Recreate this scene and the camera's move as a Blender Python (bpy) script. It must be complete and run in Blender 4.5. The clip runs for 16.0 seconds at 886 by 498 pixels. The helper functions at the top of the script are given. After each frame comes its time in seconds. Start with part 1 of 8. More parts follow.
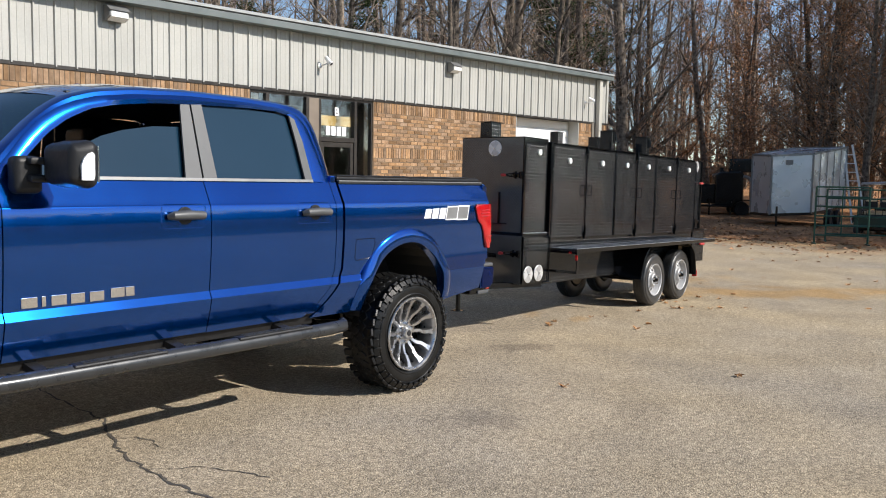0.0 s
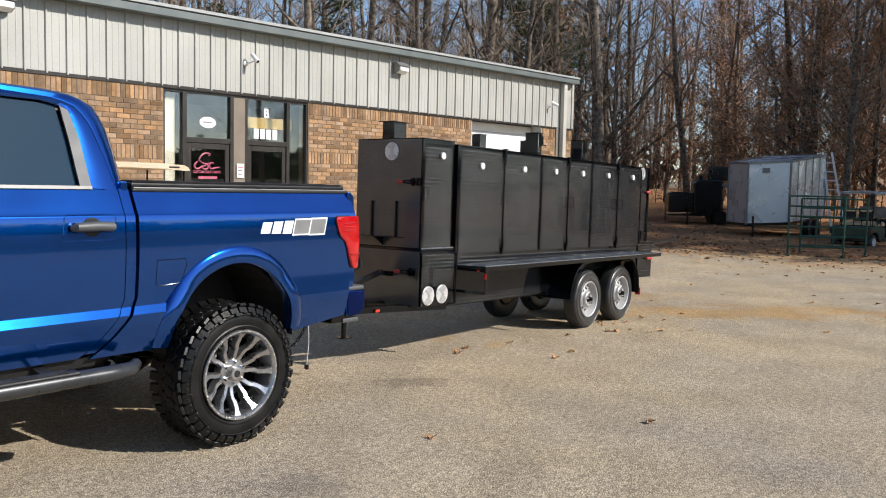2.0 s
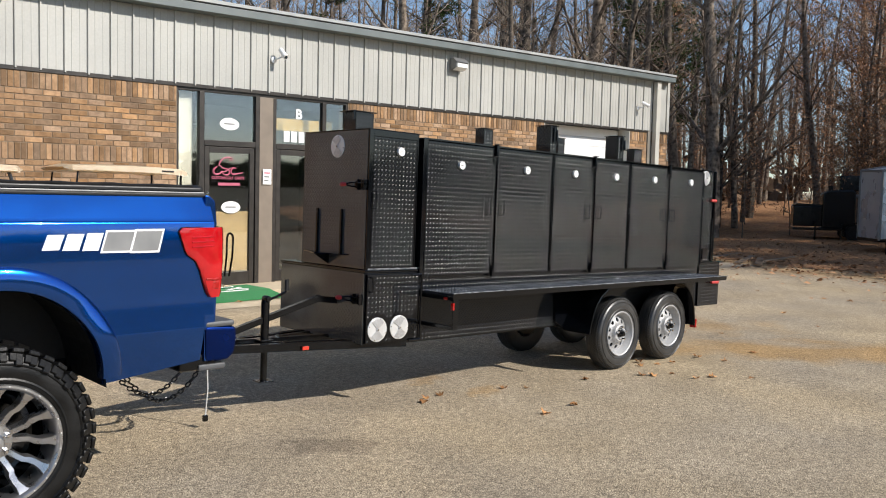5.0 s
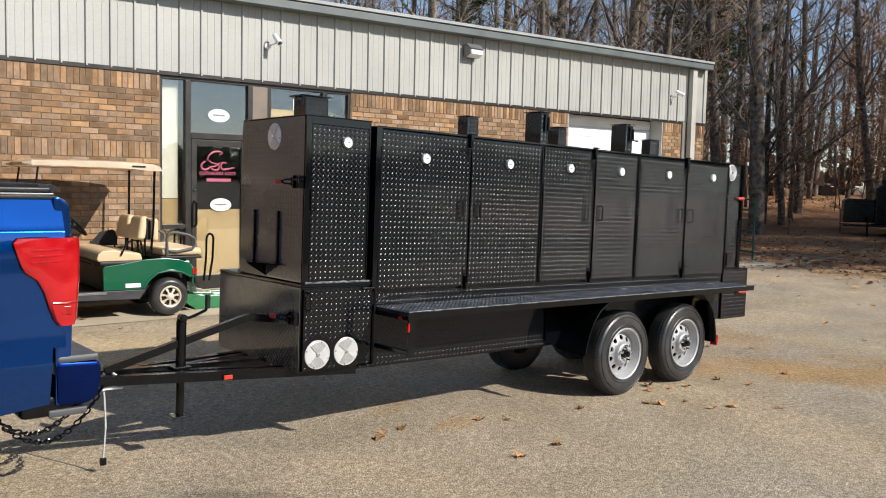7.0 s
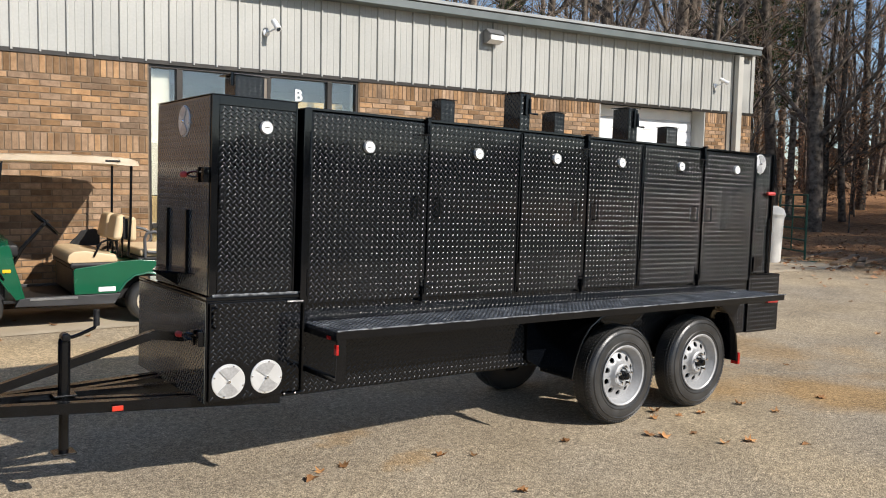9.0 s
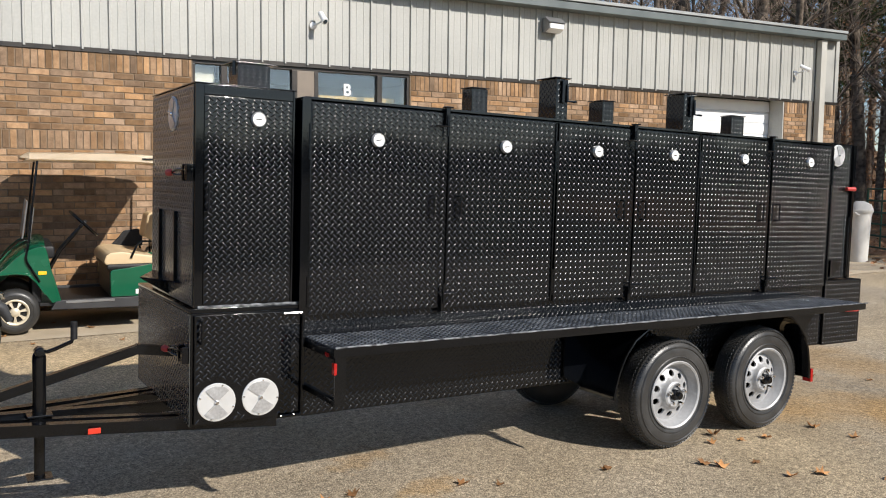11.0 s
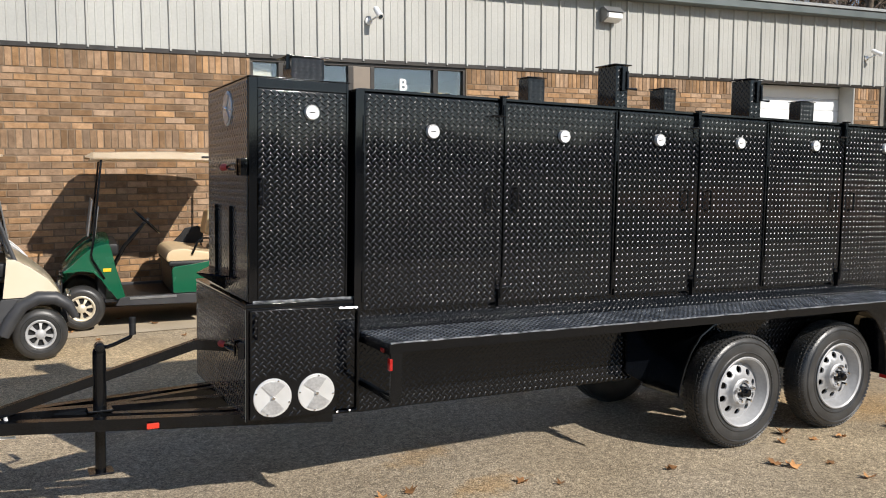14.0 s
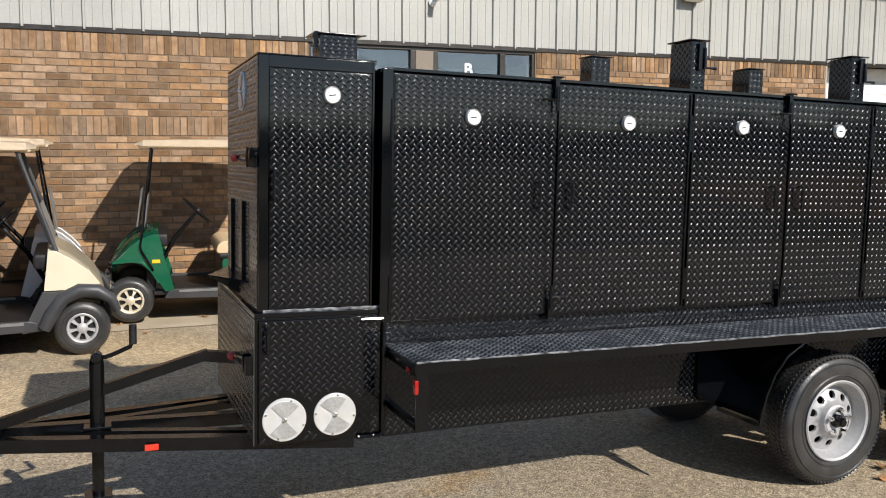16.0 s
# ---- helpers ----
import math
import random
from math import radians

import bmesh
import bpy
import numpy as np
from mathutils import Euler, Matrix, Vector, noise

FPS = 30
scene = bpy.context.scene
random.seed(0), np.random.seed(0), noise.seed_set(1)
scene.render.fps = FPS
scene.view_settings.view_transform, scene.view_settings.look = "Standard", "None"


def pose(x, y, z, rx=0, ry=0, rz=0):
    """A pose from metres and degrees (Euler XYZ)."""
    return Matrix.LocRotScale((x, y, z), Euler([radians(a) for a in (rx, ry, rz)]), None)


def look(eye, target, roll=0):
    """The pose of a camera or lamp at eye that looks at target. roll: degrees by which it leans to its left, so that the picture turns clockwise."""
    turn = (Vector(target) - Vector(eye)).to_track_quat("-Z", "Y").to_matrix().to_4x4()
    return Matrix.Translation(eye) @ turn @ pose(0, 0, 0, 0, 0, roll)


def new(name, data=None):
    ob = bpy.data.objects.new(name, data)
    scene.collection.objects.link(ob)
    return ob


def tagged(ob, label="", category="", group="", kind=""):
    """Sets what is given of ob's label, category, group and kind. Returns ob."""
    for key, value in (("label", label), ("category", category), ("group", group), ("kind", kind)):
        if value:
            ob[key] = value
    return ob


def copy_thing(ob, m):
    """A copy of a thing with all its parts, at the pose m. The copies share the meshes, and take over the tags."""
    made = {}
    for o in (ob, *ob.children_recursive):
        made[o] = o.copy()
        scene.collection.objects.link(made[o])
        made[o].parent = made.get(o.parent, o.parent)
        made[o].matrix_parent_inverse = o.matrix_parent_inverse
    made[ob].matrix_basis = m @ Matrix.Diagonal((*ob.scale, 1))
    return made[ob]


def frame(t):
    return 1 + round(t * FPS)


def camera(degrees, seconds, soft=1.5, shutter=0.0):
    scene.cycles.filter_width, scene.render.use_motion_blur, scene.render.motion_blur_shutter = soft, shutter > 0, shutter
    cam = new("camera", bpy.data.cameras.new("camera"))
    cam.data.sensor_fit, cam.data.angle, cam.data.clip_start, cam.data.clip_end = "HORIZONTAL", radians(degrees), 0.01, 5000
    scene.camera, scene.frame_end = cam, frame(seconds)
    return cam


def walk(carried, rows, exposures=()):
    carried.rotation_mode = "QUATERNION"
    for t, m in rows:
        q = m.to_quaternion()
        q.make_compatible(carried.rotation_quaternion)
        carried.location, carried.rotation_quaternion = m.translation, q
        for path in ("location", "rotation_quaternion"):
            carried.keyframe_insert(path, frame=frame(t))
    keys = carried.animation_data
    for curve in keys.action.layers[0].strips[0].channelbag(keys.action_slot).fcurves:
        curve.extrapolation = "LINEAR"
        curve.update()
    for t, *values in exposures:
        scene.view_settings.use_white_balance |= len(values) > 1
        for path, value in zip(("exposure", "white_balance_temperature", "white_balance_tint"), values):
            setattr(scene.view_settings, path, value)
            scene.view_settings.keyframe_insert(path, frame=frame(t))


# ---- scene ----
cam = camera(55.8, 16.0, soft=1.05)
PATH = [
    (0, (-6.907, -4.453, 1.483), (-5.34, -3.222, 1.319), 1.0),
    (0.5, (-6.565, -4.476, 1.501), (-4.987, -3.257, 1.34), 1.3),
    (1, (-6.24, -4.435, 1.476), (-4.637, -3.249, 1.322), 1.7),
    (1.5, (-5.898, -4.438, 1.497), (-4.301, -3.244, 1.342), 1.1),
    (2, (-5.518, -4.506, 1.5), (-3.939, -3.288, 1.354), 1.2),
    (2.5, (-5.192, -4.509, 1.473), (-3.636, -3.26, 1.338), 1.4),
    (3, (-4.855, -4.51, 1.488), (-3.306, -3.253, 1.344), 1.4),
    (3.5, (-4.46, -4.52, 1.474), (-2.963, -3.202, 1.33), 1.0),
    (5.8, (-3.057, -4.195, 1.488), (-1.706, -2.726, 1.358), 1.3),
    (6, (-2.956, -4.136, 1.51), (-1.61, -2.663, 1.377), 1.1),
    (6.5, (-2.722, -4.106, 1.501), (-1.395, -2.615, 1.369), 0.9),
    (7, (-2.445, -4.062, 1.518), (-1.148, -2.546, 1.377), 1.3),
    (7.5, (-2.222, -3.95, 1.505), (-0.967, -2.399, 1.357), 1.1),
    (8, (-2.004, -3.84, 1.531), (-0.769, -2.274, 1.379), 0.2),
    (8.5, (-1.72, -3.809, 1.517), (-0.507, -2.226, 1.365), 0.6),
    (10.8, (-0.962, -3.55, 1.518), (0.112, -1.87, 1.356), 0.8),
    (11, (-0.948, -3.53, 1.524), (0.097, -1.833, 1.361), 0.7),
    (11.5, (-0.932, -3.52, 1.528), (0.076, -1.8, 1.367), 0.6),
    (12, (-0.929, -3.516, 1.531), (0.061, -1.786, 1.369), 0.1),
    (12.5, (-0.93, -3.505, 1.53), (0.036, -1.762, 1.363), -0.3),
    (13, (-0.926, -3.498, 1.527), (0.027, -1.748, 1.357), -0.3),
    (13.5, (-0.906, -3.509, 1.528), (0.043, -1.757, 1.358), -0.3),
    (14, (-0.9, -3.464, 1.506), (0.024, -1.699, 1.332), -0.1),
    (14.5, (-0.884, -3.338, 1.52), (0.03, -1.568, 1.339), -0.3),
    (15, (-0.831, -3.257, 1.519), (0.077, -1.484, 1.338), -0.5),
    (15.5, (-0.654, -3.168, 1.518), (0.218, -1.379, 1.328), 0.1),
    (16, (-0.54, -3.088, 1.523), (0.217, -1.248, 1.321), 0.2),
]
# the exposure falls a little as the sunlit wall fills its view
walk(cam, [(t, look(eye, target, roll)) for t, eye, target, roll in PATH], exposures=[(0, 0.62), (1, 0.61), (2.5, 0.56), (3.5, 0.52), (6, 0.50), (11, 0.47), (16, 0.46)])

# ---- world, sun and exposure ----
world = bpy.data.worlds.new("sky_world")
scene.world = world
world.use_nodes = True
wn = world.node_tree.nodes
sky = wn.new("ShaderNodeTexSky")
sky.sky_type = "NISHITA"
sky.sun_disc = False
sky.sun_elevation = radians(34)
sky.sun_rotation = radians(158)
sky.air_density, sky.dust_density, sky.ozone_density = 0.9, 0.3, 2.0
wn["Background"].inputs["Strength"].default_value = 0.099
world.node_tree.links.new(sky.outputs[0], wn["Background"].inputs["Color"])
SUN = Vector((0.307, -0.771, 0.559))
sun = new("sun", bpy.data.lights.new("sun", "SUN"))
sun.data.energy, sun.data.angle, sun.data.color = 4.05, radians(0.55), (1.0, 0.942, 0.865)
sun.matrix_world = look(SUN * 40, (0, 0, 0))


# ---- materials ----
def material(name, c1, c2=None, scale=8.0, rough=0.6, metal=0.0, bump=0.0, bump_scale=None, coat=0.0, large=0.0, large_scale=0.7,
             grain=0.0, grain_scale=120.0, grain2=0.0, grain2_scale=30.0, place="object", rough_var=0.08, piece=0.0, island=0.0, spec=0.5, stains=(), stones=0.0, stone_scale=120.0, hues=()):
    """Two-scale procedural surface: c1 to c2 by noise, broad patches, fine grain, and bump."""
    m = bpy.data.materials.new(name)
    m.use_nodes = True
    n, l = m.node_tree.nodes, m.node_tree.links
    b = n["Principled BSDF"]
    b.inputs["Metallic"].default_value = metal
    b.inputs["Coat Weight"].default_value = coat
    b.inputs["Coat Roughness"].default_value = 0.04
    b.inputs["Specular IOR Level"].default_value = spec
    if place == "world":
        where = n.new("ShaderNodeNewGeometry").outputs["Position"]
    else:
        where = n.new("ShaderNodeTexCoord").outputs["Object"]

    def noisy(s, detail=5.0):
        t = n.new("ShaderNodeTexNoise")
        t.inputs["Scale"].default_value, t.inputs["Detail"].default_value = s, detail
        l.new(where, t.inputs["Vector"])
        return t.outputs["Fac"]

    def span(f, lo, hi, a=0.3, z=0.7):
        r = n.new("ShaderNodeMapRange")
        r.inputs["From Min"].default_value, r.inputs["From Max"].default_value = a, z
        r.inputs["To Min"].default_value, r.inputs["To Max"].default_value = lo, hi
        l.new(f, r.inputs["Value"])
        return r.outputs[0]

    def times(col, f):
        x = n.new("ShaderNodeMix")
        x.data_type, x.blend_type = "RGBA", "MULTIPLY"
        x.inputs["Factor"].default_value = 1.0
        l.new(col, x.inputs["A"])
        l.new(f, x.inputs["B"])
        return x.outputs["Result"]

    mix = n.new("ShaderNodeMix")
    mix.data_type = "RGBA"
    mix.inputs["A"].default_value, mix.inputs["B"].default_value = (*c1, 1), (*(c2 or c1), 1)
    f = noisy(scale)
    l.new(span(f, 0, 1), mix.inputs["Factor"])
    col = mix.outputs["Result"]
    if piece or island:
        r = n.new("ShaderNodeObjectInfo").outputs["Random"] if piece else n.new("ShaderNodeNewGeometry").outputs["Random Per Island"]
        k = piece or island
        col = times(col, span(r, 1 - k, 1 + k, 0, 1))
        if hues:  # each piece leans to one of two tints
            fr = n.new("ShaderNodeMath")
            fr.operation = "MULTIPLY"
            fr.inputs[1].default_value = 7.31
            l.new(r, fr.inputs[0])
            f2 = n.new("ShaderNodeMath")
            f2.operation = "FRACT"
            l.new(fr.outputs[0], f2.inputs[0])
            hm = n.new("ShaderNodeMix")
            hm.data_type = "RGBA"
            hm.inputs["A"].default_value, hm.inputs["B"].default_value = (*hues[0], 1), (*hues[1], 1)
            l.new(f2.outputs[0], hm.inputs["Factor"])
            col = times(col, hm.outputs["Result"])
    if large:
        col = times(col, span(noisy(large_scale, 4), 1 - large, 1 + large))
    if grain:
        col = times(col, span(noisy(grain_scale, 2), 1 - grain, 1 + grain, 0.36, 0.64))
    if grain2:
        col = times(col, span(noisy(grain2_scale, 3), 1 - grain2, 1 + grain2, 0.36, 0.64))
    if stones:  # aggregate: small stones of mixed shades
        vo = n.new("ShaderNodeTexVoronoi")
        vo.inputs["Scale"].default_value = stone_scale
        l.new(where, vo.inputs["Vector"])
        sep = n.new("ShaderNodeSeparateColor")
        l.new(vo.outputs["Color"], sep.inputs[0])
        col = times(col, span(sep.outputs[0], 1 - stones, 1 + stones, 0, 1))
        col = times(col, span(vo.outputs["Distance"], 1.06, 0.8, 0.2, 0.75))
    for x, y, rx, ry, turn, tint, weight in stains:  # soft stains at fixed places
        mp = n.new("ShaderNodeMapping")
        mp.vector_type = "TEXTURE"
        mp.inputs["Location"].default_value = (x, y, 0)
        mp.inputs["Rotation"].default_value = (0, 0, turn)
        mp.inputs["Scale"].default_value = (rx, ry, 1000.0)
        l.new(where, mp.inputs["Vector"])
        ln = n.new("ShaderNodeVectorMath")
        ln.operation = "LENGTH"
        l.new(mp.outputs[0], ln.inputs[0])
        ad = n.new("ShaderNodeMath")
        ad.operation = "ADD"
        l.new(ln.outputs["Value"], ad.inputs[0])
        l.new(span(noisy(2.2 / math.sqrt(rx * ry), 8.0), -0.45, 0.45), ad.inputs[1])
        mx = n.new("ShaderNodeMix")
        mx.data_type, mx.blend_type = "RGBA", "MULTIPLY"
        mx.inputs["B"].default_value = (*tint, 1)
        l.new(col, mx.inputs["A"])
        l.new(span(ad.outputs[0], weight, 0.0, 0.35, 1.05), mx.inputs["Factor"])
        col = mx.outputs["Result"]
    l.new(col, b.inputs["Base Color"])
    l.new(span(f, max(rough - rough_var, 0.02), min(rough + rough_var, 1)), b.inputs["Roughness"])
    if bump:
        h = n.new("ShaderNodeBump")
        h.inputs["Strength"].default_value, h.inputs["Distance"].default_value = 1.0, bump
        l.new(noisy(bump_scale or scale * 3), h.inputs["Height"])
        l.new(h.outputs[0], b.inputs["Normal"])
    return m


def glass_material(name, tint, rough=0.02, ior=1.45):
    m = bpy.data.materials.new(name)
    m.use_nodes = True
    b = m.node_tree.nodes["Principled BSDF"]
    b.inputs["Base Color"].default_value = (*tint, 1)
    b.inputs["Transmission Weight"].default_value = 1.0
    b.inputs["Roughness"].default_value = rough
    b.inputs["IOR"].default_value = ior
    return m


RUST, OIL, PALE = (1.05, 0.82, 0.52), (0.60, 0.59, 0.60), (1.18, 1.16, 1.12)
ASPHALT = material("worn_asphalt", (0.345, 0.294, 0.226), (0.45, 0.355, 0.228), 0.45, 0.92, bump=0.009, bump_scale=90, large=0.14, large_scale=1.3,
                   grain=0.25, grain_scale=190, grain2=0.16, grain2_scale=24, place="world", spec=0.25, stones=0.42, stone_scale=115,
                   stains=((5.2, -1.1, 0.75, 2.4, 0.75, RUST, 0.9), (5.4, 1.0, 0.8, 1.5, 0.9, RUST, 0.6), (-0.62, -0.44, 0.20, 0.40, 0.85, OIL, 0.85), (-2.75, -1.48, 0.22, 0.36, 0.6, OIL, 0.6), (-1.9, -2.2, 0.5, 0.3, 0.4, OIL, 0.4),
                           (1.13, -0.05, 0.26, 0.13, 0.3, RUST, 0.6), (1.0, 0.5, 0.3, 0.14, 0.5, RUST, 0.5), (-0.2, 2.2, 0.9, 0.5, 0.2, OIL, 0.45), (2.6, -1.9, 0.9, 0.5, 0.5, PALE, 0.7), (0.5, 3.1, 5.0, 2.0, 0.0, (1.32, 1.25, 1.12), 1.0), (15.6, 2.5, 2.3, 9.0, -0.1, (1.04, 0.80, 0.55), 0.85)))
CONCRETE = material("concrete", (0.44, 0.36, 0.255), (0.53, 0.445, 0.325), 3, 0.88, bump=0.002, bump_scale=120, large=0.12, grain=0.12, grain_scale=150, place="world", spec=0.25)
CRACK = material("crack_shadowed_tar", (0.05, 0.045, 0.04), (0.1, 0.085, 0.07), 30, 0.95, place="world")
SIDING = material("cream_ribbed_steel", (0.375, 0.37, 0.342), (0.415, 0.41, 0.38), 1.5, 0.45, large=0.05, grain=0.03, grain_scale=40, place="world")
TRIM = material("grey_green_trim", (0.105, 0.125, 0.125), (0.13, 0.15, 0.15), 3, 0.45, large=0.08, place="world")
ROOFEDGE = material("pale_roof_edge", (0.30, 0.31, 0.31), (0.36, 0.37, 0.365), 3, 0.4, large=0.08, place="world")
SOFFIT = material("brown_grey_trim", (0.16, 0.145, 0.125), (0.2, 0.18, 0.15), 4, 0.6, place="world")
MORTAR = material("mortar", (0.17, 0.122, 0.08), (0.24, 0.18, 0.125), 30, 0.95, bump=0.002, bump_scale=160, place="world", spec=0.2)
BRICK = material("tan_brick", (0.225, 0.138, 0.077), (0.345, 0.225, 0.132), 5, 0.9, bump=0.003, bump_scale=110, piece=0.42, grain=0.14, grain_scale=220, grain2=0.13, grain2_scale=16, hues=((1.06, 0.97, 0.84), (0.90, 0.97, 1.12)), place="world", spec=0.2)
BRICK_FAR = material("tan_brick_joined", (0.225, 0.138, 0.077), (0.345, 0.225, 0.132), 5, 0.9, bump=0.003, bump_scale=110, island=0.42, grain=0.14, grain_scale=220, grain2=0.13, grain2_scale=16, hues=((1.06, 0.97, 0.84), (0.90, 0.97, 1.12)), place="world", spec=0.2)
BRUSH = material("brown_undergrowth", (0.10, 0.066, 0.042), (0.19, 0.125, 0.08), 0.6, 0.95, island=0.45, large=0.25, large_scale=0.05, spec=0.15)
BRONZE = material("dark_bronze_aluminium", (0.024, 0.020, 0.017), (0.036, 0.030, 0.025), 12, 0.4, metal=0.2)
BRONZE_PALE = material("weathered_bronze_panel", (0.17, 0.135, 0.105), (0.21, 0.17, 0.13), 5, 0.5)
GALV = material("white_rollup_steel", (0.72, 0.73, 0.74), (0.8, 0.8, 0.8), 3, 0.4, place="world")
GUTTER = material("cream_downpipe", (0.43, 0.415, 0.37), (0.48, 0.465, 0.42), 4, 0.5)
PAPER = material("white_print", (0.8, 0.8, 0.78), (0.86, 0.86, 0.84), 8, 0.6)
PALEPANEL = material("pale_tan_panel", (0.40, 0.36, 0.28), (0.46, 0.42, 0.34), 2, 0.7, large=0.1)
LEAD = material("grey_cable_sheath", (0.42, 0.42, 0.41), (0.5, 0.5, 0.48), 20, 0.6)
PINK = material("pink_vinyl", (0.42, 0.085, 0.14), (0.47, 0.11, 0.17), 9, 0.5)
PLY = material("tan_board", (0.245, 0.158, 0.066), (0.295, 0.197, 0.088), 3, 0.8, large=0.1)
# near-black room surfaces: the unlit shop's dimness is in the colour
DARKROOM = material("interior_shade", (0.03, 0.028, 0.026), (0.05, 0.045, 0.04), 2, 0.9)
YELLOW = material("yellow_poster", (0.36, 0.22, 0.045), (0.42, 0.27, 0.07), 4, 0.7)
GLASS = glass_material("window_glass", (0.80, 0.86, 0.88), ior=1.95)
BARK = material("grey_bark", (0.05, 0.039, 0.030), (0.26, 0.21, 0.165), 7, 0.95, bump=0.02, bump_scale=22, piece=0.35, place="object", spec=0.15)
TWIG = material("bare_twigs", (0.15, 0.115, 0.088), (0.37, 0.29, 0.225), 2, 0.95, piece=0.3, spec=0.15)
DRYLEAF = material("dry_oak_leaves", (0.25, 0.13, 0.07), (0.46, 0.26, 0.14), 1.2, 0.9, island=0.45, spec=0.2)
NEEDLE = material("pine_needles", (0.03, 0.05, 0.016), (0.06, 0.085, 0.028), 2, 0.85, island=0.4, spec=0.2)
LITTER = material("leaf_litter", (0.235, 0.116, 0.053), (0.44, 0.24, 0.118), 5, 0.95, bump=0.04, bump_scale=16, large=0.3, large_scale=0.25, grain=0.4, grain_scale=30, place="world", spec=0.15)
LEAF = material("fallen_leaf", (0.36, 0.15, 0.05), (0.54, 0.29, 0.115), 30, 0.8, piece=0.45)
DARKGROUND = material("dark_mirrored_ground", (0.035, 0.036, 0.016), (0.075, 0.062, 0.03), 2.5, 0.95, large=0.3, large_scale=0.2, grain=0.4, grain_scale=25, place="world", spec=0.1)
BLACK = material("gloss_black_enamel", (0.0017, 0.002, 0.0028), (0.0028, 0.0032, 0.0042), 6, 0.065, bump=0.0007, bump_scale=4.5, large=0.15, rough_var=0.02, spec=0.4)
TREAD = material("gloss_black_tread", (0.0045, 0.005, 0.0062), (0.009, 0.0098, 0.0115), 5, 0.24, rough_var=0.02, spec=0.46)
SATIN = material("satin_black_steel", (0.002, 0.0022, 0.0027), (0.004, 0.0043, 0.005), 12, 0.2, bump=0.0005, bump_scale=40, spec=0.4)
STEEL = material("brushed_stainless", (0.66, 0.66, 0.65), (0.76, 0.76, 0.75), 14, 0.36, metal=0.45, rough_var=0.07)
DIAL = material("white_dial", (0.75, 0.75, 0.73), (0.8, 0.8, 0.78), 20, 0.4)
RED = material("red_reflector", (0.32, 0.008, 0.006), (0.38, 0.012, 0.01), 30, 0.25)
REDGRIP = material("red_rubber_grip", (0.45, 0.03, 0.03), (0.5, 0.05, 0.04), 30, 0.5)
ORANGE = material("orange_reflector", (0.55, 0.03, 0.014), (0.6, 0.04, 0.018), 30, 0.3)
TYRE = material("tyre_rubber", (0.004, 0.004, 0.004), (0.009, 0.0088, 0.0085), 9, 0.40, bump=0.001, bump_scale=90, large=0.2, large_scale=3, spec=0.3)
TYREGREY = material("dressed_tyre_rubber", (0.026, 0.026, 0.026), (0.048, 0.047, 0.046), 9, 0.36, bump=0.001, bump_scale=90, large=0.2, large_scale=3, spec=0.5)
WHEEL = material("silver_wheel_paint", (0.36, 0.36, 0.362), (0.43, 0.43, 0.43), 8, 0.5, metal=0.2, large=0.08, grain=0.05, grain_scale=60)
ALLOY = material("machined_alloy", (0.44, 0.44, 0.45), (0.55, 0.55, 0.555), 18, 0.3, metal=0.95)
BLUE = material("deep_blue_metallic_paint", (0.0004, 0.070, 0.345), (0.0005, 0.077, 0.375), 3, 0.15, metal=0.92, coat=1.0, rough_var=0.015, bump=0.0006, bump_scale=1.4, spec=0.2)
DARKBLUE = material("dark_blue_bumper_paint", (0.0005, 0.014, 0.11), (0.0008, 0.016, 0.125), 5, 0.25, metal=0.85, coat=0.2, spec=0.2)
PLASTIC = material("black_textured_plastic", (0.011, 0.011, 0.012), (0.018, 0.018, 0.019), 40, 0.5, bump=0.0008, bump_scale=220, spec=0.35)
VINYL = material("black_vinyl", (0.008, 0.008, 0.009), (0.014, 0.014, 0.015), 14, 0.42, bump=0.004, bump_scale=9, spec=0.4)
GREYTRIM = material("satin_grey_trim", (0.2, 0.2, 0.2), (0.25, 0.25, 0.245), 8, 0.42, metal=0.4)
BOARD = material("satin_grey_black_tube", (0.04, 0.042, 0.045), (0.055, 0.057, 0.06), 10, 0.3, metal=0.4)
PILLAR = material("dark_satin_grey_trim", (0.085, 0.087, 0.09), (0.105, 0.107, 0.11), 8, 0.5, metal=0.3, spec=0.3)
# brushed pinwheel blades, coloured darker for the way their sheen falls
BRUSHED = material("sheen_dark_steel", (0.46, 0.46, 0.465), (0.56, 0.56, 0.56), 30, 0.34, metal=0.55, rough_var=0.06, grain=0.1, grain_scale=80)
CHROME = material("chrome", (0.75, 0.75, 0.76), (0.8, 0.8, 0.8), 8, 0.12, metal=1.0)
# dark tinted glass; blue of the reflected sky is in the base colour
TINT = material("skyblue_tinted_glass", (0.008, 0.026, 0.045), (0.010, 0.030, 0.052), 1.5, 0.04, rough_var=0.01, spec=0.6)
LENSRED = material("red_tail_lens", (0.36, 0.003, 0.006), (0.48, 0.006, 0.01), 14, 0.12, coat=1.0)
WHITE = material("white_vinyl", (0.78, 0.78, 0.78), (0.84, 0.84, 0.84), 10, 0.35)
GREEN = material("green_cart_paint", (0.004, 0.088, 0.042), (0.006, 0.105, 0.05), 4, 0.22, coat=0.7, large=0.08)
CREAM = material("cream_vinyl", (0.62, 0.46, 0.27), (0.68, 0.53, 0.33), 8, 0.5, large=0.08)
IVORY = material("ivory_plastic", (0.80, 0.66, 0.48), (0.84, 0.72, 0.54), 5, 0.4, coat=0.3, large=0.05)
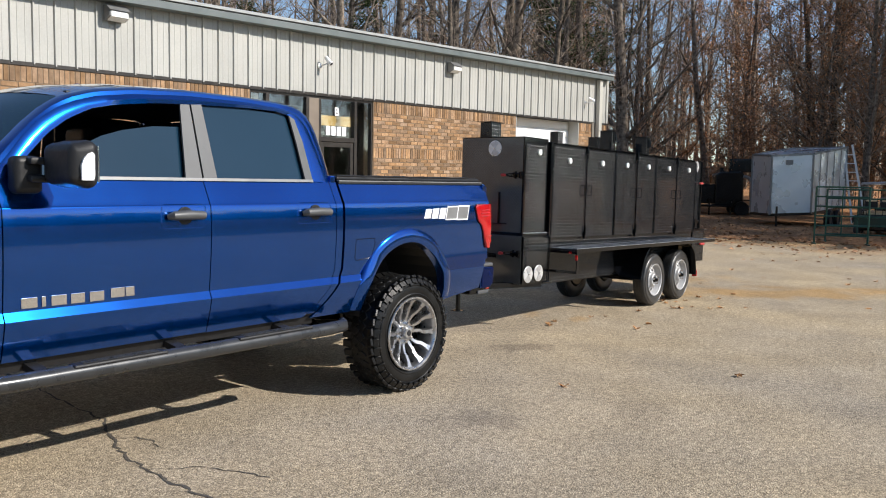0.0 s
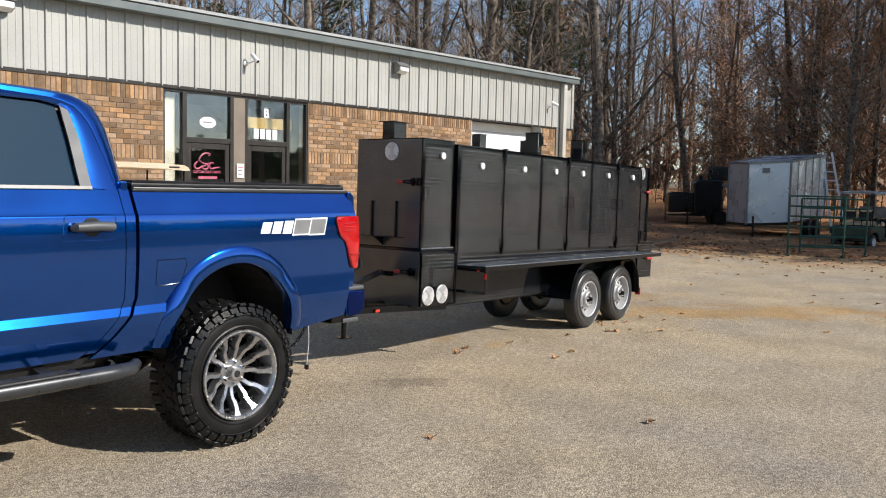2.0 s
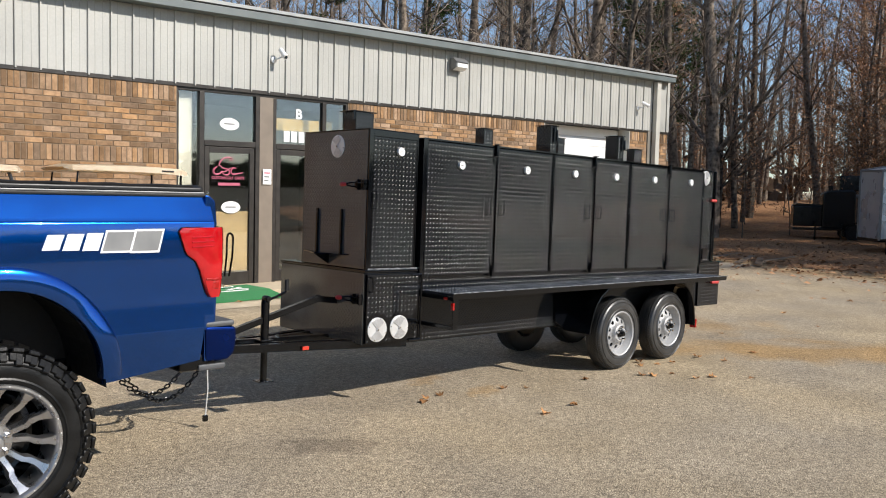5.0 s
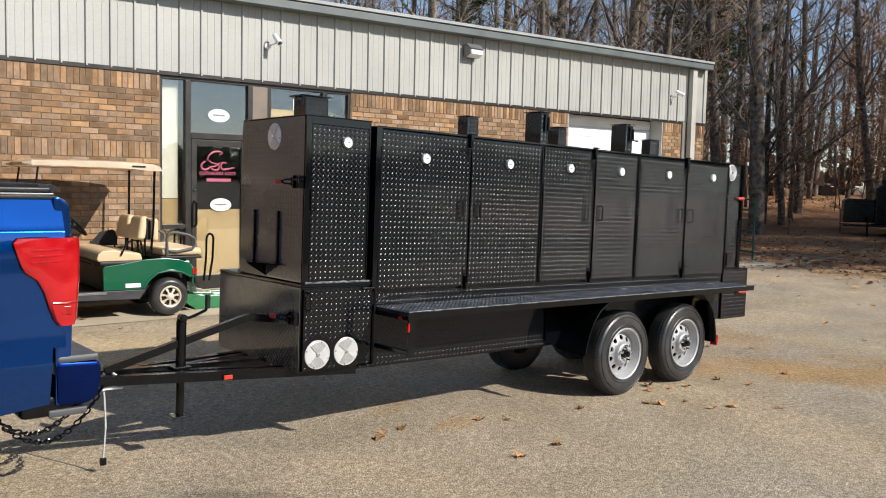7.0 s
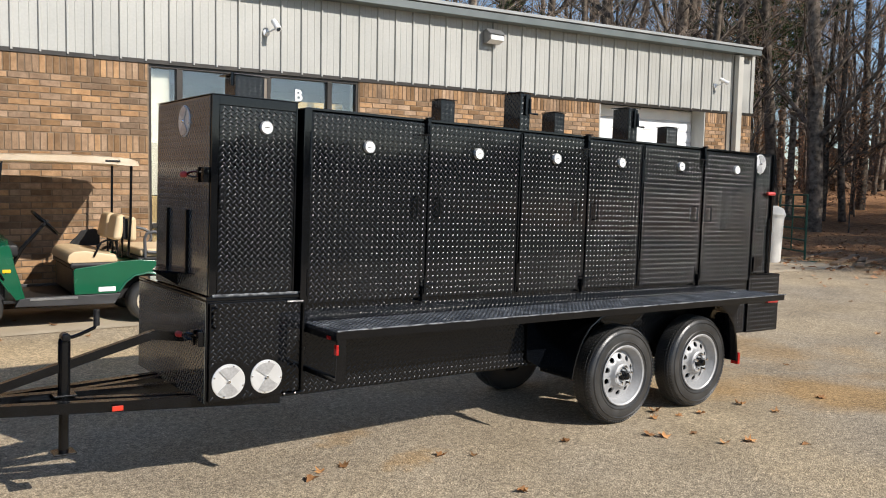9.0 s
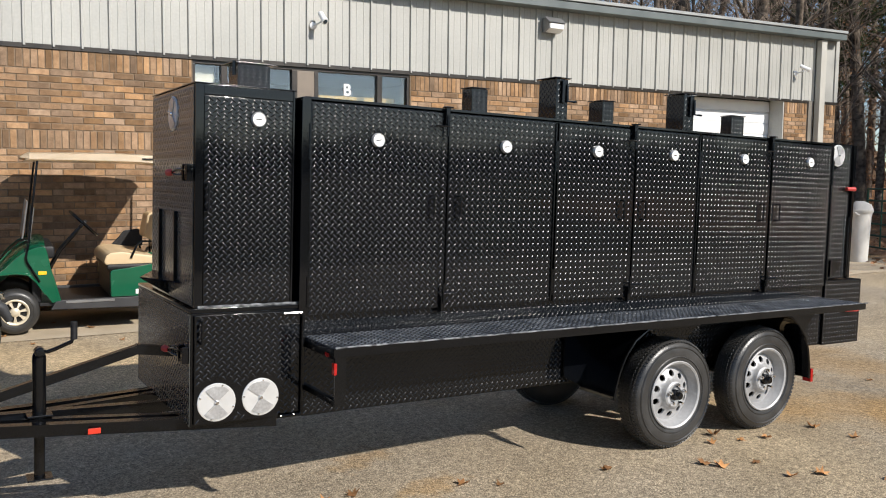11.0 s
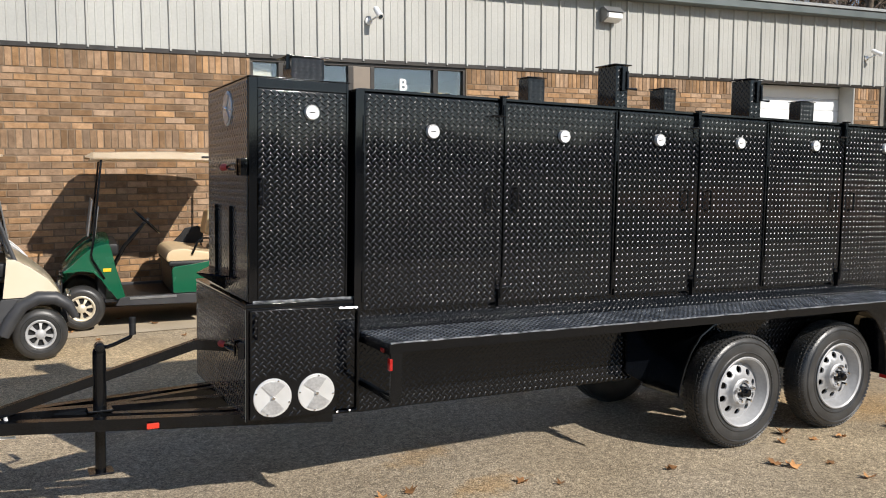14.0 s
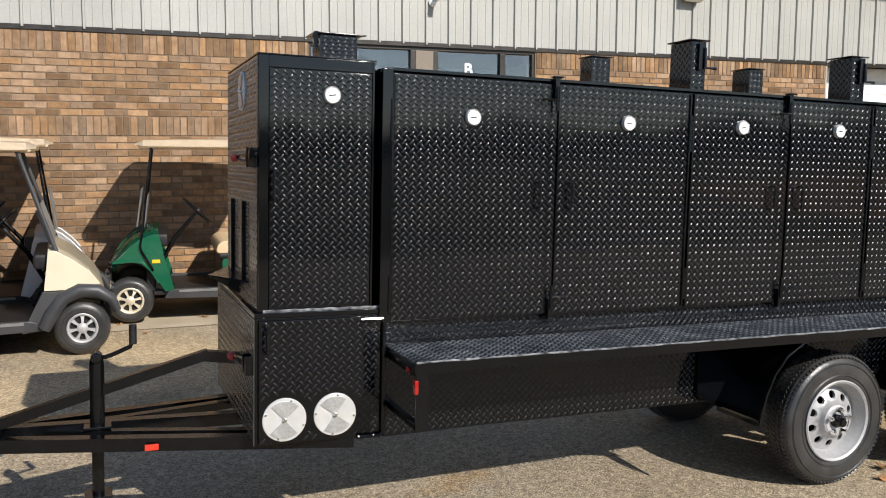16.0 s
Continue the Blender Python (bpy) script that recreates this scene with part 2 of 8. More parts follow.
WHITECAR = material("white_cart_plastic", (0.72, 0.72, 0.72), (0.78, 0.78, 0.78), 4, 0.35, coat=0.4)
CREAMPAINT = material("cream_cart_paint", (0.66, 0.58, 0.42), (0.71, 0.63, 0.48), 4, 0.35, coat=0.4)
GOLDCAP = material("pale_gold_wheel_trim", (0.60, 0.53, 0.40), (0.68, 0.61, 0.48), 8, 0.4, metal=0.25)
CLEAR = glass_material("clear_acrylic", (0.9, 0.92, 0.92), 0.05)
SMOKED = material("scuffed_acrylic", (0.20, 0.195, 0.185), (0.30, 0.295, 0.285), 6, 0.35, large=0.2, large_scale=4)
CHARCOAL = material("charcoal_cart_plastic", (0.035, 0.036, 0.039), (0.048, 0.049, 0.052), 6, 0.45, large=0.1)
# front plates: the grey they reflect is put into the base colour
FRONTSKIN = material("sheen_greyed_black_plate", (0.046, 0.050, 0.047), (0.066, 0.071, 0.066), 3, 0.11, large=0.2, large_scale=2.0, rough_var=0.03, bump=0.0002, bump_scale=9, spec=1.0)
CHIPPED = material("chipped_black_enamel", (0.004, 0.004, 0.005), (0.30, 0.31, 0.32), 38, 0.35, spec=0.5, large=0.4, large_scale=5)
# shelf lozenges: worn steel, made paler to carry their sky glints
WORNGLINT = material("worn_glint_tread_steel", (0.045, 0.051, 0.06), (0.19, 0.205, 0.225), 9, 0.22, metal=0.4, rough_var=0.06, spec=0.6)
# dusty shelf top, with the bluish sky sheen mixed into its colour
SHELFTOP = material("dusty_skysheen_enamel", (0.008, 0.010, 0.014), (0.02, 0.024, 0.031), 6, 0.17, large=0.25, large_scale=2.5, spec=1.0)
MATGREEN = material("green_mat", (0.02, 0.17, 0.05), (0.03, 0.21, 0.07), 20, 0.85, bump=0.002, bump_scale=200)
ALUM = material("aluminium_skin", (0.55, 0.58, 0.62), (0.62, 0.64, 0.67), 2, 0.3, metal=0.5, large=0.08)
DARKGREEN = material("dark_green_cart_paint", (0.005, 0.035, 0.024), (0.007, 0.045, 0.03), 4, 0.4, large=0.1)
GATE = material("green_steel_tube", (0.009, 0.06, 0.038), (0.012, 0.075, 0.048), 14, 0.5)
WOOD = material("weathered_timber", (0.22, 0.14, 0.08), (0.3, 0.2, 0.12), 9, 0.9)
BIN = material("white_bin_plastic", (0.5, 0.48, 0.44), (0.62, 0.6, 0.56), 6, 0.7, large=0.15)
YELLOWREF = material("yellow_reflector", (0.8, 0.5, 0.02), (0.85, 0.55, 0.04), 20, 0.3)


# ---- mesh helpers ----
def link(name, bm, mat, parent=None, label="", smooth=True, kind=""):
    me = bpy.data.meshes.new(name)
    bmesh.ops.recalc_face_normals(bm, faces=bm.faces)
    bm.to_mesh(me)
    bm.free()
    me.materials.append(mat)
    if smooth:
        me.shade_smooth()
        me.set_sharp_from_angle(angle=radians(38))
    ob = new(name, me)
    if smooth and len(me.polygons) < 3000:  # large flats stay flat beside their rounded edges
        wn_ = ob.modifiers.new("flat_faces", "WEIGHTED_NORMAL")
        wn_.weight, wn_.keep_sharp = 90, True
    if parent is not None:
        ob.parent = parent
    return tagged(ob, label=label, kind=kind)


def part(name, bm, mat, parent, label=""):
    return link(name, bm, mat, parent, label)


def raw(name, verts, faces, mat, parent=None, label="", smooth=False, kind=""):
    me = bpy.data.meshes.new(name)
    me.from_pydata(verts, [], faces)
    me.materials.append(mat)
    if smooth:
        me.shade_smooth()
    ob = new(name, me)
    if parent is not None:
        ob.parent = parent
    return tagged(ob, label=label, kind=kind)


def thing(name, label, category, m=None, group="", kind=""):
    ob = new(name)
    ob.empty_display_size = 0.2
    if m is not None:
        ob.matrix_world = m
    return tagged(ob, label, category, group, kind)


def box(x0, x1, y0, y1, z0, z1, bevel=0.0, bm=None, seg=2):
    bm = bm or bmesh.new()
    tmp = bmesh.new()
    bmesh.ops.create_cube(tmp, size=1)
    for v in tmp.verts:
        v.co = ((x0 + x1) / 2 + v.co.x * (x1 - x0), (y0 + y1) / 2 + v.co.y * (y1 - y0), (z0 + z1) / 2 + v.co.z * (z1 - z0))
    if bevel:
        bmesh.ops.bevel(tmp, geom=tmp.edges[:], offset=min(bevel, 0.45 * min(abs(x1 - x0), abs(y1 - y0), abs(z1 - z0))), segments=seg, affect="EDGES", profile=0.5)
    return merge(bm, tmp)


def merge(bm, tmp, m=None):
    made = {}
    for v in tmp.verts:
        made[v] = bm.verts.new(m @ v.co if m is not None else v.co)
    for f in tmp.faces:
        try:
            bm.faces.new([made[v] for v in f.verts])
        except ValueError:
            pass
    tmp.free()
    return bm


def tube(pts, r, sides=8, bm=None, caps=True, taper=None):
    """A round bar along points; r may be one radius or one per point."""
    bm = bm or bmesh.new()
    pts = [Vector(p) for p in pts]
    rs = r if isinstance(r, (list, tuple)) else [r] * len(pts)
    rings, up = [], None
    for i, p in enumerate(pts):
        d = (pts[min(i + 1, len(pts) - 1)] - pts[max(i - 1, 0)]).normalized()
        if up is None:
            up = d.orthogonal().normalized()
        up = (up - d * up.dot(d)).normalized()
        side = d.cross(up)
        rings.append([bm.verts.new(p + rs[i] * (math.cos(a) * up + math.sin(a) * side)) for a in (2 * math.pi * k / sides for k in range(sides))])
    for a, b in zip(rings, rings[1:]):
        for k in range(sides):
            bm.faces.new((a[k], a[(k + 1) % sides], b[(k + 1) % sides], b[k]))
    if caps:
        bm.faces.new(rings[0][::-1])
        bm.faces.new(rings[-1])
    return bm


def bar(p, q, w, h, bm=None, up=(0, 0, 1)):
    """A rectangular bar from p to q, w across and h along up."""
    bm = bm or bmesh.new()
    p, q, up = Vector(p), Vector(q), Vector(up)
    d = (q - p).normalized()
    s = d.cross(up).normalized() * w / 2
    u = s.cross(d).normalized() * h / 2
    v = [bm.verts.new(c + a * s + b * u) for c in (p, q) for a, b in ((-1, -1), (1, -1), (1, 1), (-1, 1))]
    for f in ((3, 2, 1, 0), (4, 5, 6, 7), (0, 1, 5, 4), (1, 2, 6, 5), (2, 3, 7, 6), (3, 0, 4, 7)):
        bm.faces.new([v[i] for i in f])
    return bm


def turned(profile, m, sides=32, bm=None, close=False):
    """A turned form: profile of (radius, height) about the local z axis of m."""
    bm = bm or bmesh.new()
    rings = []
    for r, h in profile:
        if r < 1e-6:
            rings.append([bm.verts.new(m @ Vector((0, 0, h)))])
        else:
            rings.append([bm.verts.new(m @ Vector((r * math.cos(a), r * math.sin(a), h))) for a in (2 * math.pi * k / sides for k in range(sides))])
    pairs = list(zip(rings, rings[1:])) + ([(rings[-1], rings[0])] if close else [])
    for a, b in pairs:
        for k in range(sides):
            j = (k + 1) % sides
            if len(a) == 1 and len(b) == 1:
                continue
            if len(a) == 1:
                bm.faces.new((a[0], b[j], b[k]))
            elif len(b) == 1:
                bm.faces.new((a[k], a[j], b[0]))
            else:
                bm.faces.new((a[k], a[j], b[j], b[k]))
    return bm


def slab(outline, axis, a, b, bm=None, bevel=0.0):
    """A plate: outline in the plane across axis, from a to b along it."""
    bm = bm or bmesh.new()

    def at(u, v, w):
        return {"x": (w, u, v), "y": (u, w, v), "z": (u, v, w)}[axis]

    tmp = bmesh.new()
    lo = [tmp.verts.new(at(u, v, a)) for u, v in outline]
    hi = [tmp.verts.new(at(u, v, b)) for u, v in outline]
    k = len(outline)
    tmp.faces.new(lo)
    tmp.faces.new(hi[::-1])
    for i in range(k):
        tmp.faces.new((lo[i], hi[i], hi[(i + 1) % k], lo[(i + 1) % k]))
    if bevel:
        bmesh.ops.recalc_face_normals(tmp, faces=tmp.faces)
        bmesh.ops.bevel(tmp, geom=tmp.edges[:], offset=bevel, segments=2, affect="EDGES", profile=0.5)
    return merge(bm, tmp)


def words(text, size, mat, m, parent=None, depth=0.002, name="lettering", label="", wide=1.0, shear=0.0, bold=0.0):
    cu = bpy.data.curves.new(name, "FONT")
    cu.body, cu.size, cu.extrude, cu.align_x, cu.align_y, cu.shear, cu.offset = text, size, depth, "CENTER", "CENTER", shear, bold
    tmp = new(name, cu)
    dg = bpy.context.evaluated_depsgraph_get()
    dg.update()
    me = bpy.data.meshes.new_from_object(tmp.evaluated_get(dg))
    bpy.data.objects.remove(tmp)
    me.transform(m @ Matrix.Diagonal((wide, 1, 1, 1)))
    me.materials.clear()
    me.materials.append(mat)
    ob = new(name, me)
    if parent is not None:
        ob.parent = parent
    return tagged(ob, label=label)


FACE_S = Matrix(((1, 0, 0, 0), (0, 0, -1, 0), (0, 1, 0, 0), (0, 0, 0, 1)))  # text or discs that face -y
FACE_W = Matrix(((0, 0, -1, 0), (-1, 0, 0, 0), (0, 1, 0, 0), (0, 0, 0, 1)))  # that face -x


def at(x, y, z, m=FACE_S):
    return Matrix.Translation((x, y, z)) @ m


# ---- ground ----
def rise(x, y):
    """Height of the lot: it climbs gently to the building and the wooded bank."""
    z = 0.0155 * min(max(y - 0.6, 0.0), 5.6)
    far = math.hypot(x, y)
    z += 0.05 * max(0.0, far - 30) if x > 0 else 0.02 * max(0.0, far - 34)
    return min(z, 3.2)


def lot_grid(xs, ys, lift=0.0):
    verts = [(x, y, rise(x, y) + lift) for y in ys for x in xs]
    k = len(xs)
    faces = [(j * k + i, j * k + i + 1, (j + 1) * k + i + 1, (j + 1) * k + i) for j in range(len(ys) - 1) for i in range(k - 1)]
    return verts, faces


def steps(*runs):
    out = []
    for a, b, s in runs:
        out += [a + s * i for i in range(int(round((b - a) / s)))]
    return out + [runs[-1][1]]


raw("ground", *lot_grid(steps((-400, -40, 60), (-40, 60, 2), (60, 420, 60)), steps((-400, -40, 60), (-40, 0, 2), (0, 7, 0.7), (7, 61, 2), (61, 421, 60))), ASPHALT, None,
    "worn tan-grey asphalt lot with fine gravel texture", smooth=True, kind="structure")
tagged(bpy.data.objects["ground"], category="ground")

# unseen dark ground across the lot, added so the paint mirrors something dark
raw("grass_verge", *lot_grid(steps((-120, 120, 8)), steps((-130, -10, 8)), 0.02), DARKGROUND, None, "dull dormant grass beyond the asphalt lot", kind="structure")
tagged(bpy.data.objects["grass_verge"], category="grass")

# concrete strip along the building
vs, fs = lot_grid(steps((-9, 15, 1)), [4.62, 5.2, 5.8, 6.3], 0.006)
raw("pavement", vs, fs, CONCRETE, None, "tan concrete strip along the brick wall", kind="structure")
tagged(bpy.data.objects["pavement"], category="pavement")

# wooded bank with leaf litter, beyond the lot
rng = random.Random(4)
vs, fs = [], []
xs = steps((16, 60, 1.6))
edge = {}
for j, y in enumerate(steps((-30, 60, 1.6))):
    for i, x in enumerate(xs):
        ragged = 1.1 * noise.noise(Vector((y * 0.4, 3, 0)))
        x0 = 15.9 + 0.25 * max(0, 2 - y) + ragged
        xx = max(x, x0) if i < 6 else x
        if i == 0:
            xx = x0
        hump = 0.10 * noise.noise(Vector((xx * 0.35, y * 0.35, 0))) if i > 1 else 0
        vs.append((xx, y, rise(xx, y) + 0.012 + max(0.0, hump) * 1.5 + 0.02 * min(i, 6) * 0.5))
nx = len(xs)
ny = len(vs) // nx
fs = [(j * nx + i, j * nx + i + 1, (j + 1) * nx + i + 1, (j + 1) * nx + i) for j in range(ny - 1) for i in range(nx - 1)]
raw("wooded_bank", vs, fs, LITTER, None, "bank of brown leaf litter under the trees", smooth=True, kind="structure")
tagged(bpy.data.objects["wooded_bank"], category="ground")

# ---- building ----
WY = 6.194  # face of the brick
SLOPE = 0.014


def bz(x, z):
    """Heights on the building follow the slightly climbing lot line."""
    return z + SLOPE * x


def sheared(bm):
    for v in bm.verts:
        v.co.z += SLOPE * v.co.x
    return bm


X0, X1 = -16.0, 13.70
SID = 2.875
EAVE = 3.96  # top of the roof edge at x = 0
EAVE_SLOPE = 0.0294
EAVE_OUT = 0.22


def eave_z(x):
    return EAVE + EAVE_SLOPE * x


def eave_run(bm):
    for v in bm.verts:
        v.co.z += EAVE_SLOPE * v.co.x
    return bm


wall = bmesh.new()
for a, b in ((X0, 1.665), (4.5, 9.27), (12.19, X1)):
    box(a, b, WY + 0.006, WY + 0.24, -0.2, SID, bm=wall)
wall_front = link("wall_front", sheared(wall), MORTAR, None, "tan brick front wall with recessed mortar joints and soldier courses", smooth=False, kind="structure")
tagged(wall_front, category="wall")

up = bmesh.new()
slab([(X0, bz(X0, SID)), (X1, bz(X1, SID)), (X1, eave_z(X1) - 0.07), (X0, eave_z(X0) - 0.07)], "y", WY, WY + 0.24, up)
wall_upper = link("wall_upper", up, SIDING, None, "cream ribbed steel siding above the brick", smooth=False, kind="structure")
tagged(wall_upper, category="wall")
rib = bmesh.new()
slab([(-0.017, 0), (0.017, 0), (0.009, -0.028), (-0.009, -0.028)], "z", 0.0, 1.0, rib)
rib_mesh = bpy.data.meshes.new("siding_rib")
bmesh.ops.recalc_face_normals(rib, faces=rib.faces)
rib.to_mesh(rib_mesh)
rib.free()
rib_mesh.materials.append(SIDING)
RIBS = [0.2230 + 0.27934 * n_ + 0.000398 * n_ * abs(n_) * (n_ > 0) for n_ in range(-36, 44)]
for x in RIBS:
    o = new("siding_rib", rib_mesh)
    o.parent = wall_upper
    o.location = (x, WY + 0.001, bz(x, SID - 0.01))
    o.scale = (1, 1, eave_z(x) - 0.09 - bz(x, SID - 0.01))
bead = bmesh.new()
for xa, xb in zip(RIBS, RIBS[1:]):
    for f_ in (0.31, 0.66):
        x = xa + (xb - xa) * f_
        slab([(x - 0.009, WY + 0.0005), (x + 0.009, WY + 0.0005), (x + 0.004, WY - 0.004), (x - 0.004, WY - 0.004)], "z", SID + 0.013, eave_z(x) - 0.09 - SLOPE * x, bead)
tagged(link("panel_bead", sheared(bead), SIDING, wall_upper, "shallow stiffening beads of the siding", smooth=False), kind="stuff")
low = bmesh.new()
box(X0, X1, WY - 0.012, WY + 0.0, SID - 0.035, SID + 0.012, bm=low)
# the trim's dark colour carries the thin shadow line below the siding
part("drip_trim", sheared(low), BRONZE, wall_upper, "thin trim under the siding, dark for its shadow line")

eave_trim = thing("eave_trim", "grey-green metal eave gutter under a pale roof edge", "trim", kind="structure")
part("gutter", eave_run(box(X0, X1 - 0.08, WY - EAVE_OUT, WY + 0.02, EAVE - 0.165, EAVE - 0.064, 0.006)), TRIM, eave_trim, "grey-green gutter face")
# solid dark strip in place of the shade between gutter and roof edge
part("shadow_gap", eave_run(box(X0, X1 - 0.09, WY - EAVE_OUT + 0.03, WY + 0.02, EAVE - 0.062, EAVE - 0.048)), BRONZE, eave_trim, "dark strip standing for the shade under the roof edge")
part("roof_edge", eave_run(box(X0, X1 - 0.07, WY - EAVE_OUT - 0.015, WY + 0.02, EAVE - 0.046, EAVE, 0.005)), ROOFEDGE, eave_trim, "pale grey roof edge")
roof = bmesh.new()
slab([(WY + 0.021, EAVE), (WY + 8, EAVE + 0.42), (WY + 16, EAVE), (WY + 16, EAVE - 0.06), (WY + 0.021, EAVE - 0.06)], "x", X0, X1 - 0.07, roof)
roof_ob = link("roof", eave_run(roof), TRIM, None, "low-pitched grey metal roof", smooth=False, kind="structure")
tagged(roof_ob, category="roof")
side = bmesh.new()
box(X1 - 0.2, X1, WY + 0.24, WY + 16, -0.2, 3.4, bm=side)
box(X0, X0 + 0.2, WY + 0.24, WY + 16, -0.2, 3.4, bm=side)
box(X0, X1, WY + 15.8, WY + 16, -0.2, 3.4, bm=side)
tagged(link("wall_back_and_sides", sheared(side), SIDING, None, "cream steel side walls of the building", smooth=False, kind="structure"), category="wall")
part("corner_trim", sheared(box(X1 - 0.10, X1 + 0.004, WY - 0.026, WY - 0.001, SID + 0.013, EAVE + 0.09, 0.004)), SIDING, wall_upper, "cream corner trim")
dp = thing("downpipe", "square cream steel downpipe at the building corner", "downpipe", kind="structure")
part("pipe", sheared(box(13.00, 13.16, WY - 0.14, WY - 0.03, 0.05, EAVE + 0.02, 0.012)), GUTTER, dp)

# storefront: sidelight, two doors with transoms, dark bronze frame
front = thing("window_1", "dark bronze storefront with two glazed doors, transoms and sidelights", "storefront", kind="structure")
GY = WY + 0.06
Z0 = 0.13


def frame_bar(name, x0, x1, z0, z1, d=0.09, mat=BRONZE, y=None):
    y = WY + 0.02 if y is None else y
    return part(name, sheared(box(x0, x1, y, y + d, z0, z1, 0.006)), mat, front)


frame_bar("head", 1.665, 4.5, 2.80, 2.872)
frame_bar("sill", 1.665, 2.03, 0.10, 0.22)
frame_bar("mullion", 1.665, 1.70, 0.10, 2.80)
frame_bar("mullion", 2.0, 2.075, 0.10, 2.80, 0.11)
frame_bar("mullion", 2.87, 2.935, 0.10, 2.80, 0.11)
frame_bar("wide_mullion", 2.935, 3.16, 0.10, 2.80, 0.06, BRONZE_PALE)
frame_bar("mullion", 3.16, 3.215, 0.10, 2.80, 0.11)
frame_bar("mullion", 4.03, 4.10, 0.10, 2.80, 0.11)
frame_bar("mullion", 4.465, 4.5, 0.10, 2.80)
frame_bar("transom_bar", 2.075, 2.87, 2.07, 2.15, 0.10)
frame_bar("transom_bar", 3.215, 4.03, 2.07, 2.15, 0.10)
frame_bar("sill", 4.1, 4.465, 0.10, 0.22)
frame_bar("rail", 1.70, 2.0, 0.92, 0.98, 0.06)


def pane(x0, x1, z0, z1):
    g = part("pane", sheared(box(x0, x1, GY, GY + 0.008, z0, z1)), GLASS, front)
    g.visible_shadow = False
    return g


pane(1.70, 2.0, 0.98, 2.8)
pane(1.70, 2.0, 0.22, 0.92)
pane(2.075, 2.87, 2.15, 2.8)
pane(3.215, 4.03, 2.15, 2.8)
pane(4.1, 4.465, 0.22, 2.8)
for x0, x1 in ((2.085, 2.86), (3.225, 4.02)):
    leaf = thing("door_1", "glazed bronze-framed shop door, closed", "door", kind="structure")
    for n_, a, b, c, d in (("stile", x0, x0 + 0.075, 0.13, 2.06), ("stile", x1 - 0.075, x1, 0.13, 2.06), ("rail", x0 + 0.075, x1 - 0.075, 1.98, 2.06), ("rail", x0 + 0.075, x1 - 0.075, 0.13, 0.3)):
        part(n_, sheared(box(a, b, WY + 0.035, WY + 0.08, c, d, 0.005)), BRONZE, leaf)
    g = part("pane", sheared(box(x0 + 0.075, x1 - 0.075, GY - 0.004, GY + 0.004, 0.3, 1.98)), GLASS, leaf)
    g.visible_shadow = False
    hx = x1 - 0.05 if x0 > 3 else x0 + 0.04
    part("pull_handle", sheared(tube([(hx, WY + 0.03, 0.95), (hx, WY - 0.03, 0.97), (hx, WY - 0.03, 1.25), (hx, WY + 0.03, 1.27)], 0.014)), SATIN, leaf, "dark bar pull handle")
    part("lock", sheared(turned([(0, 0), (0.017, 0), (0.017, 0.012), (0, 0.012)], at(hx, WY + 0.03, 1.42), 12)), CHROME, leaf)
# behind the glass
room = thing("shop_interior", "dim shop interior behind the storefront glass", "room", kind="structure")
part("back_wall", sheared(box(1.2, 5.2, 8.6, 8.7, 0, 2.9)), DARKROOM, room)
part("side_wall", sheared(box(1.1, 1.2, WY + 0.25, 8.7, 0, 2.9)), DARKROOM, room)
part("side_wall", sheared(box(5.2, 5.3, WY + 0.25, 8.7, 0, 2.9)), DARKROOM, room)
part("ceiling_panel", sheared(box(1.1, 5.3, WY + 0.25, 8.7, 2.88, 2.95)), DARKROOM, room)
part("floor_slab", sheared(box(1.1, 5.3, WY + 0.0, 8.7, -0.1, 0.12)), CONCRETE, room)
board = tagged(link("tan_board", sheared(box(2.17, 2.78, GY + 0.012, GY + 0.03, 0.32, 1.16, 0.003)), PLY, None, "tan board standing behind the door glass"), category="board")
shade = tagged(link("sidelight_board", sheared(box(1.71, 1.96, GY + 0.1, GY + 0.12, 0.12, 1.30, 0.003)), PLY, None, "tan board behind the sidelight, standing on the floor"), category="board")
blind = tagged(link("sidelight_panel", sheared(box(1.71, 1.96, GY + 0.1, GY + 0.12, 1.31, 2.80, 0.003)), PALEPANEL, None, "pale tan panel filling the upper sidelight", kind="structure"), category="panel")
post = tagged(link("yellow_poster", sheared(box(3.25, 4.45, GY + 0.3, GY + 0.305, 2.37, 2.55)), YELLOW, None, "yellow strip poster behind the transom glass"), category="poster")
signs = thing("door_lettering", "white vinyl unit letter and number bars on the transom", "sign", at(0, 0, 0, Matrix.Identity(4)))
words("B", 0.2, WHITE, at(3.62, GY - 0.006, bz(3.62, 2.595)), signs, 0.001, "letter", bold=0.006)
for i in range(4):
    part("number_bar", box(3.36 + i * 0.13, 3.46 + i * 0.13, GY - 0.008, GY - 0.004, bz(3.6, 2.18), bz(3.6, 2.34), 0.002), WHITE, signs)
for x_, z_, s_ in ((2.47, 2.385, 1.0), (2.5, 1.22, 1.0)):
    oval = thing("oval_sticker", "white oval sticker with small grey mark on the door glass", "sticker", group="oval stickers")
    part("disc", turned([(0, 0), (0.085, 0), (0.085, 0.002), (0, 0.002)], at(x_, GY - 0.006, bz(x_, z_)) @ Matrix.Diagonal((1.75, 1, 1, 1)), 32), PAPER, oval)
    part("mark_bar", box(x_ - 0.09, x_ + 0.08, GY - 0.0105, GY - 0.009, bz(x_, z_) - 0.008, bz(x_, z_) + 0.012), GREYTRIM, oval)
logo = thing("shop_lettering", "pink vinyl shop lettering on the door glass", "sign")
